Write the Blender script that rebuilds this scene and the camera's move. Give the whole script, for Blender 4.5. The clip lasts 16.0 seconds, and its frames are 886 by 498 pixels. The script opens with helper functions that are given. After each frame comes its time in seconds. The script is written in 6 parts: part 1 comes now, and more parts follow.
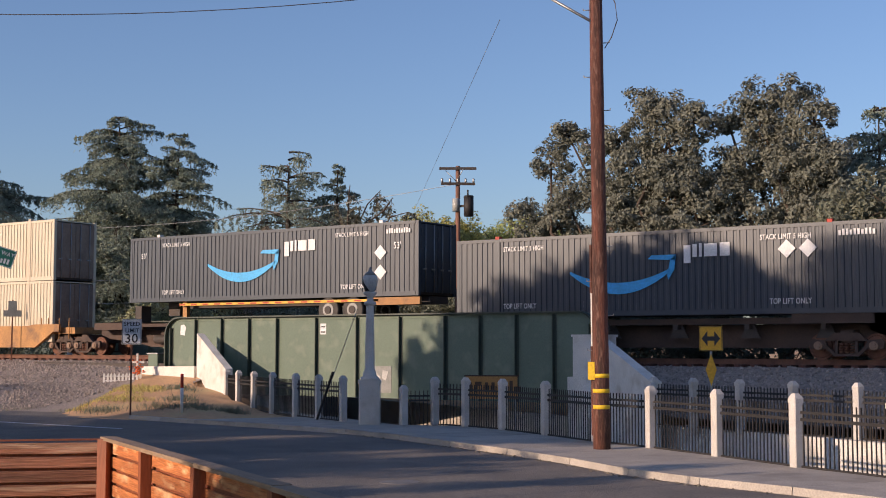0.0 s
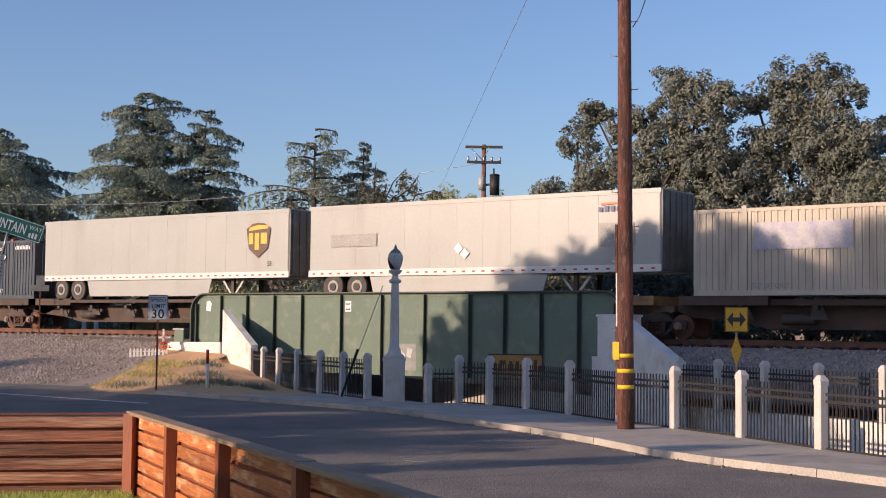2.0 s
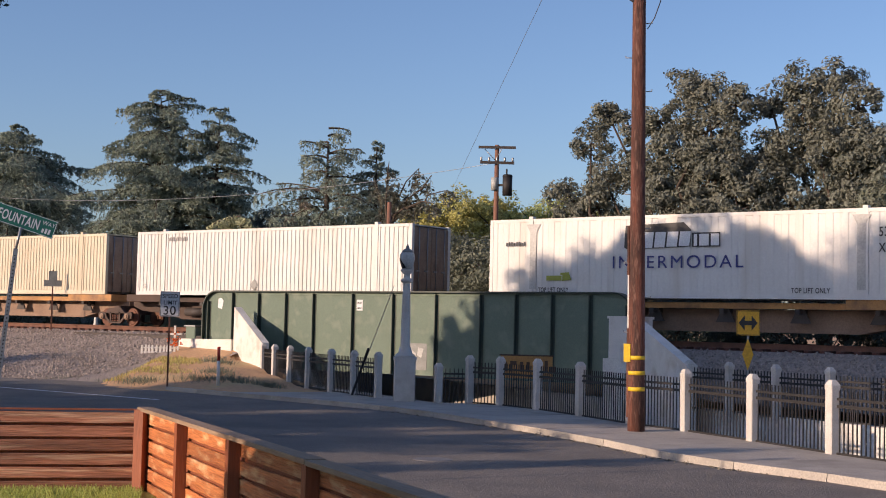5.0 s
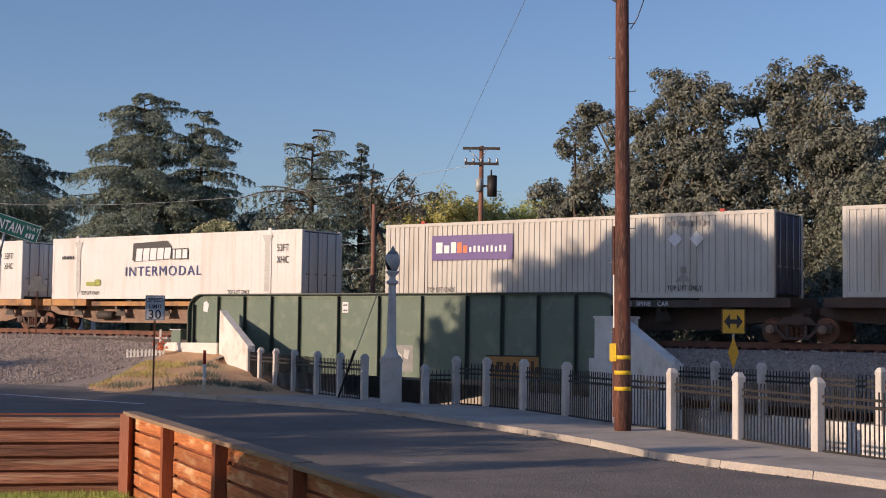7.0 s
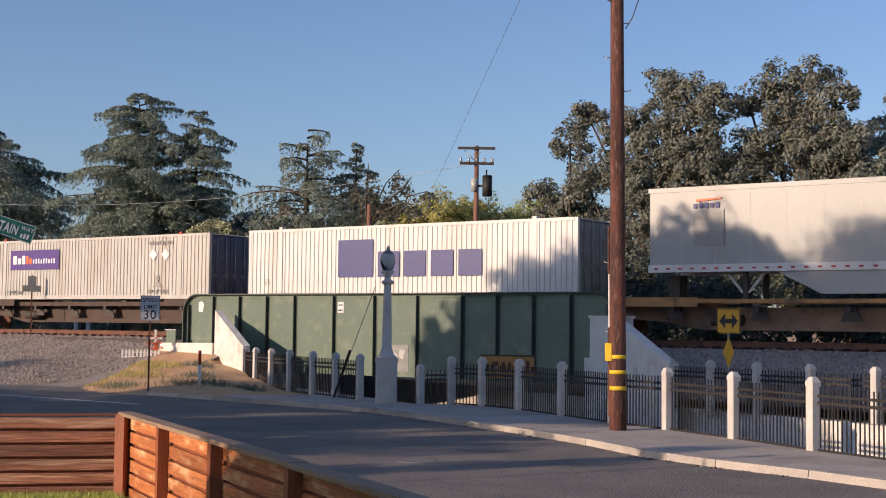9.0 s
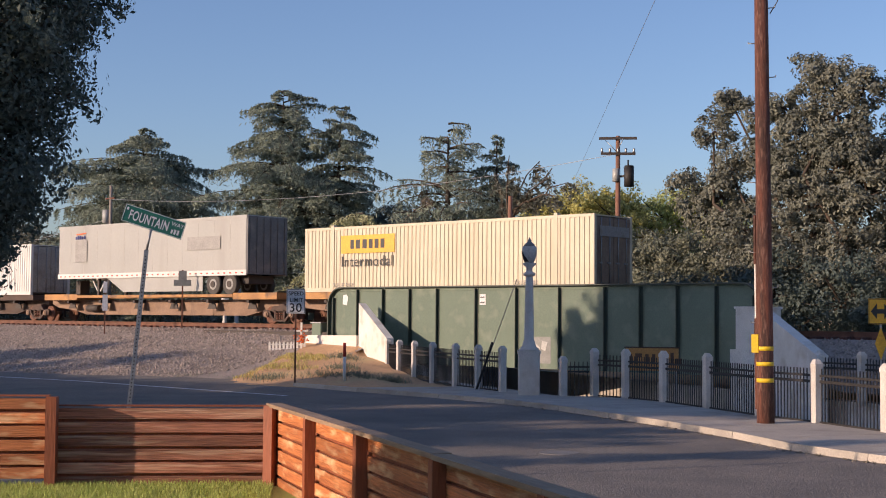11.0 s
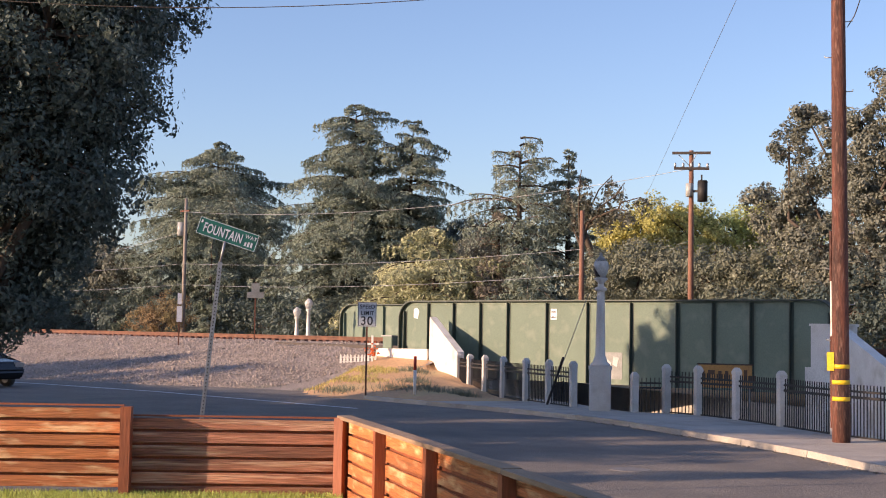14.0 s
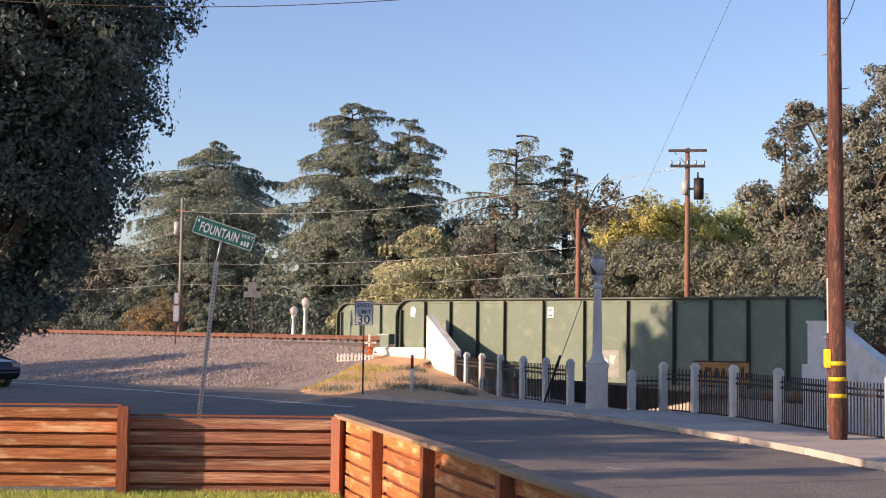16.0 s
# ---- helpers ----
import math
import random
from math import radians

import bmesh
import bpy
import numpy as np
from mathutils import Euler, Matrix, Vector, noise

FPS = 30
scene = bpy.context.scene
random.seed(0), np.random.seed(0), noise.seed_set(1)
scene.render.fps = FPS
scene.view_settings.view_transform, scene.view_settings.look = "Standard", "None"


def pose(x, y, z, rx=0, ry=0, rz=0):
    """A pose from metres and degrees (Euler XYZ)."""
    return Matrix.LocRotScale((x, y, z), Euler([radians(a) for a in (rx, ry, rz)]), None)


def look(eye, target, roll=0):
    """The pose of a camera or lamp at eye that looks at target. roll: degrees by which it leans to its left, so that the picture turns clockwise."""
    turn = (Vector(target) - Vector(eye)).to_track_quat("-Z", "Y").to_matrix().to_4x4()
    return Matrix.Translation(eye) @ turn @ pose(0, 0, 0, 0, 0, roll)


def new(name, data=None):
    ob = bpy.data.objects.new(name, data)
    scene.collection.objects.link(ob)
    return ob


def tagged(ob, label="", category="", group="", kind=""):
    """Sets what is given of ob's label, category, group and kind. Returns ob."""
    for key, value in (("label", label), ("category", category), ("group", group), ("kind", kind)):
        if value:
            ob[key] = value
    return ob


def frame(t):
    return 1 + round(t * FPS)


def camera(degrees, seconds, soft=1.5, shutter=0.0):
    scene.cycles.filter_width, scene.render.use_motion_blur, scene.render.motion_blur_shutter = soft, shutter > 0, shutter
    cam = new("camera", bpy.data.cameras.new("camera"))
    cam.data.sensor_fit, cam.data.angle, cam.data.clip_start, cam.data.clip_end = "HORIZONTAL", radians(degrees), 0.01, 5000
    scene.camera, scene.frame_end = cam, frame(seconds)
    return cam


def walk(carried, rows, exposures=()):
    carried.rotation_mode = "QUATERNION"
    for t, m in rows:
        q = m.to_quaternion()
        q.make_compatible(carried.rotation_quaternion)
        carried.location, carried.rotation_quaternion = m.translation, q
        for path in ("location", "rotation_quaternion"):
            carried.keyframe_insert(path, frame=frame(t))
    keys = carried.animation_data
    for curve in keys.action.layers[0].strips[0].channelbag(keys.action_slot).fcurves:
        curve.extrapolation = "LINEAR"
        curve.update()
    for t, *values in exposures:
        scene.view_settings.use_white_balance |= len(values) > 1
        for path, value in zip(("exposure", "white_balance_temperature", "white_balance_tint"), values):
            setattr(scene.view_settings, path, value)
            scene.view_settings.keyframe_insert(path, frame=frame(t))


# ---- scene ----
# ---- camera ----
cam = camera(36.47, 16.0, 1.0)
EYE = (0.0, 0.0, 2.3)
PATH = [
    (0.0, 94.13, -0.04, 34.8), (0.5, 93.812, -0.222, 34.907), (1.0, 93.64, -0.301, 35.075), (1.5, 93.327, -0.42, 35.497),
    (2.0, 93.203, -0.594, 35.849), (2.5, 93.146, -0.82, 36.022), (3.0, 93.134, -1.238, 36.183), (3.5, 93.126, -1.263, 36.327),
    (4.0, 93.164, -1.225, 36.413), (6.5, 93.297, -1.07, 35.896), (7.0, 93.259, -0.735, 35.726), (7.5, 93.273, -0.687, 35.62),
    (8.0, 93.268, -0.666, 35.425), (10.3, 93.09, -0.575, 36.671), (10.5, 93.044, -0.571, 37.917), (11.0, 92.857, -0.422, 41.567),
    (11.5, 92.848, -0.322, 44.019), (12.0, 92.797, -0.374, 44.456), (12.5, 92.848, -0.311, 44.455), (13.0, 93.065, -0.522, 44.494),
    (13.5, 93.306, -0.834, 44.465), (14.0, 93.42, -0.967, 44.575), (14.5, 93.38, -0.998, 44.561), (15.0, 93.405, -0.977, 44.517),
    (15.5, 93.429, -0.88, 44.494), (16.0, 93.356, -0.748, 44.443)]
walk(cam, [(t, pose(*EYE, rx, ry, rz)) for t, rx, ry, rz in PATH],
     [(0.0, -0.04, 6600, 24), (0.6, 0.1, 6600, 24), (4.0, 0.12, 6600, 24), (6.5, -0.15, 6600, 23), (8.0, -0.08, 6600, 23), (10.3, 0.05, 6650, 24), (11.0, 0.08, 6700, 25), (11.6, 0.27, 6900, 27), (12.2, 0.56, 7100, 28), (12.8, 0.66, 7200, 28), (16.0, 0.66, 7200, 28)])

# ---- world and sun ----
LIGHT = Vector((0.43, 0.90, 0.0)).normalized()
SUN_ELEV = radians(15)
world = bpy.data.worlds.new("world")
scene.world = world
world.use_nodes = True
wt = world.node_tree
sky = wt.nodes.new("ShaderNodeTexSky")
sky.sky_type = 'NISHITA'
sky.sun_disc = False
sky.sun_elevation = SUN_ELEV
sky.sun_rotation = math.atan2(-LIGHT.x, -LIGHT.y)
sky.air_density, sky.dust_density, sky.ozone_density = 1.0, 1.0, 4.0
wt.links.new(sky.outputs[0], wt.nodes["Background"].inputs[0])
wt.nodes["Background"].inputs[1].default_value = 0.152
sun = new("sun", bpy.data.lights.new("sun", 'SUN'))
sun.data.energy, sun.data.angle, sun.data.color = 4.9, radians(0.5), (1.0, 0.795, 0.555)
sun.matrix_world = look((0, 0, 60), Vector((0, 0, 60)) + Vector((LIGHT.x * math.cos(SUN_ELEV), LIGHT.y * math.cos(SUN_ELEV), -math.sin(SUN_ELEV))))


# ---- materials ----
def ramp(nt, a, b, fac, lo=0.3, hi=0.7):
    r = nt.nodes.new("ShaderNodeValToRGB")
    r.color_ramp.elements[0].position, r.color_ramp.elements[1].position = lo, hi
    r.color_ramp.elements[0].color, r.color_ramp.elements[1].color = (*a, 1), (*b, 1)
    nt.links.new(fac, r.inputs[0])
    return r.outputs[0]


def mixed(nt, a, b, fac):
    m = nt.nodes.new("ShaderNodeMix")
    m.data_type = 'RGBA'
    for socket, v in ((m.inputs[6], a), (m.inputs[7], b), (m.inputs[0], fac)):
        if isinstance(v, bpy.types.NodeSocket):
            nt.links.new(v, socket)
        else:
            socket.default_value = v if isinstance(v, float) else (*v, 1)
    return m.outputs[2]


def noise_node(nt, scale, stretch=(1, 1, 1), detail=5.0, kind="ShaderNodeTexNoise", coords="Object", shift=False):
    c = nt.nodes.new("ShaderNodeTexCoord")
    mp = nt.nodes.new("ShaderNodeMapping")
    mp.inputs["Scale"].default_value = stretch
    n = nt.nodes.new(kind)
    n.inputs["Scale"].default_value = scale
    if "Detail" in n.inputs:
        n.inputs["Detail"].default_value = detail
    at = c.outputs[coords]
    if shift:
        r = nt.nodes.new("ShaderNodeObjectInfo")
        o = nt.nodes.new("ShaderNodeVectorMath")
        o.operation = 'MULTIPLY_ADD'
        nt.links.new(r.outputs["Random"], o.inputs[0])
        o.inputs[1].default_value = (37.0, 53.0, 71.0)
        nt.links.new(at, o.inputs[2])
        at = o.outputs[0]
    nt.links.new(at, mp.inputs[0])
    nt.links.new(mp.outputs[0], n.inputs["Vector"])
    return n


def material(name, base, other=None, scale=3.0, rough=0.7, metal=0.0, fine=40.0, bump=0.2, stretch=(1, 1, 1), island=0.0,
             stain=None, stain_scale=0.6, lo=0.3, hi=0.7, depth=0.02, stain_stretch=(1, 1, 1), object_random=0.0, through_light=0.0, grain=(0.78, 1.15)):
    m = bpy.data.materials.new(name)
    m.use_nodes = True
    nt = m.node_tree
    b = nt.nodes["Principled BSDF"]
    other = other or tuple(v * 0.8 for v in base)
    n = noise_node(nt, scale, stretch, shift=object_random > 0)
    col = ramp(nt, base, other, n.outputs["Fac"], lo, hi)
    f = noise_node(nt, fine, stretch, shift=object_random > 0)
    speck = ramp(nt, (grain[0],) * 3, (grain[1],) * 3, f.outputs["Fac"], 0.25, 0.75)
    mul = nt.nodes.new("ShaderNodeMix")
    mul.data_type, mul.blend_type = 'RGBA', 'MULTIPLY'
    mul.inputs[0].default_value = 1.0
    nt.links.new(col, mul.inputs[6])
    nt.links.new(speck, mul.inputs[7])
    col = mul.outputs[2]
    if stain:
        s = noise_node(nt, stain_scale, stain_stretch, 8.0, shift=object_random > 0)
        mask = ramp(nt, (0, 0, 0), (1, 1, 1), s.outputs["Fac"], 0.52, 0.72)
        col = mixed(nt, col, stain, mask)
    if island or object_random:
        if island:
            g = nt.nodes.new("ShaderNodeNewGeometry")
            r = g.outputs["Random Per Island"]
        else:
            r = nt.nodes.new("ShaderNodeObjectInfo").outputs["Random"]
        amount = island or object_random
        v = ramp(nt, (1 - amount,) * 3, (1 + amount,) * 3, r, 0.0, 1.0)
        k = nt.nodes.new("ShaderNodeMix")
        k.data_type, k.blend_type = 'RGBA', 'MULTIPLY'
        k.inputs[0].default_value = 1.0
        nt.links.new(col, k.inputs[6])
        nt.links.new(v, k.inputs[7])
        col = k.outputs[2]
    nt.links.new(col, b.inputs["Base Color"])
    b.inputs["Roughness"].default_value = rough
    b.inputs["Metallic"].default_value = metal
    if bump:
        bp = nt.nodes.new("ShaderNodeBump")
        bp.inputs["Strength"].default_value = bump
        bp.inputs["Distance"].default_value = depth
        nt.links.new(f.outputs["Fac"], bp.inputs["Height"])
        nt.links.new(bp.outputs[0], b.inputs["Normal"])
    if through_light:
        t = nt.nodes.new("ShaderNodeBsdfTranslucent")
        nt.links.new(col, t.inputs[0])
        mx = nt.nodes.new("ShaderNodeMixShader")
        mx.inputs[0].default_value = through_light
        nt.links.new(b.outputs[0], mx.inputs[1])
        nt.links.new(t.outputs[0], mx.inputs[2])
        nt.links.new(mx.outputs[0], nt.nodes["Material Output"].inputs[0])
    return m


M = {}
M["asphalt"] = material("asphalt", (0.205, 0.182, 0.16), (0.155, 0.139, 0.126), 0.6, 0.9, fine=28, bump=0.9, depth=0.03, stain=(0.125, 0.114, 0.106), stain_scale=0.3, grain=(0.6, 1.35))
M["concrete"] = material("concrete", (0.47, 0.425, 0.37), (0.37, 0.335, 0.295), 1.2, 0.85, fine=34, bump=0.25, stain=(0.27, 0.245, 0.215), stain_scale=0.9, object_random=0.1, grain=(0.7, 1.2))
M["white_paint"] = material("white_paint", (0.78, 0.76, 0.72), (0.66, 0.64, 0.6), 1.5, 0.7, fine=30, bump=0.12, stain=(0.5, 0.46, 0.4), stain_scale=1.4)
M["grey_paint"] = material("grey_paint", (0.6, 0.575, 0.54), (0.5, 0.48, 0.45), 1.8, 0.65, fine=40, bump=0.12, stain=(0.4, 0.37, 0.33), stain_scale=1.7, object_random=0.08)
M["dirt"] = material("dirt", (0.62, 0.37, 0.2), (0.5, 0.31, 0.17), 0.5, 0.95, fine=9, bump=0.5, stain=(0.52, 0.4, 0.2), stain_scale=0.35, depth=0.05)
M["ballast"] = material("ballast", (0.39, 0.325, 0.285), (0.27, 0.23, 0.205), 0.6, 0.95, fine=11, bump=1.0, depth=0.08)
M["stone"] = material("stone", (0.39, 0.33, 0.295), (0.29, 0.25, 0.225), 4, 0.9, fine=30, bump=0.2, island=0.28)
M["rust"] = material("rust", (0.2, 0.085, 0.05), (0.11, 0.05, 0.034), 3, 0.8, fine=25, bump=0.2)
M["girder_green"] = material("girder_green", (0.144, 0.201, 0.155), (0.121, 0.172, 0.132), 0.8, 0.7, fine=25, bump=0.1, stain=(0.196, 0.241, 0.19), stain_scale=1.6, grain=(0.86, 1.1))
# Darker green for flanges and stiffeners; shade on stiffener sides is mixed into it.
M["girder_dark_shaded"] = material("girder_dark_shaded", (0.055, 0.076, 0.061), None, 2, 0.5, fine=25, bump=0.1)
M["iron"] = material("iron", (0.013, 0.013, 0.015), (0.024, 0.02, 0.018), 4, 0.65, fine=40, bump=0.1)
M["pole_wood"] = material("pole_wood", (0.15, 0.052, 0.034), (0.06, 0.028, 0.022), 2.6, 0.85, fine=26, bump=0.9, stretch=(3, 3, 0.2), stain=(0.2, 0.105, 0.08), stain_scale=9.0, stain_stretch=(2.5, 2.5, 0.5), lo=0.38, hi=0.62, grain=(0.45, 1.45))
M["pole_red"] = material("pole_red", (0.27, 0.13, 0.085), (0.17, 0.085, 0.06), 2.6, 0.85, fine=26, bump=0.6, stretch=(3, 3, 0.2))
M["pole_grey"] = material("pole_grey", (0.3, 0.26, 0.22), (0.2, 0.17, 0.15), 2.6, 0.9, fine=20, bump=0.5, stretch=(3, 3, 0.2))
M["fence_wood"] = material("fence_wood", (0.56, 0.2, 0.068), (0.39, 0.125, 0.045), 1.6, 0.6, fine=9, bump=0.7, stretch=(0.45, 9, 9), stain=(0.72, 0.47, 0.26), stain_scale=2.6, stain_stretch=(1.0, 3.4, 3.4), object_random=0.28, lo=0.36, hi=0.64, grain=(0.6, 1.3))
M["fence_weathered"] = material("fence_weathered", (0.47, 0.2, 0.12), (0.25, 0.108, 0.07), 1.6, 0.75, fine=9, bump=0.9, stretch=(0.4, 11, 11), stain=(0.68, 0.48, 0.33), stain_scale=1.8, stain_stretch=(0.45, 8.0, 8.0), object_random=0.38, lo=0.34, hi=0.66, grain=(0.5, 1.35))
M["trailer_end"] = material("trailer_end", (0.17, 0.165, 0.16), (0.12, 0.118, 0.115), 1.2, 0.55, fine=14, bump=0.06, stain=(0.22, 0.2, 0.18), stain_scale=1.8)
M["post_wood"] = material("post_wood", (0.3, 0.085, 0.035), (0.2, 0.06, 0.028), 2, 0.6, fine=14, bump=0.35, stretch=(3, 3, 0.4), object_random=0.15)
M["cap_wood"] = material("cap_wood", (0.34, 0.24, 0.16), (0.25, 0.16, 0.1), 1.6, 0.8, fine=14, bump=0.4, stretch=(0.35, 3, 3), object_random=0.15)
M["lawn"] = material("lawn", (0.36, 0.4, 0.1), (0.25, 0.3, 0.075), 2, 0.9, fine=40, bump=0.6, depth=0.05)
M["grass"] = material("grass", (0.36, 0.46, 0.11), (0.48, 0.53, 0.17), 3, 0.7, fine=20, bump=0, island=0.4, through_light=0.35)
M["dry_grass"] = material("dry_grass", (0.64, 0.52, 0.2), (0.46, 0.42, 0.15), 1, 0.8, fine=20, bump=0, island=0.35, through_light=0.3)
M["bark"] = material("bark", (0.10, 0.075, 0.055), (0.06, 0.045, 0.035), 5, 0.9, fine=25, bump=0.6, stretch=(2, 2, 0.4))
M["oak_leaf"] = material("oak_leaf", (0.235, 0.245, 0.195), (0.15, 0.165, 0.132), 0.6, 0.75, fine=6, bump=0, island=0.45, through_light=0.3)
M["dark_leaf"] = material("dark_leaf", (0.115, 0.155, 0.135), (0.08, 0.115, 0.1), 0.6, 0.6, fine=6, bump=0, island=0.2, through_light=0.35)
M["cedar_leaf"] = material("cedar_leaf", (0.275, 0.325, 0.255), (0.185, 0.23, 0.18), 0.5, 0.6, fine=6, bump=0, island=0.4, through_light=0.3)
M["cedar_light"] = material("cedar_light", (0.5, 0.5, 0.3), (0.36, 0.38, 0.23), 0.5, 0.6, fine=6, bump=0, island=0.4, through_light=0.3)
M["brown_leaf"] = material("brown_leaf", (0.25, 0.215, 0.17), (0.17, 0.155, 0.12), 0.5, 0.7, fine=6, bump=0, island=0.4, through_light=0.2)
M["yellow_leaf"] = material("yellow_leaf", (0.55, 0.5, 0.17), (0.4, 0.4, 0.14), 0.35, 0.6, fine=6, bump=0, island=0.35, through_light=0.35)
M["mark_green"] = material("mark_green", (0.32, 0.36, 0.05), None, 3, 0.5, fine=14, bump=0)
M["lime_leaf"] = material("lime_leaf", (0.5, 0.52, 0.19), (0.37, 0.42, 0.15), 0.35, 0.6, fine=6, bump=0, island=0.35, through_light=0.35)
M["olive_leaf"] = material("olive_leaf", (0.235, 0.25, 0.18), (0.16, 0.18, 0.13), 0.5, 0.6, fine=6, bump=0, island=0.4, through_light=0.3)
M["orange_leaf"] = material("orange_leaf", (0.3, 0.19, 0.1), (0.22, 0.2, 0.09), 0.4, 0.6, fine=6, bump=0, island=0.4, through_light=0.2)
M["metal_white"] = material("metal_white", (0.374, 0.383, 0.365), (0.339, 0.348, 0.335), 0.5, 0.4, fine=8, bump=0.02, stain=(0.313, 0.313, 0.296), stain_scale=0.6, stain_stretch=(1, 1, 0.12), grain=(0.95, 1.04))
M["galvanised"] = material("galvanised", (0.36, 0.37, 0.38), (0.27, 0.28, 0.29), 4, 0.45, 0.6, fine=40, bump=0.05)
M["black_rubber"] = material("black_rubber", (0.05, 0.047, 0.043), (0.085, 0.078, 0.07), 4, 0.8, fine=30, bump=0.1)
M["dark_steel"] = material("dark_steel", (0.045, 0.04, 0.038), (0.075, 0.055, 0.045), 2, 0.7, fine=20, bump=0.15)
M["brown_steel"] = material("brown_steel", (0.085, 0.05, 0.036), (0.05, 0.033, 0.027), 1.2, 0.75, fine=18, bump=0.15)
M["yellow_steel"] = material("yellow_steel", (0.5, 0.25, 0.075), (0.3, 0.15, 0.06), 1.0, 0.65, fine=18, bump=0.1, stain=(0.1, 0.06, 0.045), stain_scale=1.2)
M["spine_tan"] = material("spine_tan", (0.3, 0.2, 0.14), (0.2, 0.125, 0.085), 1.0, 0.75, fine=18, bump=0.15, stain=(0.11, 0.07, 0.055), stain_scale=0.9)
M["rusty_door"] = material("rusty_door", (0.3, 0.22, 0.165), (0.2, 0.14, 0.105), 1.4, 0.6, fine=14, bump=0.1, stain=(0.12, 0.065, 0.045), stain_scale=1.6, stain_stretch=(1, 1, 0.4))
M["navy_door"] = material("navy_door", (0.06, 0.06, 0.11), (0.045, 0.046, 0.085), 1.2, 0.5, fine=14, bump=0.06, stain=(0.11, 0.1, 0.11), stain_scale=1.7)
M["stucco"] = material("stucco", (0.55, 0.5, 0.43), (0.48, 0.44, 0.38), 1.0, 0.9, fine=40, bump=0.3)
M["shingle"] = material("shingle", (0.11, 0.1, 0.095), (0.075, 0.07, 0.066), 2.0, 0.9, fine=20, bump=0.5)
M["cast_lid"] = material("cast_lid", (0.21, 0.195, 0.18), (0.15, 0.14, 0.13), 4, 0.6, fine=30, bump=0.4)
M["sign_white"] = material("sign_white", (0.72, 0.74, 0.76), (0.64, 0.66, 0.68), 2, 0.4, fine=20, bump=0)
M["sign_black"] = material("sign_black", (0.02, 0.02, 0.025), None, 2, 0.5, fine=20, bump=0)
M["sign_yellow"] = material("sign_yellow", (0.72, 0.40, 0.02), (0.62, 0.33, 0.02), 2, 0.45, fine=20, bump=0)
M["board_orange"] = material("board_orange", (0.5, 0.25, 0.07), (0.4, 0.2, 0.06), 2, 0.6, fine=20, bump=0)
M["globe_white"] = material("globe_white", (0.8, 0.8, 0.78), (0.7, 0.7, 0.68), 3, 0.3, fine=20, bump=0, through_light=0.5)
M["old_grey"] = material("old_grey", (0.2, 0.21, 0.2), (0.27, 0.28, 0.27), 3, 0.6, fine=20, bump=0)
M["sign_green"] = material("sign_green", (0.01, 0.16, 0.12), (0.012, 0.13, 0.10), 2, 0.4, fine=20, bump=0)
M["band_yellow"] = material("band_yellow", (0.8, 0.55, 0.02), (0.7, 0.45, 0.02), 5, 0.5, fine=20, bump=0)
M["red_paint"] = material("red_paint", (0.5, 0.05, 0.03), None, 3, 0.6, fine=20, bump=0)
M["container_navy"] = material("container_navy", (0.03, 0.047, 0.07), (0.025, 0.04, 0.06), 0.8, 0.42, fine=12, bump=0.04, stain=(0.042, 0.057, 0.078), stain_scale=1.5, stain_stretch=(1, 1, 0.3), grain=(0.95, 1.04))
M["container_cream"] = material("container_cream", (0.609, 0.548, 0.418), (0.548, 0.487, 0.365), 0.8, 0.5, fine=12, bump=0.04, stain=(0.522, 0.444, 0.322), stain_scale=1.3, stain_stretch=(1, 1, 0.2), grain=(0.95, 1.04))
M["container_white"] = material("container_white", (0.661, 0.661, 0.644), (0.609, 0.605, 0.583), 0.8, 0.45, fine=12, bump=0.03, stain=(0.539, 0.513, 0.47), stain_scale=1.1, stain_stretch=(1, 1, 0.12), grain=(0.93, 1.04))
M["container_grey"] = material("container_grey", (0.505, 0.496, 0.461), (0.444, 0.435, 0.4), 0.8, 0.5, fine=12, bump=0.04, stain=(0.392, 0.357, 0.313), stain_scale=1.4, stain_stretch=(1, 1, 0.2), grain=(0.95, 1.04))
M["container_tan"] = material("container_tan", (0.479, 0.422, 0.339), (0.409, 0.357, 0.287), 0.8, 0.5, fine=12, bump=0.04, stain=(0.348, 0.287, 0.226), stain_scale=1.4, stain_stretch=(1, 1, 0.2), grain=(0.95, 1.04))
M["door_grey"] = material("door_grey", (0.34, 0.33, 0.31), (0.26, 0.25, 0.24), 1.2, 0.55, fine=14, bump=0.06, stain=(0.2, 0.17, 0.14), stain_scale=1.8)
M["logo_blue"] = material("logo_blue", (0.015, 0.42, 0.86), None, 3, 0.45, fine=14, bump=0)
M["logo_purple"] = material("logo_purple", (0.07, 0.022, 0.23), None, 3, 0.45, fine=14, bump=0)
M["logo_orange"] = material("logo_orange", (0.75, 0.14, 0.02), None, 3, 0.45, fine=14, bump=0)
M["logo_brown"] = material("logo_brown", (0.09, 0.04, 0.02), None, 3, 0.45, fine=14, bump=0)
M["logo_gold"] = material("logo_gold", (0.8, 0.45, 0.03), None, 3, 0.45, fine=14, bump=0)
M["logo_navy"] = material("logo_navy", (0.03, 0.04, 0.2), None, 3, 0.45, fine=14, bump=0)
M["faded_blue"] = material("faded_blue", (0.304, 0.296, 0.418), (0.479, 0.452, 0.435), 3, 0.5, fine=14, bump=0)
M["car_paint"] = material("car_paint", (0.012, 0.013, 0.016), None, 3, 0.15, 0.0, fine=14, bump=0)
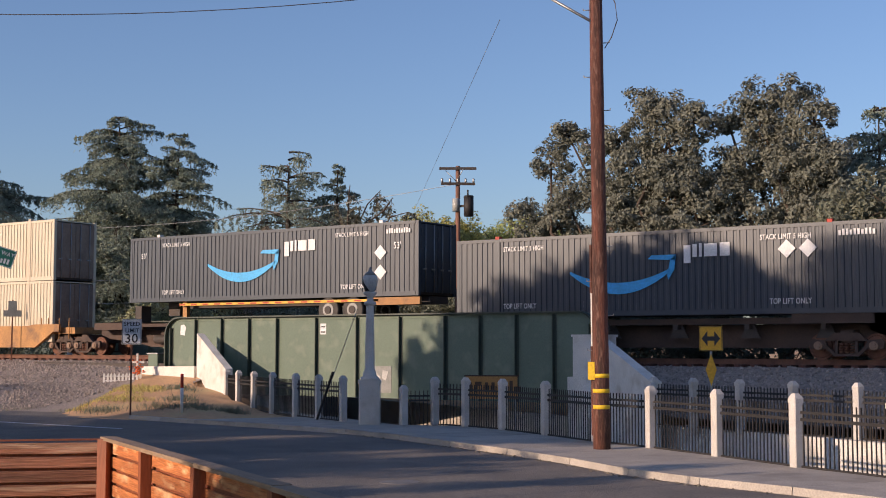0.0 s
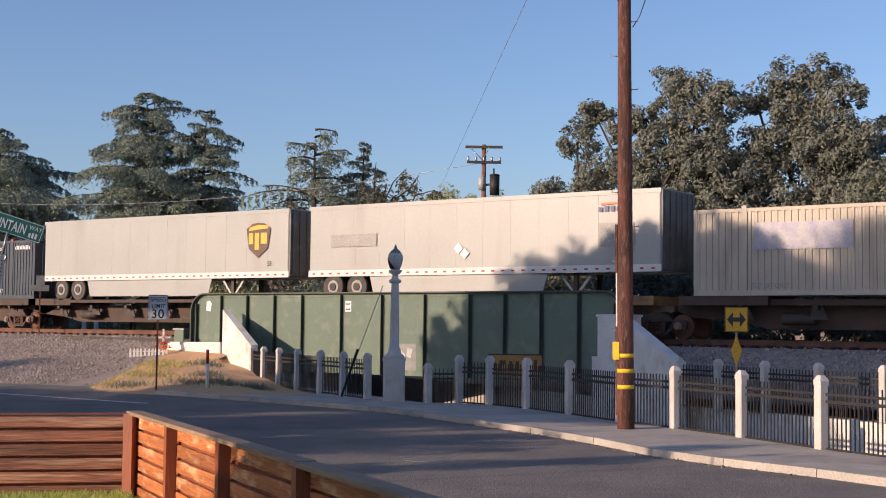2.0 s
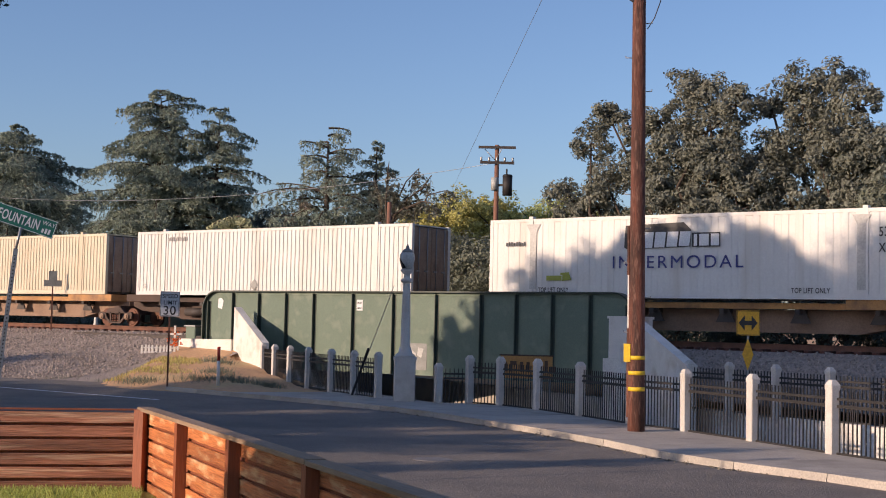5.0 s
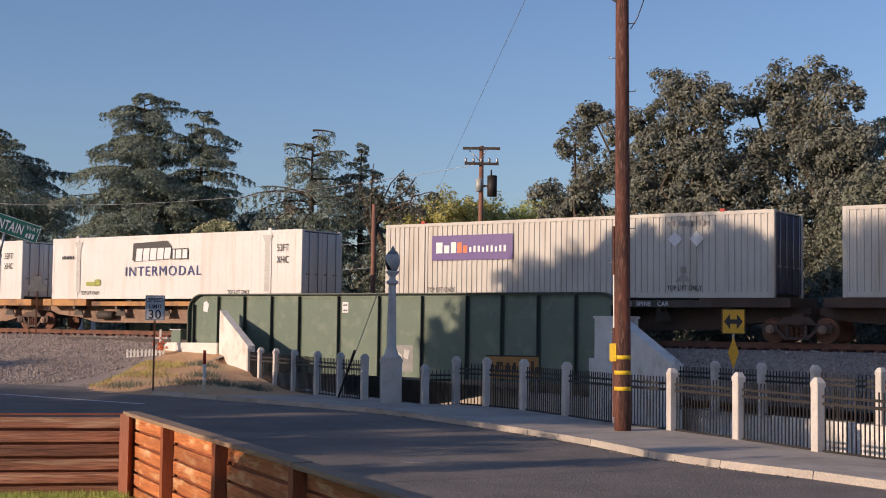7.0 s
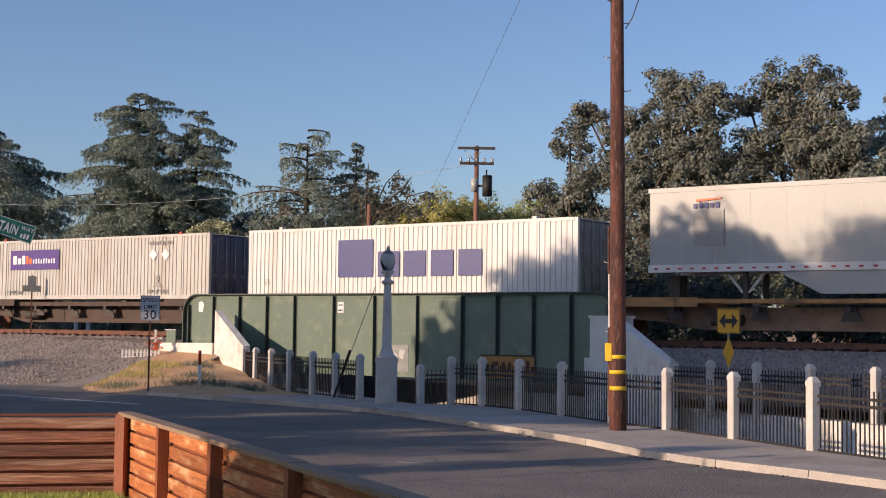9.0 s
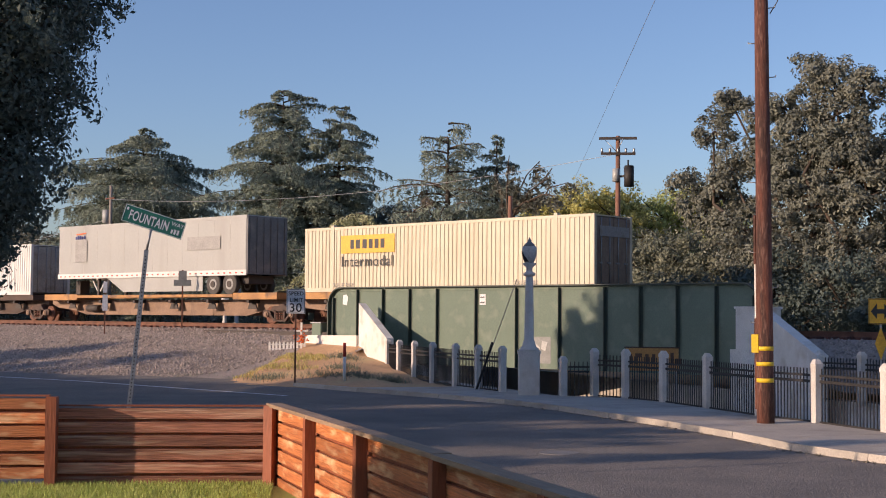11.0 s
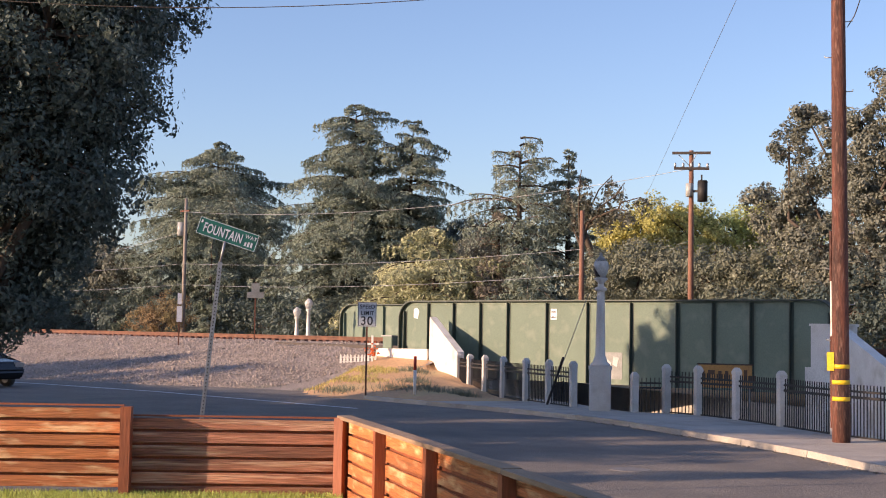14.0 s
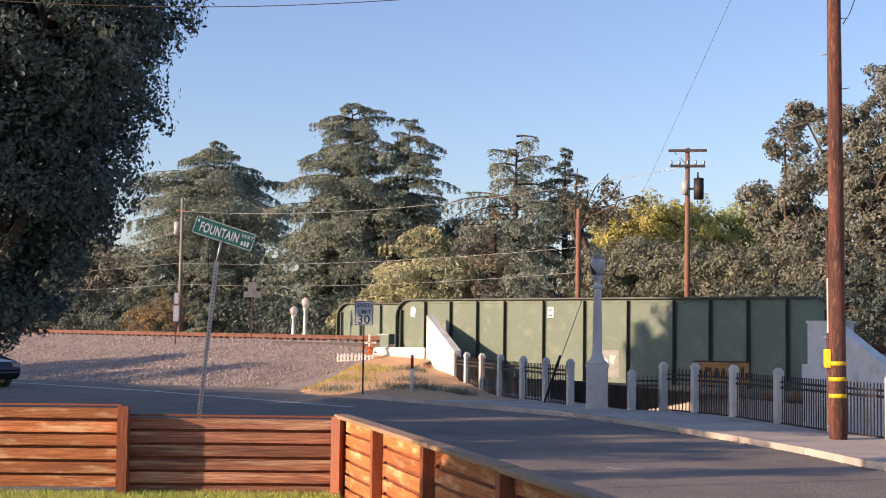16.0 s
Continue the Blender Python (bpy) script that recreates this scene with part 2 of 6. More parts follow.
M["patch_grey"] = material("patch_grey", (0.33, 0.33, 0.315), None, 3, 0.5, fine=14, bump=0)
M["faded_grey"] = material("faded_grey", (0.5, 0.5, 0.48), None, 3, 0.5, fine=14, bump=0)


def glass(name, colour, rough):
    m = bpy.data.materials.new(name)
    m.use_nodes = True
    b = m.node_tree.nodes["Principled BSDF"]
    b.inputs["Base Color"].default_value = (*colour, 1)
    b.inputs["Roughness"].default_value = rough
    b.inputs["Transmission Weight"].default_value = 0.6
    return m


M["lamp_glass"] = glass("lamp_glass", (0.8, 0.8, 0.78), 0.35)
M["car_glass"] = glass("car_glass", (0.05, 0.06, 0.07), 0.05)


# ---- mesh helpers ----
def box(bm, x0, x1, y0, y1, z0, z1, bevel=0.0):
    """An axis-aligned block, with chamfered upright edges where bevel is given."""
    if bevel:
        c = bevel
        ring = [(x0 + c, y0), (x1 - c, y0), (x1, y0 + c), (x1, y1 - c), (x1 - c, y1), (x0 + c, y1), (x0, y1 - c), (x0, y0 + c)]
        return extrude(bm, ring, z0, z1)
    v = [bm.verts.new(p) for p in ((x0, y0, z0), (x1, y0, z0), (x1, y1, z0), (x0, y1, z0), (x0, y0, z1), (x1, y0, z1), (x1, y1, z1), (x0, y1, z1))]
    for f in ((3, 2, 1, 0), (4, 5, 6, 7), (0, 1, 5, 4), (1, 2, 6, 5), (2, 3, 7, 6), (3, 0, 4, 7)):
        bm.faces.new([v[i] for i in f])


def extrude(bm, ring, z0, z1, m=None):
    """A prism on a counter-clockwise ring of (x, y)."""
    m = m or Matrix()
    lo = [bm.verts.new(m @ Vector((x, y, z0))) for x, y in ring]
    hi = [bm.verts.new(m @ Vector((x, y, z1))) for x, y in ring]
    n = len(ring)
    for i in range(n):
        bm.faces.new((lo[i], lo[(i + 1) % n], hi[(i + 1) % n], hi[i]))
    bm.faces.new(lo[::-1])
    bm.faces.new(hi)


UPRIGHT = pose(0, 0, 0, 90, 0, 0)  # ring x, z in the plane facing -y; depth goes to -y


def tube(bm, a, b, r0, r1=None, seg=10, caps=True):
    a, b = Vector(a), Vector(b)
    r1 = r0 if r1 is None else r1
    q = (b - a).to_track_quat("Z", "Y").to_matrix()
    rings = []
    for p, r in ((a, r0), (b, r1)):
        rings.append([bm.verts.new(p + q @ Vector((r * math.cos(2 * math.pi * i / seg), r * math.sin(2 * math.pi * i / seg), 0))) for i in range(seg)])
    for i in range(seg):
        f = bm.faces.new((rings[0][i], rings[0][(i + 1) % seg], rings[1][(i + 1) % seg], rings[1][i]))
        f.smooth = True
    if caps:
        bm.faces.new(rings[0][::-1])
        bm.faces.new(rings[1])


def lathe(bm, profile, seg=16, x=0, y=0):
    """A turned body round the upright axis: rows of radius, height."""
    rings = [[bm.verts.new((x + r * math.cos(2 * math.pi * i / seg), y + r * math.sin(2 * math.pi * i / seg), z)) for i in range(seg)] for r, z in profile]
    for a, b in zip(rings, rings[1:]):
        for i in range(seg):
            bm.faces.new((a[i], a[(i + 1) % seg], b[(i + 1) % seg], b[i])).smooth = True
    bm.faces.new(rings[0][::-1])
    bm.faces.new(rings[-1])


def mesh_of(name, bm, mat):
    me = bpy.data.meshes.new(name)
    bmesh.ops.recalc_face_normals(bm, faces=bm.faces)
    bm.to_mesh(me)
    bm.free()
    me.materials.append(M[mat])
    return me


def part(name, bm, mat, parent=None, label="", at=None):
    ob = new(name, mesh_of(name, bm, mat) if isinstance(bm, bmesh.types.BMesh) else bm)
    if parent:
        ob.parent = parent
    if at is not None:
        ob.matrix_basis = at
    if label:
        tagged(ob, label)
    return ob


def thing(name, label, category, at=None, group="", kind=""):
    ob = new(name)
    ob.empty_display_size = 0.2
    if at is not None:
        ob.matrix_basis = at
    return tagged(ob, label, category, group, kind)


def B():
    return bmesh.new()


def words(name, text, size, mat, parent, at, label="", squeeze=1.0, bold=0.0, space=1.08):
    """Lettering as a thin mesh; at: pose of the text's lower left corner."""
    cu = bpy.data.curves.new(name, 'FONT')
    cu.body, cu.size, cu.extrude, cu.offset, cu.space_character = text, size, 0.002, bold * 0.5, space
    tmp = bpy.data.objects.new(name, cu)
    me = bpy.data.meshes.new_from_object(tmp)
    bpy.data.objects.remove(tmp)
    me.materials.clear()
    me.materials.append(M[mat])
    me.transform(Matrix.Diagonal((squeeze, 1, 1, 1)))
    return part(name, me, mat, parent, label, at)


def flat(name, rings, mat, parent, at, depth=0.006, label=""):
    """Painted shapes in an upright plane facing -y, one part each: every ring a list of (x, z)."""
    for ring in rings:
        bm = B()
        extrude(bm, ring, 0.0, depth, UPRIGHT)
        ob = part(name, bm, mat, parent, label, at)
    return ob


def rect(x0, x1, z0, z1, slant=0.0):
    return [(x0, z0), (x1, z0), (x1 + slant, z1), (x0 + slant, z1)]


def bars(x0, z0, w, h, n, gap=0.35):
    """A word that cannot be shown, as n upright bars."""
    step = w / n
    return [rect(x0 + i * step, x0 + (i + 1 - gap) * step, z0, z0 + h * (1.0 if i % 3 else 0.8)) for i in range(n)]


# ---- ground ----
TRENCH_AT = Vector((-24.3, 32.0, 0))
TRENCH_DIR = Vector((0.88, -0.475, 0)).normalized()
TRENCH_OUT = Vector((0.475, 0.88, 0)).normalized()
WIDTH = 7.3


def trench(s, w, z=0.0):
    p = TRENCH_AT + TRENCH_DIR * s + TRENCH_OUT * w
    return Vector((p.x, p.y, z))


def polygon(bm, pts):
    return bm.faces.new([bm.verts.new(p) for p in pts])


bm = B()
S0, S1 = -46.0, 34.0
hole = [trench(S0, 0.1, -0.2), trench(S1, 0.1, -0.2), trench(S1, WIDTH, -0.2), trench(S0, WIDTH, -0.2)]
outer = [Vector((-1500, -900, -0.2)), Vector((1500, -900, -0.2)), Vector((1500, 1800, -0.2)), Vector((-1500, 1800, -0.2))]
for i in range(4):
    polygon(bm, [outer[i], outer[(i + 1) % 4], hole[(i + 1) % 4], hole[i]])
tagged(part("ground", bm, "dirt"), "bare dry earth reaching to the horizon", "ground", kind="structure")
bm = B()
polygon(bm, [trench(S0, -0.2, -3.4), trench(S1, -0.2, -3.4), trench(S1, WIDTH + 0.3, -3.4), trench(S0, WIDTH + 0.3, -3.4)])
tagged(part("underpass_road", bm, "asphalt"), "sunken asphalt road that passes under the railway bridge", "road", kind="structure")


def wall_between(name, a, b, z0, za, zb, thick, mat, label):
    """A wall with an even or a sloping top from a to b; its body lies to the left of the way."""
    bm = B()
    d = (b - a).normalized()
    n = Vector((-d.y, d.x, 0)) * thick
    lo = [a, b, b + n, a + n]
    hi = [za, zb, zb, za]
    v0 = [bm.verts.new((p.x, p.y, z0)) for p in lo]
    v1 = [bm.verts.new((p.x, p.y, h)) for p, h in zip(lo, hi)]
    for i in range(4):
        bm.faces.new((v0[i], v0[(i + 1) % 4], v1[(i + 1) % 4], v1[i]))
    bm.faces.new(v0[::-1])
    bm.faces.new(v1)
    return tagged(part(name, bm, mat), label, "wall", kind="structure")


wall_between("retaining_wall_near", trench(0.9, 0.12), trench(S0, 0.12), -3.4, -0.02, -0.02, 0.4, "white_paint", "white painted retaining wall beside the sunken road")
wall_between("retaining_wall_near_east", trench(S1, 1.0), trench(0.9, 1.0), -3.4, -0.2, -0.2, 0.6, "concrete", "concrete retaining wall under the pavement")
wall_between("retaining_wall_far", trench(4.5, WIDTH), trench(S1, WIDTH), -3.4, 0.0, 0.0, 0.3, "white_paint", "white painted retaining wall with iron railings on top")
wall_between("retaining_wall_end", trench(S1, 0), trench(S1, WIDTH), -3.4, -0.02, -0.02, 0.3, "concrete", "concrete wall at the end of the sunken road")
wall_between("retaining_wall_back", trench(S0, WIDTH), trench(S0, 0), -3.4, -0.02, -0.02, 0.3, "concrete", "concrete wall at the far end of the sunken road")
wall_between("retaining_wall_under", trench(S0, WIDTH), trench(4.5, WIDTH), -3.4, -0.02, -0.02, 0.3, "concrete", "concrete abutment wall under the bridge")

# road, kerb and pavement
KERB = [(-62, 27.6), (-55.6, 28.7), (-47.0, 30.6), (-43.2, 32.3), (-38.4, 32.9), (-34.2, 30.9), (-30.6, 30.35), (-26.6, 29.8), (-23.6, 29.2), (-21, 28.2), (-18.6, 27.0), (-16.2, 25.8), (-13.8, 24.4),
        (-11.7, 22.9), (-9.9, 22.1), (-8.0, 21.5), (-5.0, 20.2), (0, 17.6), (12, 11.1), (40, -4)]
bm = B()
polygon(bm, [Vector((x, y + 0.05, -0.13)) for x, y in KERB] + [Vector((40, -60, -0.13)), Vector((-160, -60, -0.13)), Vector((-160, 12, -0.13))])
tagged(part("road", bm, "asphalt"), "worn dark asphalt street with faint patches", "road", kind="structure")
bm = B()
for x0, y0, x1, y1 in ((-80, 22.6, -49.4, 27.0), (-49.4, 27.0, -42.0, 27.65), (-42.0, 27.65, -30.5, 27.3)):
    d = Vector((x1 - x0, y1 - y0, 0)).normalized()
    n = Vector((-d.y, d.x, 0)) * 0.09
    a, b = Vector((x0, y0, -0.126)), Vector((x1, y1, -0.126))
    polygon(bm, [a - n, b - n, b + n, a + n])
tagged(part("lane_line", bm, "sign_white"), "worn white painted line along the street edge", "road marking", kind="structure")


def along(pts, step):
    """Even points on a polyline, with the way at each."""
    out = []
    for (x0, y0), (x1, y1) in zip(pts, pts[1:]):
        L = math.hypot(x1 - x0, y1 - y0)
        n = max(1, round(L / step))
        for i in range(n):
            out.append((Vector((x0 + (x1 - x0) * i / n, y0 + (y1 - y0) * i / n, 0)), Vector((x0 + (x1 - x0) * (i + 1) / n, y0 + (y1 - y0) * (i + 1) / n, 0))))
    return out


def to_edge(p):
    """The point of the trench's near edge straight across the pavement from p."""
    k = (p - TRENCH_AT).dot(TRENCH_DIR)
    return trench(k, float(np.interp(k, [0.6, 1.0, 2.2, 4, 6.5, 11.3, 13.8, 16.5, 21.6, 34], [0.1, 1.3, 1.7, 1.88, 1.78, 1.65, 1.53, 1.3, 1.15, 1.0])))


pavement = thing("pavement", "pale concrete pavement of square slabs beside the street", "pavement", kind="structure")
kerb = thing("kerb", "pale worn concrete kerb with chipped edge", "kerb", kind="structure")
for a, b in along(KERB[6:18], 1.5):
    g = 0.006
    d = (b - a).normalized()
    n = Vector((-d.y, d.x, 0))
    bm = B()
    ea, eb = to_edge(a), to_edge(b)
    ia, ib = a + n * 0.17 + d * g, b + n * 0.17 - d * g
    ea, eb = ea + d * g, eb - d * g
    extrude(bm, [(ia.x, ia.y), (ib.x, ib.y), (eb.x, eb.y), (ea.x, ea.y)], -0.19, random.uniform(-0.004, 0.004))
    part("slab", bm, "concrete", pavement)
for a, b in along(KERB[5:18], 2.4):
    d = (b - a).normalized()
    n = Vector((-d.y, d.x, 0))
    bm = B()
    o = [a + d * 0.008, b - d * 0.008, b - d * 0.008 + n * 0.165, a + d * 0.008 + n * 0.165]
    lo = [bm.verts.new((p.x, p.y, -0.19)) for p in o]
    s = n * 0.03
    hi = [bm.verts.new((p.x, p.y, 0.004)) for p in (o[0] + s, o[1] + s, o[2], o[3])]
    for i in range(4):
        bm.faces.new((lo[i], lo[(i + 1) % 4], hi[(i + 1) % 4], hi[i]))
    bm.faces.new(hi)
    part("kerb_stone", bm, "concrete", kerb)

# manhole cover
bm = B()
tube(bm, (0, 0, -0.03), (0, 0, 0.004), 0.31, seg=24)
tube(bm, (0, 0, -0.03), (0, 0, 0.008), 0.36, seg=24)
tagged(part("manhole_cover", bm, "cast_lid", at=pose(-14.5, 19.5, -0.13)), "round worn iron manhole cover in the asphalt", "manhole cover")


# embankments with the ballast
def toe_left(x):
    pts = [(-200, 23.6), (-62, 27.3), (-55.6, 28.4), (-47.0, 30.3), (-43.2, 32.0), (-38.4, 32.7)]
    return float(np.interp(x, [p[0] for p in pts], [p[1] for p in pts])), -0.15


def toe_right(x):
    return float(np.interp(x, [-21.0, -17, -8, 40], [38.6, 36.6, 36.0, 34])), float(np.interp(x, [-21, -17, -8], [0.6, 0.2, 0.05]))


def slope_height(x, f, z0):
    """Height of a ballast slope at the share f of its way up; flatter at the foot near the bridge's west end."""
    return z0 + (1.62 - z0) * f ** float(np.interp(x, [-46.5, -43.0, -30, -22], [1.15, 1.7, 1.7, 1.15]))


def embankment(name, x0, x1, toe, top_y, step, label, wobble=0.06):
    bm = B()
    xs = np.arange(x0, x1 + 0.01, step)
    prof = [0, 0.06, 0.12, 0.2, 0.3, 0.4, 0.5, 0.6, 0.7, 0.8, 0.9, 1.0]
    rows = []
    for x in xs:
        y0, z0 = toe(x)
        row = []
        for k, f in enumerate(prof):
            y = y0 + (top_y - y0) * f
            z = slope_height(x, f, z0)
            z += wobble * noise.noise((x * 0.6, y * 0.6, 1.0)) * (1 if 0 < f < 1 else 0)
            row.append((x, y, z))
        row += [(x, 45.6, 1.62), (x, 49.0, 0.6), (x, 56.0, -0.22)]
        rows.append([bm.verts.new(p) for p in row])
    for a, b in zip(rows, rows[1:]):
        for i in range(len(a) - 1):
            bm.faces.new((a[i], b[i], b[i + 1], a[i + 1])).smooth = True
    return tagged(part(name, bm, "ballast"), label, "embankment", kind="structure")


embankment("embankment_west", -200, -39.2, toe_left, 41.6, 0.8, "grey-brown crushed stone ballast slope under the rails")
embankment("embankment_east", -21.0, 90, toe_right, 41.4, 0.8, "crushed stone ballast slope in tree shade")


# bare earth mound between the street and the bridge's end
def mound_left(y):
    """Where the earth meets the ballast, wandering a little."""
    return -39.7 - 0.66 * (y - 33.0) + 0.5 * noise.noise((y * 0.8, 3.0, 2.0))


def mound_height(x, y):
    up = max(0.0, min(1.0, (y - 31.6) / 8.0))
    z = -0.12 + 1.0 * up ** 0.9
    off = -(Vector((x, y, 0)) - TRENCH_AT).dot(TRENCH_OUT)
    z = min(z, 0.02 + 0.3 * max(0.0, off) + max(0.0, y - 37.4) * 0.45)
    if x > -31.0:
        z = min(z, -0.06)
    z = min(z, -0.03 + 0.1 * max(0.0, -32.0 - x))
    z += 0.05 * noise.noise((x * 0.7, y * 0.7, 4.0)) + 0.025 * noise.noise((x * 2.3, y * 2.3, 7.0))
    y0, z0 = toe_left(x)
    f = min(1.0, max(0.0, (y - y0) / (41.6 - y0)))
    bank = slope_height(x, f, z0) if x < -39.2 else -1.0
    blend = min(1.0, max(0.0, (x - mound_left(y)) / 0.9))
    return max(z, bank + 0.02) * blend + (bank - 0.12 if bank > -0.9 else z - 0.12) * (1 - blend)


bm = B()
rows = []
for i in range(44):
    row = []
    for j in range(34):
        y = 30.4 + j * 0.3
        xa, xb = min(mound_left(y), -36.0) - 0.2, min(-27.0, -24.3 - (y - 32.0) * 1.853 - 0.12)
        x = xa + (xb - xa) * i / 43
        row.append(bm.verts.new((x, y, mound_height(x, y) - (0.35 if j == 0 else 0.0))))
    rows.append(row)
for a, b in zip(rows, rows[1:]):
    for j in range(33):
        bm.faces.new((a[j], b[j], b[j + 1], a[j + 1])).smooth = True
tagged(part("earth_mound", bm, "dirt"), "bare brown earth slope with patches of dry grass", "ground", kind="structure")

# ---- railway ----
RAIL_Z = 1.87
TRACK_Y = 43.2
railway = thing("railway_track", "rusty steel rails on wooden sleepers along the embankment", "railway track", kind="structure")
for y in (TRACK_Y - 0.76, TRACK_Y + 0.76):
    bm = B()
    for x0, x1 in ((-220, -100), (-100, -20), (-20, 100)):
        box(bm, x0, x1, y - 0.037, y + 0.037, RAIL_Z - 0.045, RAIL_Z)
        box(bm, x0, x1, y - 0.01, y + 0.01, RAIL_Z - 0.15, RAIL_Z - 0.045)
        box(bm, x0, x1, y - 0.07, y + 0.07, RAIL_Z - 0.17, RAIL_Z - 0.15)
    part("rail", bm, "rust", railway)
bm = B()
box(bm, -0.115, 0.115, -1.3, 1.3, -0.35, -0.165)
tie = mesh_of("sleeper", bm, "pole_wood")
rest = B()
for i in range(400):
    x = -140 + i * 0.55
    if -84 < x < -42 or -22 < x < 4:
        part("sleeper", tie, "pole_wood", railway, at=pose(x + random.uniform(-0.02, 0.02), TRACK_Y + random.uniform(-0.05, 0.05), RAIL_Z))
    else:
        box(rest, x - 0.115, x + 0.115, TRACK_Y - 1.3, TRACK_Y + 1.3, RAIL_Z - 0.35, RAIL_Z - 0.165)
tagged(part("far_sleepers", rest, "pole_wood", railway), kind="stuff")

# ---- plate girder bridge ----
bridge = thing("railway_bridge", "dark green riveted plate girder railway bridge", "bridge", pose(-42.3, 40.4, 0), kind="structure")
LEN, TOP, LOW = 20.6, 3.46, 0.35
STIFF = [0.25, 1.7, 3.2, 4.72, 6.22, 8.26, 10.28, 12.32, 14.36, 15.88, 17.4, 18.92, 20.35]


def girder(y, dx, low):
    """One girder: web with rounded upper corners, top flange, stiffeners, rivet rows."""
    r = 0.75
    arc = [(r - r * math.cos(a), TOP - r + r * math.sin(a)) for a in [i * math.pi / 2 / 8 for i in range(9)]]
    outline = [(0, low)] + arc
    outline = outline + [(LEN - x, z) for x, z in outline[::-1]]
    bm = B()
    extrude(bm, [(x, z) for x, z in outline], 0, 0.03, UPRIGHT)
    web = part("web", bm, "girder_green", bridge, at=pose(dx, y, 0))
    bm = B()
    for (xa, za), (xb, zb) in zip(outline[:-1], outline[1:]):
        d = Vector((xb - xa, 0, zb - za)).normalized()
        n = Vector((-d.z, 0, d.x)) * 0.05
        if n.z < 0:
            n = -n
        if abs(d.x) < 1e-6:
            n = Vector((-0.05 if xa < LEN / 2 else 0.05, 0, 0))
        a, b = Vector((xa, 0, za)), Vector((xb, 0, zb))
        q = [bm.verts.new(p + Vector((0, yy, 0))) for p in (a, b, b + n, a + n) for yy in (-0.2, 0.18)]
        for f in ((0, 2, 4, 6), (1, 7, 5, 3), (0, 1, 3, 2), (2, 3, 5, 4), (4, 5, 7, 6), (6, 7, 1, 0)):
            bm.faces.new([q[i] for i in f])
    part("flange", bm, "girder_dark_shaded", bridge, at=pose(dx, y, 0))
    for k, x in enumerate(STIFF):
        bm = B()
        top = TOP - (0.06 if 1 <= k <= 11 else 0.4)
        box(bm, -0.012, 0.012, -0.17, 0.0, low, top)
        box(bm, -0.09, 0.09, -0.045, -0.03, low, top)
        # near stiffeners take the darker green that has side shade in its colour
        part("stiffener", bm, "girder_dark_shaded" if y < 3 else "girder_green", bridge, at=pose(dx + x, y, 0))
    return web


girder(0, 0, LOW)
girder(5.6, -10.3, LOW)
bm = B()
for i in range(len(STIFF) - 1):
    for side in (0.12, STIFF[i + 1] - STIFF[i] - 0.12):
        for k in range(34):
            z = 0.6 + k * 0.083
            if z < TOP - 0.15:
                x = STIFF[i] + side
                box(bm, x - 0.012, x + 0.012, -0.043, -0.028, z - 0.012, z + 0.012)
    n = int((STIFF[i + 1] - STIFF[i]) / 0.085)
    for k in range(1, n):
        x = STIFF[i] + k * (STIFF[i + 1] - STIFF[i]) / n
        box(bm, x - 0.012, x + 0.012, -0.043, -0.028, TOP - 0.15, TOP - 0.125)
tagged(part("rivets", bm, "girder_green", bridge), kind="stuff")
bm = B()
box(bm, -9, 20, 0.2, 5.2, 1.2, 1.55)
part("deck", bm, "dark_steel", bridge)
flat("notice", [rect(0, 0.3, 0, 0.42)], "sign_white", bridge, pose(8.42, -0.035, 2.75))
flat("notice_text", bars(0.04, 0.06, 0.22, 0.07, 5) + bars(0.04, 0.27, 0.22, 0.06, 6), "sign_black", bridge, pose(8.42, -0.042, 2.75))
flat("patch", [[(0, 0), (0.25, -0.05), (0.33, 0.3), (0.2, 0.42), (0.02, 0.38)]], "sign_white", bridge, pose(0.75, -0.035, 2.78), label="peeling white paper patch")
flat("painted_panel", [rect(0, 1.0, 0, 1.0)], "old_grey", bridge, pose(10.9, -0.035, 0.55), label="grey painted-over square")
flat("painted_shape", [[(0.1, 0.5), (0.4, 0.3), (0.5, 0.6), (0.25, 0.8)], [(0.55, 0.55), (0.75, 0.45), (0.85, 0.8), (0.6, 0.85)]], "faded_grey", bridge, pose(10.9, -0.042, 0.55))

# abutments, wing walls
def wing(name, a, b, za, zb, thick, z0, label):
    return wall_between(name, Vector((*a, 0)), Vector((*b, 0)), z0, za, zb, thick, "white_paint", label)


wing("wing_wall_west", (-39.8, 39.6), (-36.7, 38.05), 2.81, 1.42, 0.3, -3.4, "white painted concrete wing wall with a sloping top")
wing("abutment_wall_west", (-43.2, 39.75), (-39.85, 39.5), 1.43, 1.47, 0.35, 0.2, "low white painted wall at the bridge's end")
wing("abutment_west", (-43.4, 40.3), (-40.3, 40.25), 1.2, 1.2, 3.0, -3.4, "concrete bridge abutment")
wing("abutment_foot_west", (-40.25, 40.46), (-36.3, 40.46), 0.3, 0.3, 2.8, -3.4, "white painted concrete abutment under the girder's end")
bm = B()
box(bm, -21.72, -20.7, 38.7, 39.8, -3.4, 2.6)
box(bm, -21.76, -20.66, 38.66, 39.85, 2.6, 2.68)
box(bm, -21.86, -20.7, 38.58, 39.7, -3.4, 1.3)
tagged(part("pier_east", bm, "white_paint"), "white painted concrete pier beside the green girder", "wall", kind="structure")
wing("wing_wall_east", (-20.9, 38.75), (-17.6, 36.0), 2.6, 1.25, 0.35, -3.4, "white painted wing wall sloping down from the pier")
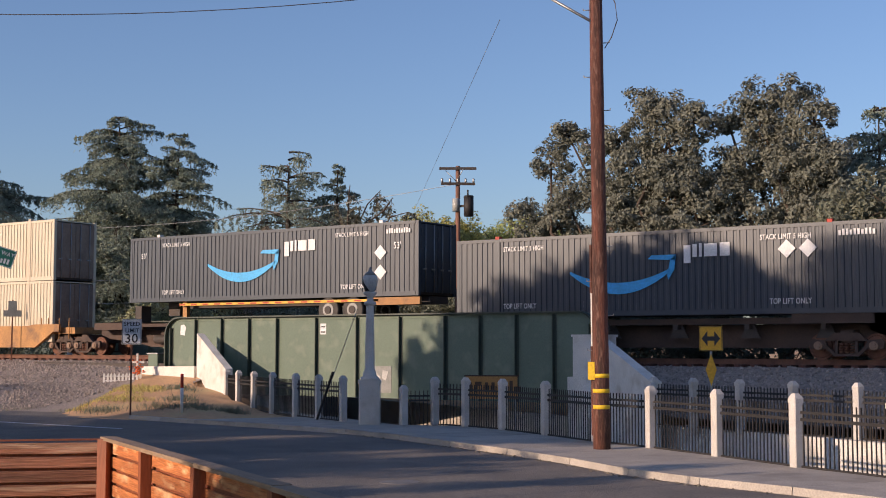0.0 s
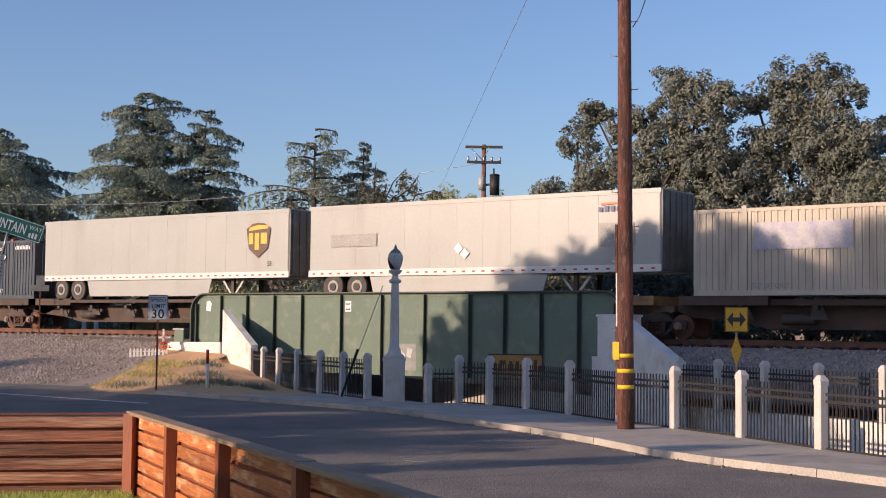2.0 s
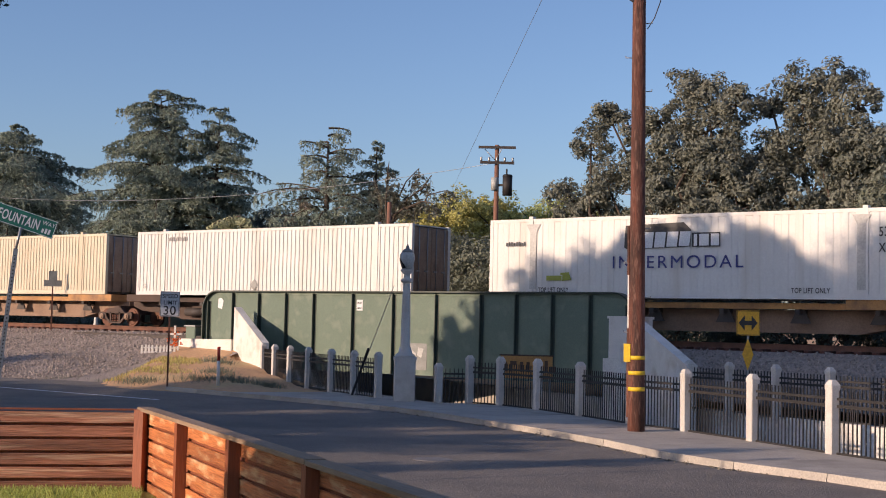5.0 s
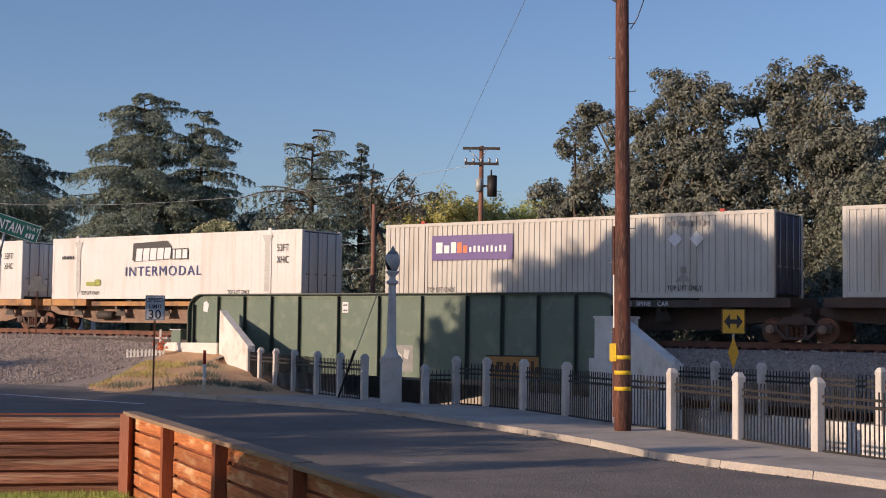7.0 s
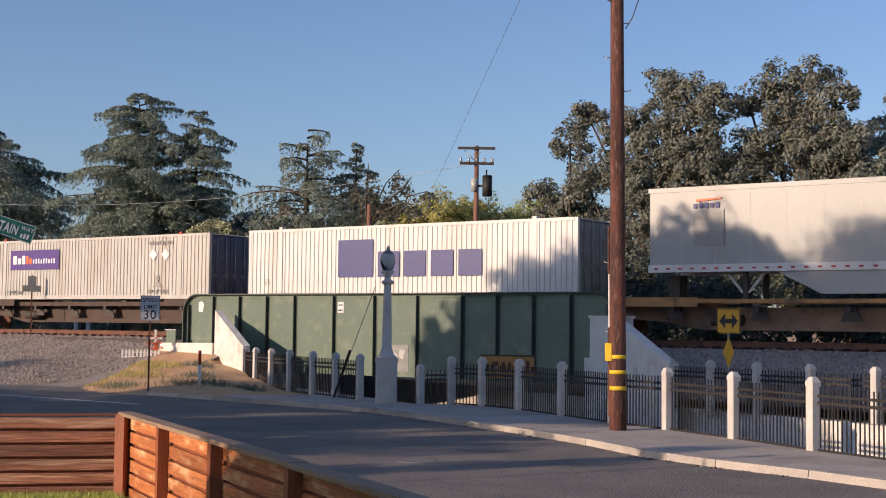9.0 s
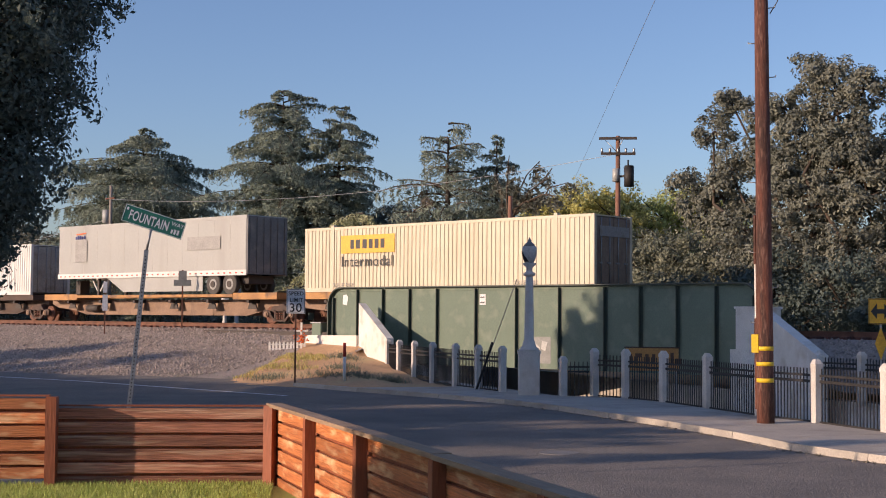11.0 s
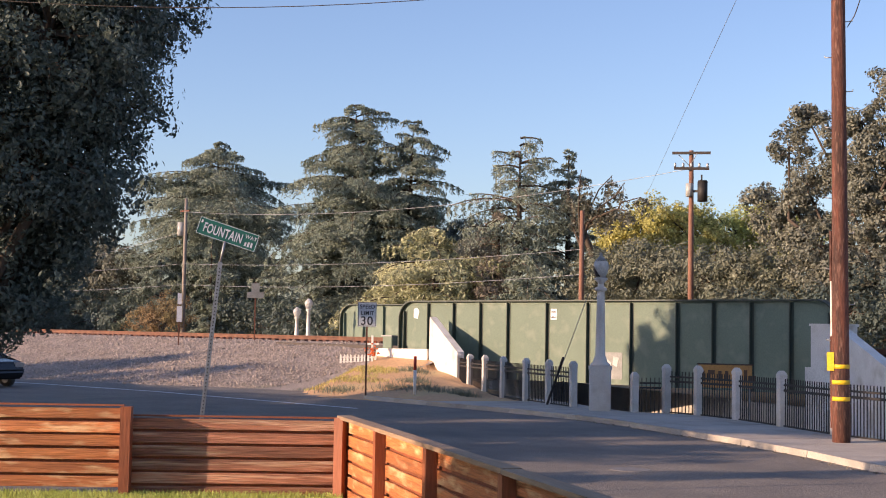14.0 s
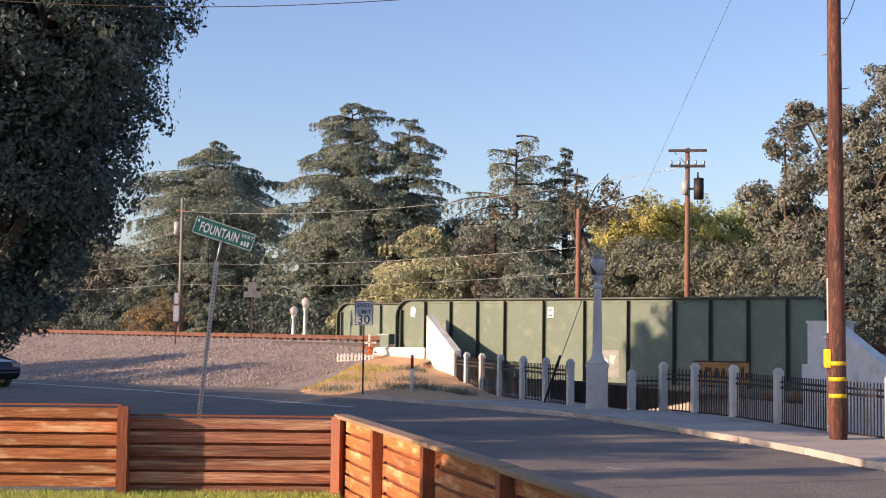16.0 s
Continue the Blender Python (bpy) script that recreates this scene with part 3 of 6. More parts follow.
# control box beside the track
cab = thing("relay_box", "small grey-green steel relay box beside the track", "relay box", pose(-43.4, 40.75, 1.2))
bm = B()
box(bm, -0.3, 0.3, -0.2, 0.2, -0.6, 0.75, 0.03)
part("body", bm, "girder_green", cab)
bm = B()
box(bm, -0.34, 0.34, -0.24, 0.24, 0.75, 0.8)
part("lid", bm, "galvanised", cab)


# ---- concrete posts and iron railings ----
def post_mesh(h):
    bm = B()
    box(bm, -0.1, 0.1, -0.1, 0.1, -0.1, h - 0.18, 0.015)
    box(bm, -0.11, 0.11, -0.11, 0.11, h - 0.18, h - 0.1, 0.015)
    lo = [bm.verts.new((x * 0.106, y * 0.106, h - 0.1)) for x, y in ((-1, -1), (1, -1), (1, 1), (-1, 1))]
    hi = [bm.verts.new((x * 0.05, y * 0.05, h)) for x, y in ((-1, -1), (1, -1), (1, 1), (-1, 1))]
    for i in range(4):
        bm.faces.new((lo[i], lo[(i + 1) % 4], hi[(i + 1) % 4], hi[i]))
    bm.faces.new(hi)
    return mesh_of("fence_post", bm, "grey_paint")


POST = post_mesh(1.4)
bm = B()
box(bm, -0.011, 0.011, -0.011, 0.011, -0.05, 1.2)
PICKET = mesh_of("picket", bm, "iron")


def railing(a, b, group, z=0.0, near=True):
    """One bay of iron railing between two posts."""
    d = b - a
    L = d.length - 0.3
    mid = (a + b) / 2
    ang = math.degrees(math.atan2(d.y, d.x))
    t = thing("railing_panel", "black iron railing with two upper rails between concrete posts", "railing", pose(mid.x, mid.y, z, 0, 0, ang), group)
    for zz, h in ((0.0, 0.04), (0.88, 0.06), (1.02, 0.05)):
        bm = B()
        box(bm, -L / 2, L / 2, -0.022, 0.022, zz, zz + h)
        part("rail", bm, "iron", t)
    n = int(L / 0.115)
    for i in range(n):
        x = -L / 2 + (i + 0.5) * L / n
        part("picket", PICKET, "iron", t, at=pose(x, 0, 0))
    return t


def fence_row(pts, group, z=0.0):
    for x, y in pts:
        d = TRENCH_DIR
        ob = part("fence_post", POST, "grey_paint", at=pose(x, y, z, 0, 0, math.degrees(math.atan2(d.y, d.x)) + random.uniform(-2, 2)))
        tagged(ob, "pale painted concrete fence post with a pointed cap", "fence post", group)
    for (x0, y0), (x1, y1) in zip(pts, pts[1:]):
        railing(Vector((x0, y0, 0)), Vector((x1, y1, 0)), group + " railings", z)


fence_row([(-36.55, 38.0), (-34.9, 36.9), (-33.2, 35.9), (-31.5, 35.0), (-29.4, 33.8), (-27.7, 32.95), (-26.1, 32.2)], "posts along the underpass")
fence_row([(-22.85, 32.46), (-21.65, 32.3), (-19.95, 31.6), (-17.85, 30.35), (-15.55, 28.85), (-13.68, 27.95), (-11.49, 26.62), (-9.24, 25.14), (-7.0, 23.85), (-4.8, 22.6)], "posts along the pavement")
fence_row([(-17.6, 36.2), (-16.08, 35.61), (-14.41, 34.93), (-12.63, 34.19), (-10.7, 33.47), (-8.6, 32.6), (-6.4, 31.7)], "posts on the far wall")
ob = part("fence_post", post_mesh(1.16), "grey_paint", at=pose(-23.5, 31.8, 0, 0, 0, -28))
tagged(ob, "short pale concrete fence post beside the lamp base", "fence post", "posts along the pavement")
railing(Vector((-23.5, 31.8, 0)), Vector((-22.85, 32.46, 0)), "posts along the pavement railings", -0.2)

# orange board on the railings
board = thing("notice_board", "orange board with unreadable dark lettering on the railing", "sign", pose(-22.25, 34.6, 0, 0, 0, 28))
bm = B()
box(bm, -0.79, 0.79, -0.02, 0.02, 0.7, 1.38)
part("panel", bm, "board_orange", board)
flat("lettering", [rect(-0.75, -0.6, 0.8, 1.1), rect(-0.5, -0.3, 1.0, 1.12), rect(-0.5, -0.42, 0.8, 1.0), rect(-0.2, -0.1, 0.8, 1.1), rect(0.0, 0.1, 0.8, 1.1), rect(0.55, 0.65, 0.8, 1.15), rect(0.7, 0.9, 0.8, 0.98)], "logo_brown", board, pose(0, -0.022, 0.1))
bm = B()
box(bm, -0.83, 0.83, -0.03, 0.025, 1.38, 1.42)
part("top_edge", bm, "brown_steel", board)
for x in (-0.7, 0.7):
    bm = B()
    box(bm, x - 0.03, x + 0.03, 0.02, 0.06, -3.4, 1.2)
    part("leg", bm, "galvanised", board)

# ---- street lamp ----
lamp = thing("street_lamp", "grey painted concrete street lamp with an acorn globe", "street lamp", pose(-24.62, 31.62, 0, 0, 0, 38))
bm = B()
box(bm, -0.32, 0.32, -0.32, 0.32, -0.05, 1.2, 0.03)
box(bm, -0.345, 0.345, -0.345, 0.345, 1.2, 1.3, 0.03)
part("pedestal", bm, "grey_paint", lamp)
bm = B()
lathe(bm, [(0.3, 1.3), (0.29, 1.36), (0.21, 1.42), (0.18, 1.55), (0.145, 1.62), (0.135, 2.4), (0.11, 3.45), (0.105, 3.5)], 12)
part("shaft", bm, "grey_paint", lamp)
bm = B()
lathe(bm, [(0.12, 3.5), (0.18, 3.53), (0.18, 3.6), (0.1, 3.64), (0.09, 3.75), (0.2, 3.86), (0.19, 3.9)], 14)
part("collar", bm, "grey_paint", lamp)
bm = B()
lathe(bm, [(0.13, 3.9), (0.19, 4.05), (0.23, 4.22), (0.21, 4.36), (0.12, 4.46), (0.05, 4.5)], 16)
part("globe", bm, "globe_white", lamp, "frosted glass acorn globe")
bm = B()
lathe(bm, [(0.175, 4.4), (0.15, 4.45), (0.1, 4.5), (0.05, 4.53), (0.055, 4.57), (0.03, 4.61), (0.012, 4.66)], 12)
part("finial", bm, "old_grey", lamp, "tarnished metal cap and finial")
bm = B()
pane = []
for z, r in ((3.93, 0.155), (4.02, 0.19), (4.1, 0.213), (4.18, 0.229), (4.24, 0.235)):
    lim = 262 - (z - 3.93) * 190
    pane.append([bm.verts.new((r * math.cos(math.radians(q)), r * math.sin(math.radians(q)), z)) for q in np.linspace(165, lim, 7)])
for a, b in zip(pane, pane[1:]):
    for k in range(6):
        bm.faces.new((a[k], a[k + 1], b[k + 1], b[k])).smooth = True
part("broken_pane", bm, "sign_black", lamp, "dark broken part of the globe")
bm = B()
box(bm, -0.1, 0.1, -0.1, 0.1, 3.9, 4.12, 0.02)
part("fitting", bm, "sign_black", lamp)


def far_lamp(x, y, z0, z1):
    t = thing("street_lamp", "small white street lamp beyond the railway", "street lamp", pose(x, y, z0), "lamps beyond the track")
    h = z1 - z0
    bm = B()
    lathe(bm, [(0.3, -1.5), (0.22, 0.2), (0.13, 0.5), (0.1, h - 0.75), (0.16, h - 0.68), (0.16, h - 0.62)], 10)
    part("shaft", bm, "white_paint", t)
    bm = B()
    lathe(bm, [(0.14, h - 0.62), (0.24, h - 0.3), (0.2, h - 0.14), (0.05, h)], 12)
    part("globe", bm, "globe_white", t)


far_lamp(-60.2, 50.0, 1.4, 3.95)
far_lamp(-63.7, 52.0, 1.4, 3.5)

def path_tube(bm, pts, r, seg=5):
    """One connected round strand through the points."""
    rings = []
    for i, p in enumerate(pts):
        d = (pts[min(i + 1, len(pts) - 1)] - pts[max(i - 1, 0)]).normalized()
        q = d.to_track_quat("Z", "Y").to_matrix()
        rings.append([bm.verts.new(p + q @ Vector((r * math.cos(2 * math.pi * k / seg), r * math.sin(2 * math.pi * k / seg), 0))) for k in range(seg)])
    for a, b in zip(rings, rings[1:]):
        for k in range(seg):
            bm.faces.new((a[k], a[(k + 1) % seg], b[(k + 1) % seg], b[k])).smooth = True


# ---- utility poles ----
pole = thing("utility_pole", "weathered reddish brown wooden utility pole at the kerb", "utility pole", pose(-14.42, 27.0, 0, 0.3, -0.25, 0))
bm = B()
lathe(bm, [(0.195, -0.2), (0.185, 1), (0.17, 4), (0.155, 8), (0.14, 12)], 14)
part("shaft", bm, "pole_wood", pole)
for z in (1.64, 1.3, 0.94):
    bm = B()
    tube(bm, (0, 0, z - 0.045), (0, 0, z + 0.045), 0.19, seg=14)
    part("band", bm, "band_yellow", pole, "yellow reflective band")
bm = B()
box(bm, -0.27, -0.12, -0.16, -0.08, 1.55, 1.95)
part("tag", bm, "band_yellow", pole, "yellow plastic marker plate", pose(0, 0, 0, 0, 0, 20))
for i in range(12):
    bm = B()
    z = 2.2 + i * 0.78
    a = math.radians(28 if i % 2 else 200)
    tube(bm, (0.15 * math.cos(a), 0.15 * math.sin(a), z), (0.3 * math.cos(a), 0.3 * math.sin(a), z + 0.01), 0.012, seg=6)
    tube(bm, (0.29 * math.cos(a), 0.29 * math.sin(a), z), (0.3 * math.cos(a), 0.3 * math.sin(a), z + 0.05), 0.012, seg=6)
    part("climbing_step", bm, "galvanised", pole)
bm = B()
box(bm, -0.215, -0.165, -0.08, -0.02, 0.3, 2.3)
part("conduit", bm, "pole_wood", pole)
bm = B()
box(bm, -0.215, -0.165, -0.08, -0.02, 3.5, 4.6)
part("conduit", bm, "pole_wood", pole)
bm = B()
box(bm, -0.2, -0.17, -0.075, -0.03, 2.3, 3.5)
part("conduit_guard", bm, "white_paint", pole, "pale plastic guard strip")
bm = B()
tube(bm, (0.1, 0, 9.6), (-0.9, -0.55, 10.3), 0.035, seg=6)
part("bracket", bm, "galvanised", pole)


bm = B()
path_tube(bm, [Vector(p) for p in ((0.16, 0.1, 9.1), (0.3, 0.17, 9.35), (0.42, 0.24, 9.75), (0.38, 0.22, 10.15), (0.2, 0.12, 10.6), (0.0, 0.0, 11.0))], 0.012)
part("drop_wire", bm, "dark_steel", pole)


def crossarm_pole(name_label, x, y, z_top, z_foot, wood="pole_red"):
    t = thing("utility_pole", name_label, "utility pole", pose(x, y, z_foot))
    h = z_top - z_foot
    bm = B()
    lathe(bm, [(0.15, -0.5), (0.13, h * 0.5), (0.1, h)], 10)
    part("shaft", bm, wood, t)
    return t, h


t, h = crossarm_pole("wooden utility pole with two crossarms and a transformer", -35.3, 52.0, 10.75, 0.0)
for z, L in ((10.62, 1.75), (9.9, 1.6)):
    bm = B()
    box(bm, -L / 2, L / 2, -0.17, -0.07, z - 0.06, z + 0.06)
    part("crossarm", bm, "dark_steel", t, at=pose(0, 0, 0, 0, 0, 40 if z < 10 else 35))
for k in range(5):
    bm = B()
    lathe(bm, [(0.03, 0), (0.07, 0.05), (0.04, 0.09), (0.065, 0.14), (0.03, 0.2)], 8)
    part("insulator", bm, "galvanised", t, at=pose(*(pose(0, 0, 0, 0, 0, 40) @ Vector((-0.75 + 0.37 * k, -0.12, 9.96))), 0, 0, 0))
bm = B()
tube(bm, (0.55, 0.1, 8.35), (0.55, 0.1, 9.25), 0.23, seg=14)
tube(bm, (0.55, 0.1, 9.25), (0.55, 0.1, 9.33), 0.25, 0.2, seg=14)
tube(bm, (0.5, 0.1, 9.33), (0.5, 0.1, 9.6), 0.04, seg=8)
box(bm, 0.1, 0.4, 0.0, 0.1, 8.8, 8.9)
part("transformer", bm, "iron", t, "dark grey transformer can")
bm = B()
tube(bm, (-0.02, -0.12, 8.6), (-0.02, -0.12, 9.2), 0.17, seg=12)
part("fuse_box", bm, "metal_white", t)
for s in (-1, 1):
    bm = B()
    tube(bm, (0, -0.1, 10.0), (0.5 * s, -0.3, 10.55), 0.02, seg=6)
    part("brace", bm, "galvanised", t)
crossarm_pole("short reddish wooden pole stub behind the bridge", -40.1, 50.0, 8.05, 0.0)
t, h = crossarm_pole("slender grey wooden utility pole beyond the railway", -75.7, 52.0, 10.8, 1.0, "pole_grey")
bm = B()
tube(bm, (-0.35, -0.1, 7.3), (-0.35, -0.1, 8.2), 0.25, seg=12)
part("transformer", bm, "metal_white", t, "pale grey transformer can")
bm = B()
box(bm, -0.5, 0.5, -0.1, 0.0, 8.9, 9.0)
part("crossarm", bm, "pole_wood", t)


def cable(name, a, b, sag, r, mat="dark_steel", label="thin black overhead cable", n=16):
    bm = B()
    a, b = Vector(a), Vector(b)
    path_tube(bm, [a.lerp(b, i / n) - Vector((0, 0, sag * 4 * (i / n) * (1 - i / n))) for i in range(n + 1)], r)
    return tagged(part(name, bm, mat), label, "cable")


cable("overhead_cable", (-75.7, 51.9, 9.9), (-35.2, 51.9, 9.9), 0.9, 0.013, "galvanised", "thin grey overhead cable")
cable("overhead_cable", (-75.7, 51.9, 6.4), (-40.1, 49.9, 6.2), 0.35, 0.013, "galvanised", "thin grey overhead cable")
cable("overhead_cable", (-75.7, 51.9, 5.0), (-40.1, 49.9, 5.0), 0.35, 0.013, "galvanised", "thin grey overhead cable")
cable("overhead_cable", (-75.7, 51.9, 6.4), (-130, 53, 6.8), 0.5, 0.013, "galvanised", "thin grey overhead cable")
cable("overhead_cable", (-75.7, 51.9, 5.0), (-130, 53, 5.4), 0.5, 0.013, "galvanised", "thin grey overhead cable")
cable("overhead_cable", (-75.7, 51.9, 8.6), (-105, 45, 5.9), 1.0, 0.013, "galvanised", "thin grey overhead cable")
cable("service_cable", (-47.44, 64.41, 9.34), (-18.19, 28.72, 10.65), 0.0, 0.007, "galvanised")
cable("street_cable", (-23.5, 11.2, 8.25), (-12.0, 20.3, 8.85), 0.48, 0.008)
cable("guy_cable", (-27.45, 32.6, 0.0), (-24.6, 31.0, 3.4), 0.0, 0.012, "galvanised", "thin steel guy wire beside the lamp")
bm = B()
tube(bm, (0, 0, -0.05), (1.35, -0.85, 1.5), 0.04, seg=8)
tagged(part("guy_guard", bm, "iron", at=pose(-27.45, 32.55, 0)), "black tube guard on a guy wire", "guy wire guard")

# ---- signs ----
def sign_face_pose(x, y, z):
    """Upright face at a place, turned square to the eye's side of the street."""
    return pose(x, y, z, 0, 0, math.degrees(math.atan2(y, x)) - 90)


speed = thing("speed_limit_sign", "white speed limit sign on a thin steel post", "road sign", sign_face_pose(-34.2, 31.0, -0.05))
bm = B()
box(bm, -0.03, 0.03, 0.01, 0.05, -0.1, 3.15)
part("post", bm, "rust", speed)
bm = B()
box(bm, -0.32, 0.32, -0.006, 0.006, 2.4, 3.24)
part("plate", bm, "sign_white", speed)
flat("border", [rect(-0.305, 0.305, 2.415, 2.43), rect(-0.305, 0.305, 3.21, 3.225), rect(-0.305, -0.29, 2.43, 3.21), rect(0.29, 0.305, 2.43, 3.21)], "sign_black", speed, pose(0, -0.007, 0), 0.003)
for text, x, z, s, k in (("SPEED", -0.255, 3.02, 0.19, 0.95), ("LIMIT", -0.215, 2.8, 0.19, 0.95), ("30", -0.23, 2.46, 0.42, 1.0)):
    words("lettering", text, s, "sign_black", speed, pose(x, -0.009, z, 90, 0, 0), "black lettering", k, 0.006)

street = thing("street_name_sign", "green street name sign on a leaning perforated steel post", "road sign", pose(-15.6, 10.95, -0.1) @ pose(0, 0, 0, 0, 0, 54.7) @ pose(0, 0, 0, 0, 5.2, 0))
bm = B()
box(bm, -0.03, 0.03, -0.03, 0.03, -0.2, 3.3)
part("post", bm, "galvanised", street)
bm = B()
for k in range(63):
    box(bm, -0.008, 0.008, -0.034, -0.03, 0.1 + k * 0.05, 0.118 + k * 0.05)
tagged(part("holes", bm, "sign_black", street), kind="stuff")
bm = B()
tube(bm, (0, 0, 3.3), (0.03, 0, 3.6), 0.018, seg=8)
part("bracket", bm, "galvanised", street)
blade = pose(0.03, 0, 3.58, 0, 12.0, 0)
bm = B()
box(bm, -0.43, 0.43, -0.006, 0.006, 0.0, 0.25)
part("plate", bm, "sign_green", street, at=blade)
flat("border", [rect(-0.425, 0.425, 0.005, 0.012), rect(-0.425, 0.425, 0.238, 0.245), rect(-0.425, -0.418, 0.012, 0.238), rect(0.418, 0.425, 0.012, 0.238)], "sign_white", street, blade @ pose(0, -0.007, 0), 0.003)
words("lettering", "FOUNTAIN", 0.185, "sign_white", street, blade @ pose(-0.35, -0.009, 0.058, 90, 0, 0), "white lettering", 0.57, 0.007)
words("lettering", "WAY", 0.08, "sign_white", street, blade @ pose(0.24, -0.009, 0.15, 90, 0, 0), "white lettering", 0.9, 0.001)
flat("number_bar", bars(0.26, 0.04, 0.13, 0.07, 3), "sign_white", street, blade @ pose(0, -0.007, 0), 0.003)
flat("letter_bar", [rect(-0.4, -0.375, 0.17, 0.21)], "sign_white", street, blade @ pose(0, -0.007, 0), 0.003)

arrow = thing("double_arrow_sign", "yellow double arrow sign above a yellow diamond marker", "road sign", sign_face_pose(-15.0, 34.4, 0))
bm = B()
box(bm, -0.03, 0.03, 0.01, 0.06, -0.1, 2.8)
part("post", bm, "galvanised", arrow)
bm = B()
box(bm, -0.31, 0.31, -0.006, 0.006, 2.17, 2.85)
part("plate", bm, "sign_yellow", arrow)
flat("border", [rect(-0.3, 0.3, 2.18, 2.195), rect(-0.3, 0.3, 2.825, 2.84), rect(-0.3, -0.285, 2.195, 2.825), rect(0.285, 0.3, 2.195, 2.825)], "sign_black", arrow, pose(0, -0.007, 0), 0.003)
flat("arrow", [[(-0.25, 2.51), (-0.09, 2.3), (-0.09, 2.45), (0.09, 2.45), (0.09, 2.3), (0.25, 2.51), (0.09, 2.72), (0.09, 2.57), (-0.09, 2.57), (-0.09, 2.72)]], "sign_black", arrow, pose(0, -0.007, 0), 0.003)
flat("diamond", [[(0, 1.22), (0.15, 1.66), (0, 2.1), (-0.15, 1.66)]], "sign_yellow", arrow, pose(0.0, -0.0, 0), 0.012)

def small_sign(x, y, z, h, parts_, label):
    t = thing("trackside_sign", label, "sign", sign_face_pose(x, y, z))
    bm = B()
    box(bm, -0.035, 0.035, 0, 0.05, -0.3, h)
    part("post", bm, "rust", t)
    for x0, x1, z0, z1, mat in parts_:
        bm = B()
        box(bm, x0, x1, -0.012, 0.0, z0, z1)
        part("plate", bm, mat, t)


small_sign(-57.4, 39.2, 0.75, 3.2, ((-0.1, 0.1, 2.6, 3.15, "sign_white"), (-0.13, 0.13, 1.7, 2.5, "sign_white")), "narrow white trackside marker on a rusty post")
small_sign(-53.9, 41.3, 1.5, 3.0, ((-0.2, 0.2, 2.5, 2.95, "old_grey"), (-0.42, 0.42, 2.2, 2.5, "old_grey")), "grey trackside sign seen from the back")
marker = thing("marker_post", "short white plastic post with a red top", "marker post", pose(-33.6, 32.75, 0.02))
for z0, z1, mat in ((-0.1, 0.85, "white_paint"), (0.85, 1.33, "red_paint")):
    bm = B()
    tube(bm, (0, 0, z0), (0, 0, z1), 0.055, seg=10)
    part("tube", bm, mat, marker)

# little picket fence with a cross beside the bridge's end
shrine = thing("small_picket_fence", "little white picket fence on the earth slope", "picket fence", pose(-43.2, 38.75, mound_height(-43.2, 38.75) - 0.02, 0, 0, 38))
for z in (0.08, 0.27):
    bm = B()
    box(bm, -0.85, 0.75, -0.015, 0.015, z, z + 0.05)
    part("rail", bm, "white_paint", shrine)
for i in range(11):
    bm = B()
    extrude(bm, [(-0.045, 0), (0.045, 0), (0.045, 0.36), (0, 0.43), (-0.045, 0.36)], 0, 0.02, UPRIGHT)
    part("picket", bm, "white_paint", shrine, at=pose(-0.8 + i * 0.15, -0.018, 0, 0, random.uniform(-6, 6), 0))
cross = thing("memorial_cross", "small white cross with orange flowers", "cross", pose(-42.6, 38.95, mound_height(-42.6, 38.95), 0, 0, 38))
bm = B()
box(bm, -0.04, 0.04, -0.03, 0.03, -0.1, 1.1)
box(bm, -0.28, 0.28, -0.03, 0.03, 0.7, 0.78)
part("beam", bm, "white_paint", cross)
bm = B()
for i in range(40):
    v = Vector((random.gauss(0, 0.14), random.gauss(-0.08, 0.05), 0.45 + random.gauss(0, 0.14)))
    lathe(bm, [(0.02, v.z), (0.05, v.z + 0.03), (0.02, v.z + 0.06)], 5, v.x, v.y)
tagged(part("flowers", bm, "logo_orange", cross), kind="stuff")

# ---- parked car at the street's edge ----
car = thing("car", "dark sedan parked at the street edge", "car", pose(-48.9, 23.8, -0.13, 0, 0, 12))
side = [(-2.1, 0.35), (2.25, 0.3), (2.38, 0.6), (2.25, 0.95), (1.2, 1.12), (0.45, 1.6), (-1.6, 1.62), (-2.15, 1.15), (-2.2, 0.8)]
bm = B()
extrude(bm, side, -0.85, 0.85, UPRIGHT)
bmesh.ops.bevel(bm, geom=list(bm.edges), offset=0.07, segments=2, affect='EDGES')
part("body", bm, "car_paint", car)
for s in (-1, 1):
    flat("side_window", [[(-1.75, 1.15), (0.9, 1.13), (0.4, 1.5), (-1.5, 1.52)]], "car_glass", car, pose(0, -0.855 if s < 0 else 0.862, 0))
    for x in (-1.35, 1.45):
        w = thing("wheel", "", "")
        w.parent = car
        w.matrix_basis = pose(x, 0.8 * s, 0.33)
        bm = B()
        tube(bm, (0, -0.11, 0), (0, 0.11, 0), 0.33, seg=20)
        part("tyre", bm, "black_rubber", w)
        bm = B()
        tube(bm, (0, -0.12, 0), (0, 0.12, 0), 0.2, seg=14)
        part("rim", bm, "galvanised", w)
for s in (-1, 1):
    bm = B()
    box(bm, 2.2, 2.36, s * 0.62 - 0.18, s * 0.62 + 0.18, 0.75, 0.92, 0.03)
    part("headlight", bm, "lamp_glass", car)
bm = B()
box(bm, 0.6, 0.75, -1.05, -0.86, 1.14, 1.28, 0.03)
part("mirror", bm, "car_paint", car)

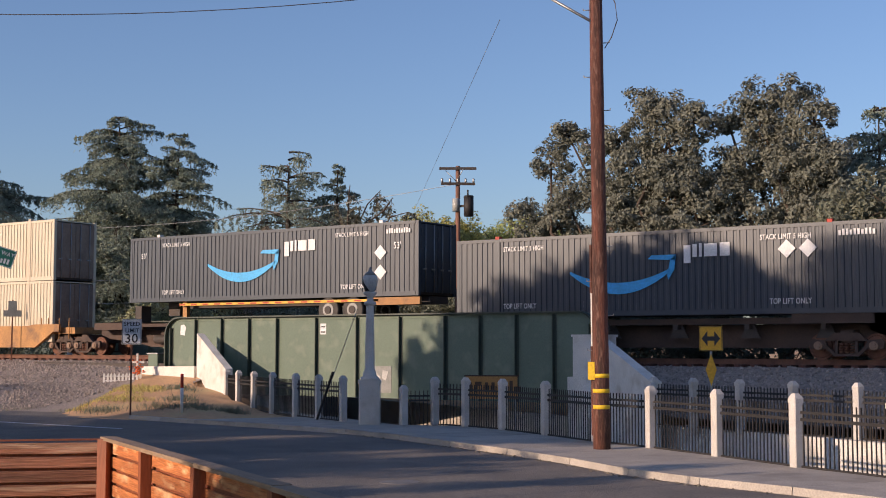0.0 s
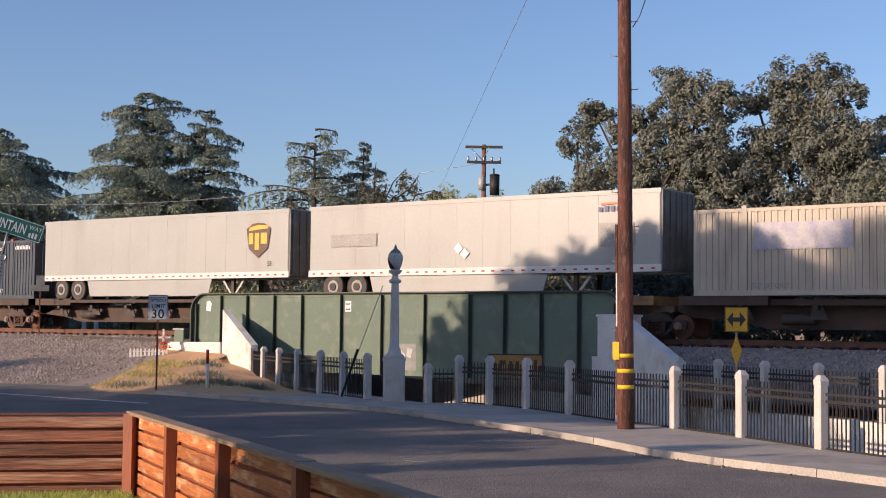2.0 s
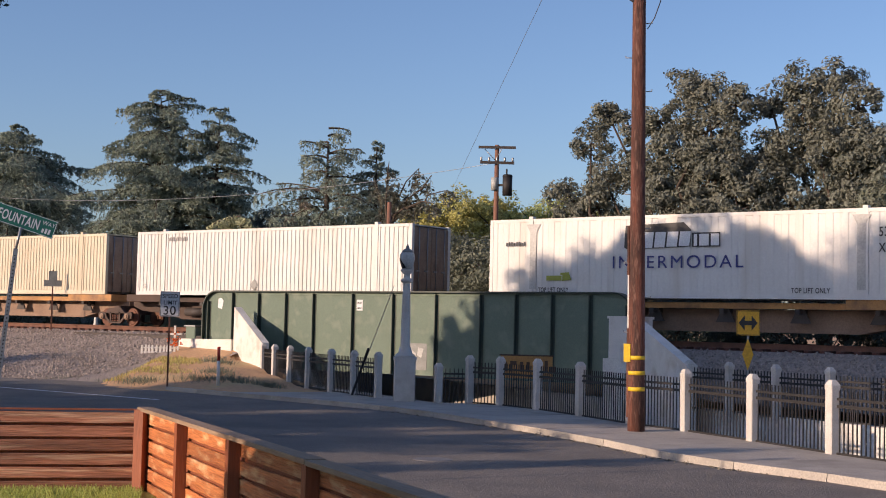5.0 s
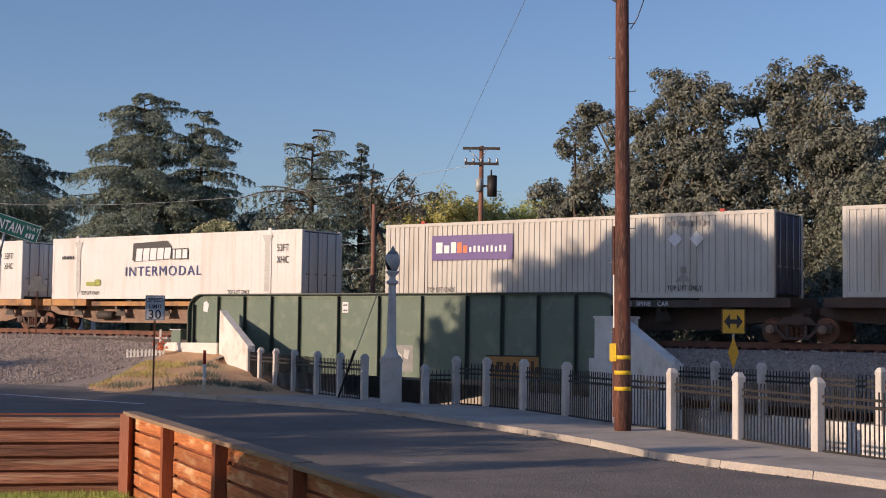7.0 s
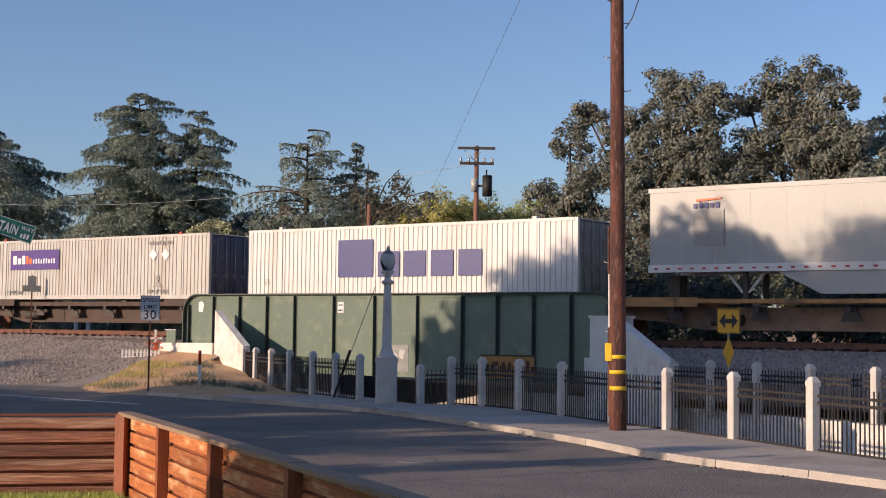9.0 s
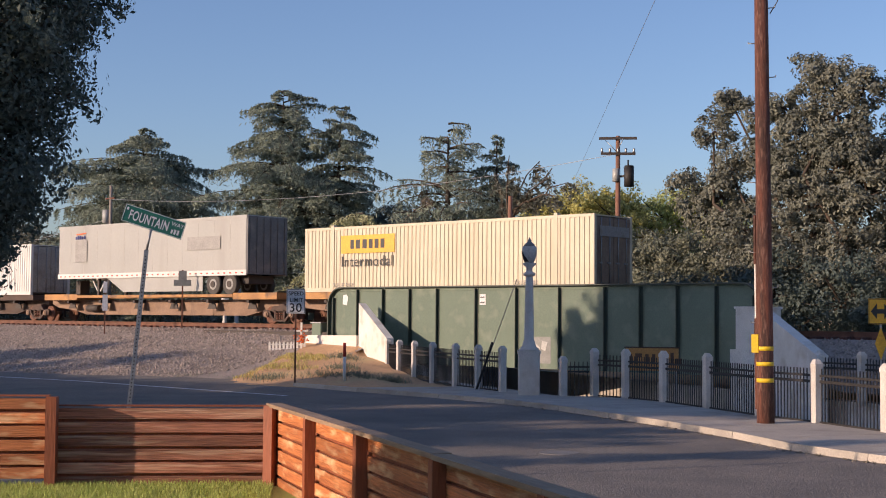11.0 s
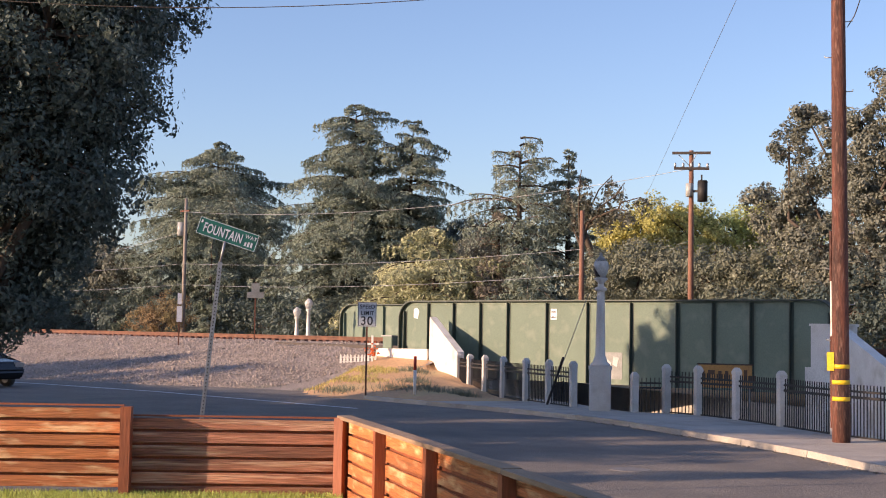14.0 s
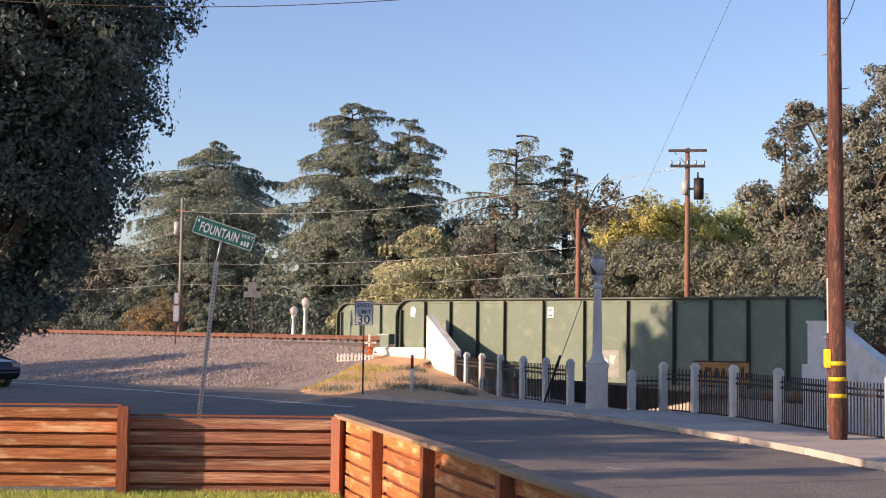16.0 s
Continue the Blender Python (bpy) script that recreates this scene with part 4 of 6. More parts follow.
# ---- garden fence and lawn ----
CORNER = Vector((-12.08, 10.66, 0))
LEFT = Vector((-0.69, -0.73, 0)).normalized()
RIGHT = Vector((0.872, -0.489, 0)).normalized()
LAWN = 0.3


def board_mesh(L, h):
    """A rough-sawn board with slightly wavy long edges and a small chamfer."""
    bm = B()
    n = max(4, round(L / 0.16))
    k = random.uniform(0, 99)
    rows = []
    for i in range(n + 1):
        x = 0.004 + (L - 0.008) * i / n
        lo = 0.005 + 0.006 * noise.noise((x * 2.1, k, 0.0)) + 0.004 * noise.noise((x * 7, k, 3.0))
        hi = h - 0.005 + 0.006 * noise.noise((x * 2.1, k, 9.0)) + 0.004 * noise.noise((x * 7, k, 6.0))
        bow = 0.004 * noise.noise((x * 1.3, k, 15.0))
        rows.append([bm.verts.new((x, y + bow, z)) for y, z in ((-0.012, lo + 0.005), (-0.012, hi - 0.005), (-0.006, hi), (0.012, hi), (0.012, lo), (-0.006, lo))])
    for a, b in zip(rows, rows[1:]):
        for j in range(6):
            bm.faces.new((a[j], b[j], b[(j + 1) % 6], a[(j + 1) % 6]))
    bm.faces.new(rows[0])
    bm.faces.new(rows[-1][::-1])
    return mesh_of("board", bm, "fence_wood")


def fence_run(name, start, d, lengths, top, cap, post_side, label, skip_first=False, boards=6, bh=0.136, gap=0.023, wood="fence_wood"):
    ang = math.degrees(math.atan2(d.y, d.x))
    t = thing(name, label, "fence", pose(start.x, start.y, 0, 0, 0, ang))
    x = 0.0
    for i, L in enumerate(lengths):
        some = [board_mesh(L, bh) for k in range(3)]
        for me in some:
            me.materials[0] = M[wood]
        me2 = board_mesh(L, 0.11)
        me2.materials[0] = M["post_wood"]
        for k in range(boards):
            z = top - 0.05 - (k + 1) * bh - k * gap
            part("board", some[(k * 2 + i) % 3], wood, t, at=pose(x, random.uniform(-0.004, 0.004), z + random.uniform(-0.004, 0.004), 0, random.uniform(-0.15, 0.15), 0))
        for k in range(boards - 1):
            z = top - 0.05 - (k + 1) * (bh + gap) - bh * 0.35
            part("backing_board", me2, "post_wood", t, at=pose(x, 0.045, z))
        if not (skip_first and i == 0):
            bm = B()
            box(bm, -0.055, 0.055, post_side * 0.016, post_side * 0.125, LAWN - 0.4, top - 0.03, 0.0) if post_side > 0 else box(bm, -0.055, 0.055, -0.125, -0.016, LAWN - 0.4, top - 0.03)
            part("post", bm, "post_wood", t, at=pose(x, 0, 0))
        if cap:
            bm = B()
            box(bm, 0.004, L - 0.004, -0.12 if cap != 2 else -0.03, 0.05, top - 0.03, top + 0.01 if cap != 2 else top - 0.01)
            part("cap_board", bm, "cap_wood" if cap != 2 else "post_wood", t, at=pose(x, 0, random.uniform(-0.004, 0.004)))
        x += L
    return t


fence_run("garden_fence", CORNER, RIGHT, [1.95, 1.98, 2.15, 2.1, 2.0, 2.0], 1.25, True, -1, "stained horizontal board garden fence with a weathered cap")
fence_run("garden_fence", CORNER + LEFT * 2.58, -LEFT, [2.5], 1.25, 2, -1, "stained horizontal board garden fence with dark weathered boards", True, wood="fence_weathered")
fence_run("garden_fence", CORNER + LEFT * 2.55 + Vector((0.1, -0.09, 0)) + LEFT * 4.0, -LEFT, [2.0, 1.95], 1.37, 2, -1, "taller stained horizontal board garden fence")
bm = B()
box(bm, -0.06, 0.06, -0.14, 0.02, LAWN - 0.4, 1.34)
tagged(part("fence_post", bm, "post_wood", at=pose(*(CORNER + LEFT * 2.56 + Vector((0.11, -0.1, 0))), 0, 0, 46.6)), "square stained wooden fence post", "fence post")
bm = B()
box(bm, -0.06, 0.06, -0.15, 0.0, LAWN - 0.4, 1.235)
tagged(part("fence_post", bm, "post_wood", at=pose(*(CORNER + Vector((0.02, -0.04, 0))), 0, 0, 15)), "square stained wooden corner post", "fence post")

bm = B()
a = CORNER + RIGHT * 14
b = CORNER + LEFT * 9
edge = [CORNER, b, Vector((-30, -20, 0)), Vector((20, -30, 0)), a]
lo = [bm.verts.new((p.x, p.y, -0.2)) for p in edge]
hi = [bm.verts.new((p.x, p.y, LAWN)) for p in edge]
for i in range(5):
    bm.faces.new((lo[i], lo[(i + 1) % 5], hi[(i + 1) % 5], hi[i]))
bm.faces.new(hi)
tagged(part("lawn_soil", bm, "lawn"), "raised garden ground under a short lawn", "lawn", kind="structure")


# plain house behind the lawn, unseen, added to cast shade on the garden fence
house = thing("house", "unseen pale stucco house with a shingle gable roof, added to shade the fence", "house", pose(-13.75, -2.2, LAWN), kind="structure")
bm = B()
extrude(bm, [(0, -0.3), (9.6, -0.3), (9.6, 3.7), (4.8, 5.4), (0, 3.7)], 0, 0.25, pose(0, 0, 0, 90, 0, 0))
box(bm, 0, 0.25, -8, -0.25, -0.3, 3.7)
box(bm, 9.35, 9.6, -8, -0.25, -0.3, 3.7)
part("wall", bm, "stucco", house)
for xa, xb in ((-0.25, 4.8), (9.85, 4.8)):
    bm = B()
    slope = [(xa, 3.62), (xb, 5.42), (xb, 5.54), (xa, 3.74)]
    extrude(bm, slope if xa < xb else slope[::-1], -0.2, 8.0, pose(0, 0, 0, 90, 0, 0))
    part("roof_slope", bm, "shingle", house)


def blades(name, spots, h, w, mat, label, lean=0.35):
    """Many thin blades of grass as one mesh."""
    n = len(spots)
    P = np.array(spots)
    a = np.random.uniform(0, 2 * math.pi, n)
    hh = h * np.random.uniform(0.5, 1.3, n)
    dx, dy = np.cos(a) * w, np.sin(a) * w
    lx, ly = np.random.normal(0, lean, n) * hh, np.random.normal(0, lean, n) * hh
    V = np.empty((n, 3, 3))
    V[:, 0] = P + np.stack([dx, dy, 0 * a], 1)
    V[:, 1] = P - np.stack([dx, dy, 0 * a], 1)
    V[:, 2] = P + np.stack([lx, ly, hh], 1)
    me = bpy.data.meshes.new(name)
    me.from_pydata(V.reshape(-1, 3).tolist(), [], np.arange(3 * n).reshape(-1, 3).tolist())
    me.materials.append(M[mat])
    return tagged(new(name, me), label, "grass", kind="stuff")


spots = []
for i in range(42000):
    u, v = random.uniform(0.02, 6.0), random.uniform(0.02, 3.2)
    p = CORNER + LEFT * u + Vector((0.73, -0.69, 0)) * v
    if (p - CORNER).dot(Vector((-0.489, -0.872, 0))) > 0.05:
        spots.append((p.x, p.y, LAWN))
blades("lawn_grass", spots, 0.07, 0.007, "grass", "short green lawn grass")
spots = []
for i in range(16000):
    x, y = random.uniform(-44.5, -34), random.uniform(32.4, 39.0)
    k = noise.noise((x * 0.35, y * 0.5, 9.0))
    side = x - mound_left(y)
    if side > 0.1 and x < -31.6 - (y - 31) * 0.57 - 0.2 and k + 0.35 - 0.16 * side > random.uniform(0.0, 0.3):
        spots.append((x, y, mound_height(x, y)))
blades("dry_grass", spots, 0.11, 0.016, "dry_grass", "tufts of dry yellow grass on the earth slope")
spots = []
for x, y, r in [(-35.2, 33.4, 1.1), (-33.9, 33.8, 0.8), (-37.2, 32.4, 1.0), (-42.6, 33.0, 1.2), (-32.4, 34.0, 0.6), (-40.0, 33.3, 0.7), (-36, 35, 0.8), (-38.5, 37.5, 0.8)]:
    for i in range(280):
        px, py = x + random.gauss(0, r * 0.5), y + random.gauss(0, r * 0.3)
        spots.append((px, py, mound_height(px, py) - 0.02))
blades("weeds", spots, 0.24, 0.012, "olive_leaf", "dusty green weeds along the kerb", 0.5)

# loose stones over the near ballast
V, F = [], []
for i in range(22000):
    if i % 4:
        x = random.uniform(-76, -42.4)
        y0, z0 = toe_left(x)
        top = 41.6
    else:
        x = random.uniform(-20.5, -3)
        y0, z0 = toe_right(x)
        top = 41.4
    f = random.uniform(0.0, 1.0)
    y = y0 + (top - y0) * f
    if i % 4 and x > mound_left(y) + 0.2 and y < 39.9:
        continue
    z = slope_height(x, f, z0) + 0.06 * noise.noise((x * 0.6, y * 0.6, 1.0)) + 0.015
    s = random.uniform(0.03, 0.075)
    o = len(V)
    q = Euler((random.uniform(0, 6), random.uniform(0, 6), random.uniform(0, 6))).to_matrix()
    for c in ((1, 0, 0), (-1, 0, 0), (0, 0.8, 0), (0, -0.8, 0), (0, 0, 0.7), (0, 0, -0.7)):
        w = q @ (Vector(c) * s * random.uniform(0.75, 1.25))
        V.append((x + w.x, y + w.y, z + w.z))
    for a, b, c in ((0, 2, 4), (2, 1, 4), (1, 3, 4), (3, 0, 4), (2, 0, 5), (1, 2, 5), (3, 1, 5), (0, 3, 5)):
        F.append((o + a, o + b, o + c))
me = bpy.data.meshes.new("ballast_stones")
me.from_pydata(V, [], F)
me.materials.append(M["stone"])
tagged(new("ballast_stones", me), "loose crushed stones on the ballast slope", "stones", kind="stuff")

# ---- trees ----
def leaves_mesh(name, P, N, size, mat, aspect=1.0, jitter=0.7):
    """Small leaf faces at the points P, roughly facing N."""
    n = len(P)
    N = N + np.random.normal(0, jitter, (n, 3))
    N /= np.linalg.norm(N, axis=1)[:, None] + 1e-9
    T = np.cross(N, np.random.normal(0, 1, (n, 3)))
    T /= np.linalg.norm(T, axis=1)[:, None] + 1e-9
    Bn = np.cross(N, T)
    s = size * np.random.uniform(0.6, 1.4, n)[:, None]
    V = np.empty((n, 4, 3))
    V[:, 0] = P - T * s
    V[:, 1] = P + Bn * s * 0.5 * aspect + N * s * 0.15
    V[:, 2] = P + T * s
    V[:, 3] = P - Bn * s * 0.5 * aspect + N * s * 0.15
    me = bpy.data.meshes.new(name)
    me.from_pydata(V.reshape(-1, 3).tolist(), [], np.arange(4 * n).reshape(-1, 4).tolist())
    me.materials.append(M[mat])
    return me


def limb(bm, a, b, r0, r1, bends=3, wob=0.12):
    a, b = Vector(a), Vector(b)
    L = (b - a).length
    pts = [a]
    for i in range(1, bends):
        pts.append(a.lerp(b, i / bends) + Vector((random.gauss(0, wob), random.gauss(0, wob), random.gauss(0, wob))) * L * 0.5)
    pts.append(b)
    for i in range(bends):
        tube(bm, pts[i], pts[i + 1], r0 + (r1 - r0) * i / bends, r0 + (r1 - r0) * (i + 1) / bends, 7, False)


def tree_seed(x, y):
    random.seed(int(abs(x * 137 + y * 19)))
    np.random.seed(int(abs(x * 137 + y * 19)))


def broadleaf(x, y, z, blobs, leaf, mat, label, density=1.0, clump=0.55, name="tree", trunk_r=0.3, category="tree", hang=0.0, k=60):
    """A tree whose crown fills blobs (dx, dy, height, radius, flattening) with close clumps of leaves on limbs."""
    tree_seed(x, y)
    t = thing(name, label, category, pose(x, y, z))
    bm = B()
    fork = min(b[2] for b in blobs) * 0.55
    tube(bm, (0, 0, -0.4), (0, 0, fork * 0.5), trunk_r * 1.25, trunk_r, 10, False)
    tube(bm, (0, 0, fork * 0.5), (0.05, 0.02, fork), trunk_r, trunk_r * 0.85, 10, False)
    P, N = [], []
    for dx, dy, h, r, flatn in blobs:
        limb(bm, (0.05, 0.02, fork * random.uniform(0.7, 1.0)), (dx, dy, h), trunk_r * 0.38, 0.04)
        count = max(6, int(13 * r * r * density))
        for i in range(count):
            v = np.random.normal(0, 1, 3)
            v /= np.linalg.norm(v)
            rad = r * random.uniform(0.2, 1.0) ** 0.5 * (1 + 0.3 * noise.noise((v[0] * 2 + dx, v[1] * 2 + dy, v[2] * 2 + h)))
            c = np.array([dx, dy, h]) + v * rad * np.array([1, 1, flatn])
            if i % 6 == 0:
                limb(bm, (dx, dy, h), c, 0.05, 0.012, 2)
            cs = clump * random.uniform(0.55, 1.25)
            u = np.random.normal(0, 1, (k, 3))
            u /= np.linalg.norm(u, axis=1)[:, None]
            q = u * (np.random.uniform(0.15, 1.0, (k, 1)) ** 0.45) * cs * np.array([1.0, 1.0, 0.8 + hang])
            if hang:
                q[:, :2] *= (1.0 + 0.5 * np.clip(q[:, 2:3] / cs, -1.3, 1.0))
                q[:, 2] -= 0.5 * hang * cs
            P.append(c + q)
            N.append(u * 0.8 + v * 0.6 + np.array([0, 0, 0.2]))
    part("trunk", bm, "bark", t)
    part("crown", leaves_mesh("crown", np.concatenate(P), np.concatenate(N), leaf * 0.62, mat, 1.0, 0.5), mat, t)
    return t


def cedar(x, y, z, h, profile, mat, label, droop=0.25, low=0.1, density=1.0, gaps=0.0, lean=0.0, name="cedar_tree", tier=0.85, curtain=0.1, leaf=0.15, trunk=1.0):
    """A tall cedar: straight trunk and tiers of long limbs with flat, hanging sprays. profile: shares of the height and the crown's radius there."""
    tree_seed(x, y)
    t = thing(name, label, "tree", pose(x, y, z, 0, lean, 0))
    bm = B()
    tube(bm, (0, 0, -0.4), (0, 0, h * 0.5), h * 0.024 * trunk, h * 0.014 * trunk, 9, False)
    tube(bm, (0, 0, h * 0.5), (0, 0, h * 0.985), h * 0.014 * trunk, 0.03, 7, False)
    P, N = [], []
    fs, rs = [p[0] for p in profile], [p[1] for p in profile]
    tiers = int(h * (1 - low) / tier)
    for level in range(tiers + 1):
        f0 = low + (1 - low) * level / tiers
        wide = float(np.interp(f0, fs, rs))
        n = max(4, int((4.0 + 1.45 * wide) * density))
        turn = random.uniform(0, 6.28)
        for i in range(n):
            if random.random() < gaps:
                continue
            f = f0 + random.uniform(-0.48, 0.48) * tier / h
            a = turn + (i + random.uniform(-0.35, 0.35)) * 2 * math.pi / n
            L = wide * random.uniform(0.45, 1.18) * (1 + 0.2 * noise.noise((math.cos(a) * 1.5 + x, math.sin(a) * 1.5, f * 9)))
            rise = random.uniform(0.1, 0.5)
            dr = droop * random.uniform(0.6, 1.5)

            def height(s):
                return h * f + L * (rise * s - dr * 1.5 * s * s)
            pts = [Vector((math.cos(a) * L * s, math.sin(a) * L * s, height(s))) for s in (0, 0.25, 0.5, 0.75, 1.0)]
            for k in range(4):
                tube(bm, pts[k], pts[k + 1], (0.045 * (1 - k / 5) + 0.01) * trunk, (0.045 * (1 - (k + 1) / 5) + 0.007) * trunk, 4, False)
            m = int(92 * L ** 1.15 * min(1.0, density)) + 16
            s = np.random.uniform(0.12, 1.0, m) ** 0.8
            spray = np.round(s * 9 + np.random.normal(0, 0.18, m)) / 9
            reach = (0.1 + 0.2 * L * np.sin(np.clip(s, 0, 1) * math.pi * 0.85)) * np.random.uniform(-1, 1, m)
            s = np.clip(s * 0.4 + spray * 0.6 + 0.12 * np.abs(reach) / max(L, 0.5), 0, 1.08)
            pz = height(s) - np.random.exponential(curtain + 0.025 * L, m) - 0.2 * np.abs(reach) + 0.05
            P.append(np.stack([math.cos(a) * L * s - math.sin(a) * reach, math.sin(a) * L * s + math.cos(a) * reach, pz], 1))
            N.append(np.tile(np.array([0.8 * math.cos(a), 0.8 * math.sin(a), 0.35]), (m, 1)))
    part("trunk", bm, "bark", t)
    part("crown", leaves_mesh("crown", np.concatenate(P), np.concatenate(N), leaf, mat, 0.55, 0.55), mat, t)
    return t


cedar(-91.6, 66, 0, 17.2, [(0, 6.0), (0.3, 7.2), (0.65, 7.4), (0.78, 6.7), (0.86, 5.2), (0.93, 2.8), (1, 0.9)], "cedar_leaf", "broad grey-green cedar beyond the railway", 0.24, 0.06, 1.0)
cedar(-72.2, 64, 0, 18.0, [(0, 5.0), (0.3, 6.4), (0.56, 6.2), (0.67, 5.0), (0.76, 4.2), (0.87, 3.1), (0.96, 2.5), (1, 1.5)], "cedar_leaf", "tall dense grey-green cedar with a rounded top", 0.28, 0.06, 1.1)
cedar(-68.9, 66, 0, 16.6, [(0, 3.4), (0.6, 3.4), (0.8, 3.0), (0.93, 2.4), (1, 1.4)], "cedar_leaf", "grey-green cedar leaning beside a taller one", 0.24, 0.1, 0.9, lean=2.0)
cedar(-52.9, 60, 0, 13.2, [(0, 3.4), (0.4, 3.9), (0.7, 4.1), (0.87, 3.9), (0.92, 2.6), (0.96, 2.0), (1, 1.6)], "cedar_leaf", "thin half-bare cedar with drooping limbs", 0.2, 0.15, 0.85, 0.16, tier=1.35, curtain=0.4, leaf=0.14, trunk=1.3)
cedar(-53.6, 59.0, 0, 9.4, [(0, 3.5), (0.6, 3.0), (1, 1.0)], "brown_leaf", "browning cedar with dead hanging sprays", 0.45, 0.15, 0.6, 0.25, curtain=0.4)
cedar(-51.6, 63, 0, 13.1, [(0, 3.8), (0.6, 2.9), (0.85, 1.7), (0.96, 0.8), (1, 0.5)], "cedar_leaf", "small pointed green cedar", 0.2, 0.05, 0.9)
cedar(-56.5, 56.5, 0, 7.9, [(0, 5.5), (0.5, 5.8), (0.85, 3.8), (1, 1.8)], "cedar_light", "low spreading cedar with long drooping branches", 0.32, 0.08, 1.0, tier=1.0, curtain=0.16)
cedar(-62.0, 58.5, 0, 6.0, [(0, 4.0), (0.6, 4.0), (1, 1.5)], "cedar_light", "low dusty cedar with hanging limbs", 0.35, 0.1, 0.9)
cedar(-50.0, 57.5, 0, 6.6, [(0, 3.5), (0.6, 3.5), (1, 1.2)], "cedar_leaf", "low green cedar with hanging limbs", 0.35, 0.1, 0.9, curtain=0.25)
cedar(-81.0, 58.0, 0, 8.6, [(0, 2.6), (0.5, 1.8), (1, 0.2)], "cedar_leaf", "slim young cedar beside a wooden pole", 0.3, 0.05, 0.9)
cedar(-18.0, 60, 0, 12.6, [(0, 4.5), (0.6, 4.4), (0.85, 3.6), (1, 1.4)], "cedar_leaf", "cedar with long drooping limbs behind oaks", 0.3, 0.3, 0.8, curtain=0.2)
cedar(-99.5, 71, 0, 13.0, [(0, 6), (0.6, 5.5), (0.85, 3.5), (1, 1)], "cedar_leaf", "dark cedar behind others", 0.2, 0.1, 0.7)

# leaning half-dead tree
t = thing("dead_tree", "half-dead leaning tree with bare arching limbs", "tree", pose(-49.0, 60.5, 0))
bm = B()
limb(bm, (0, 0, -0.3), (0.4, 0, 8.5), 0.3, 0.18)
P, N = [], []
for k, (ex, ez) in enumerate(((-0.9, 10.9), (1.0, 11.5), (2.3, 11.2), (3.4, 10.7), (4.6, 9.8), (4.2, 9.0), (1.4, 10.2), (2.8, 9.4), (0.4, 9.6))):
    a = Vector((0.4, 0, 7.2 + 0.25 * k))
    b = Vector((ex, random.uniform(-0.8, 0.8), ez))
    limb(bm, a, b, 0.09, 0.02, 4, 0.1)
    for i in range(15):
        c = a.lerp(b, random.uniform(0.35, 1.0))
        d = c + Vector((random.uniform(-0.3, 0.9), random.uniform(-0.5, 0.5), -random.uniform(0.3, 1.1)))
        tube(bm, c, d, 0.02, 0.006, 4, False)
        q = np.array(c) + (np.array(d) - np.array(c)) * np.random.uniform(0, 1.1, (16, 1)) + np.random.normal(0, 0.09, (16, 3))
        P.append(q)
        N.append(np.tile(np.array([0, 0, 1.0]), (16, 1)))
part("trunk", bm, "bark", t)
part("crown", leaves_mesh("crown", np.concatenate(P), np.concatenate(N), 0.13, "oak_leaf"), "oak_leaf", t)

# broad-leaved trees beyond the railway
broadleaf(-51.8, 72, 0, [(-2.5, 0, 8.4, 2.6, 0.8), (0, 0, 9.1, 2.6, 0.8), (2.6, 0, 8.7, 2.6, 0.8), (0, -1, 5.8, 4.0, 0.7), (4.2, 0, 6.8, 2.4, 0.8)], 0.17, "yellow_leaf", "yellow-green autumn tree behind the bridge", 1.7)
broadleaf(-46.9, 76, 0, [(-1.4, 0, 8.9, 2.2, 0.8), (1.0, 0, 9.2, 2.1, 0.8), (3.0, 0, 8.2, 2.0, 0.8), (0, 0, 5.6, 3.2, 0.8)], 0.17, "lime_leaf", "bright lime-green tree behind a pole", 1.7)
broadleaf(-41.7, 58, 0, [(-3.0, 0, 5.0, 2.3, 0.8), (-0.8, 0, 5.4, 2.2, 0.85), (1.6, 0, 5.2, 2.2, 0.8), (-1.5, -0.8, 3.0, 2.8, 0.8), (2, -0.8, 2.8, 2.6, 0.8)], 0.14, "olive_leaf", "dusty olive-brown tree behind the bridge", 1.7)
broadleaf(-35.0, 57, 0, [(-2.4, 0, 4.9, 2.2, 0.8), (0, 0, 5.0, 2.2, 0.8), (2.2, 0, 4.8, 2.2, 0.8), (0, -0.8, 2.8, 3.2, 0.75)], 0.14, "olive_leaf", "dusty grey-green tree behind the bridge", 1.7)
broadleaf(-69.0, 72, 0, [(-2.2, 0, 8.4, 2.6, 0.85), (0.6, 0, 8.6, 2.6, 0.9), (2.8, 0, 7.6, 2.4, 0.9), (0, 0, 5.4, 3.6, 0.9)], 0.17, "oak_leaf", "grey-green leafy tree between cedars", 1.5)
broadleaf(-63.5, 66, 0, [(-1.6, 0, 6.4, 2.4, 0.9), (1.2, 0, 6.6, 2.4, 0.9), (0, 0, 4.0, 3.2, 0.8)], 0.16, "oak_leaf", "green leafy tree below cedars", 1.5)

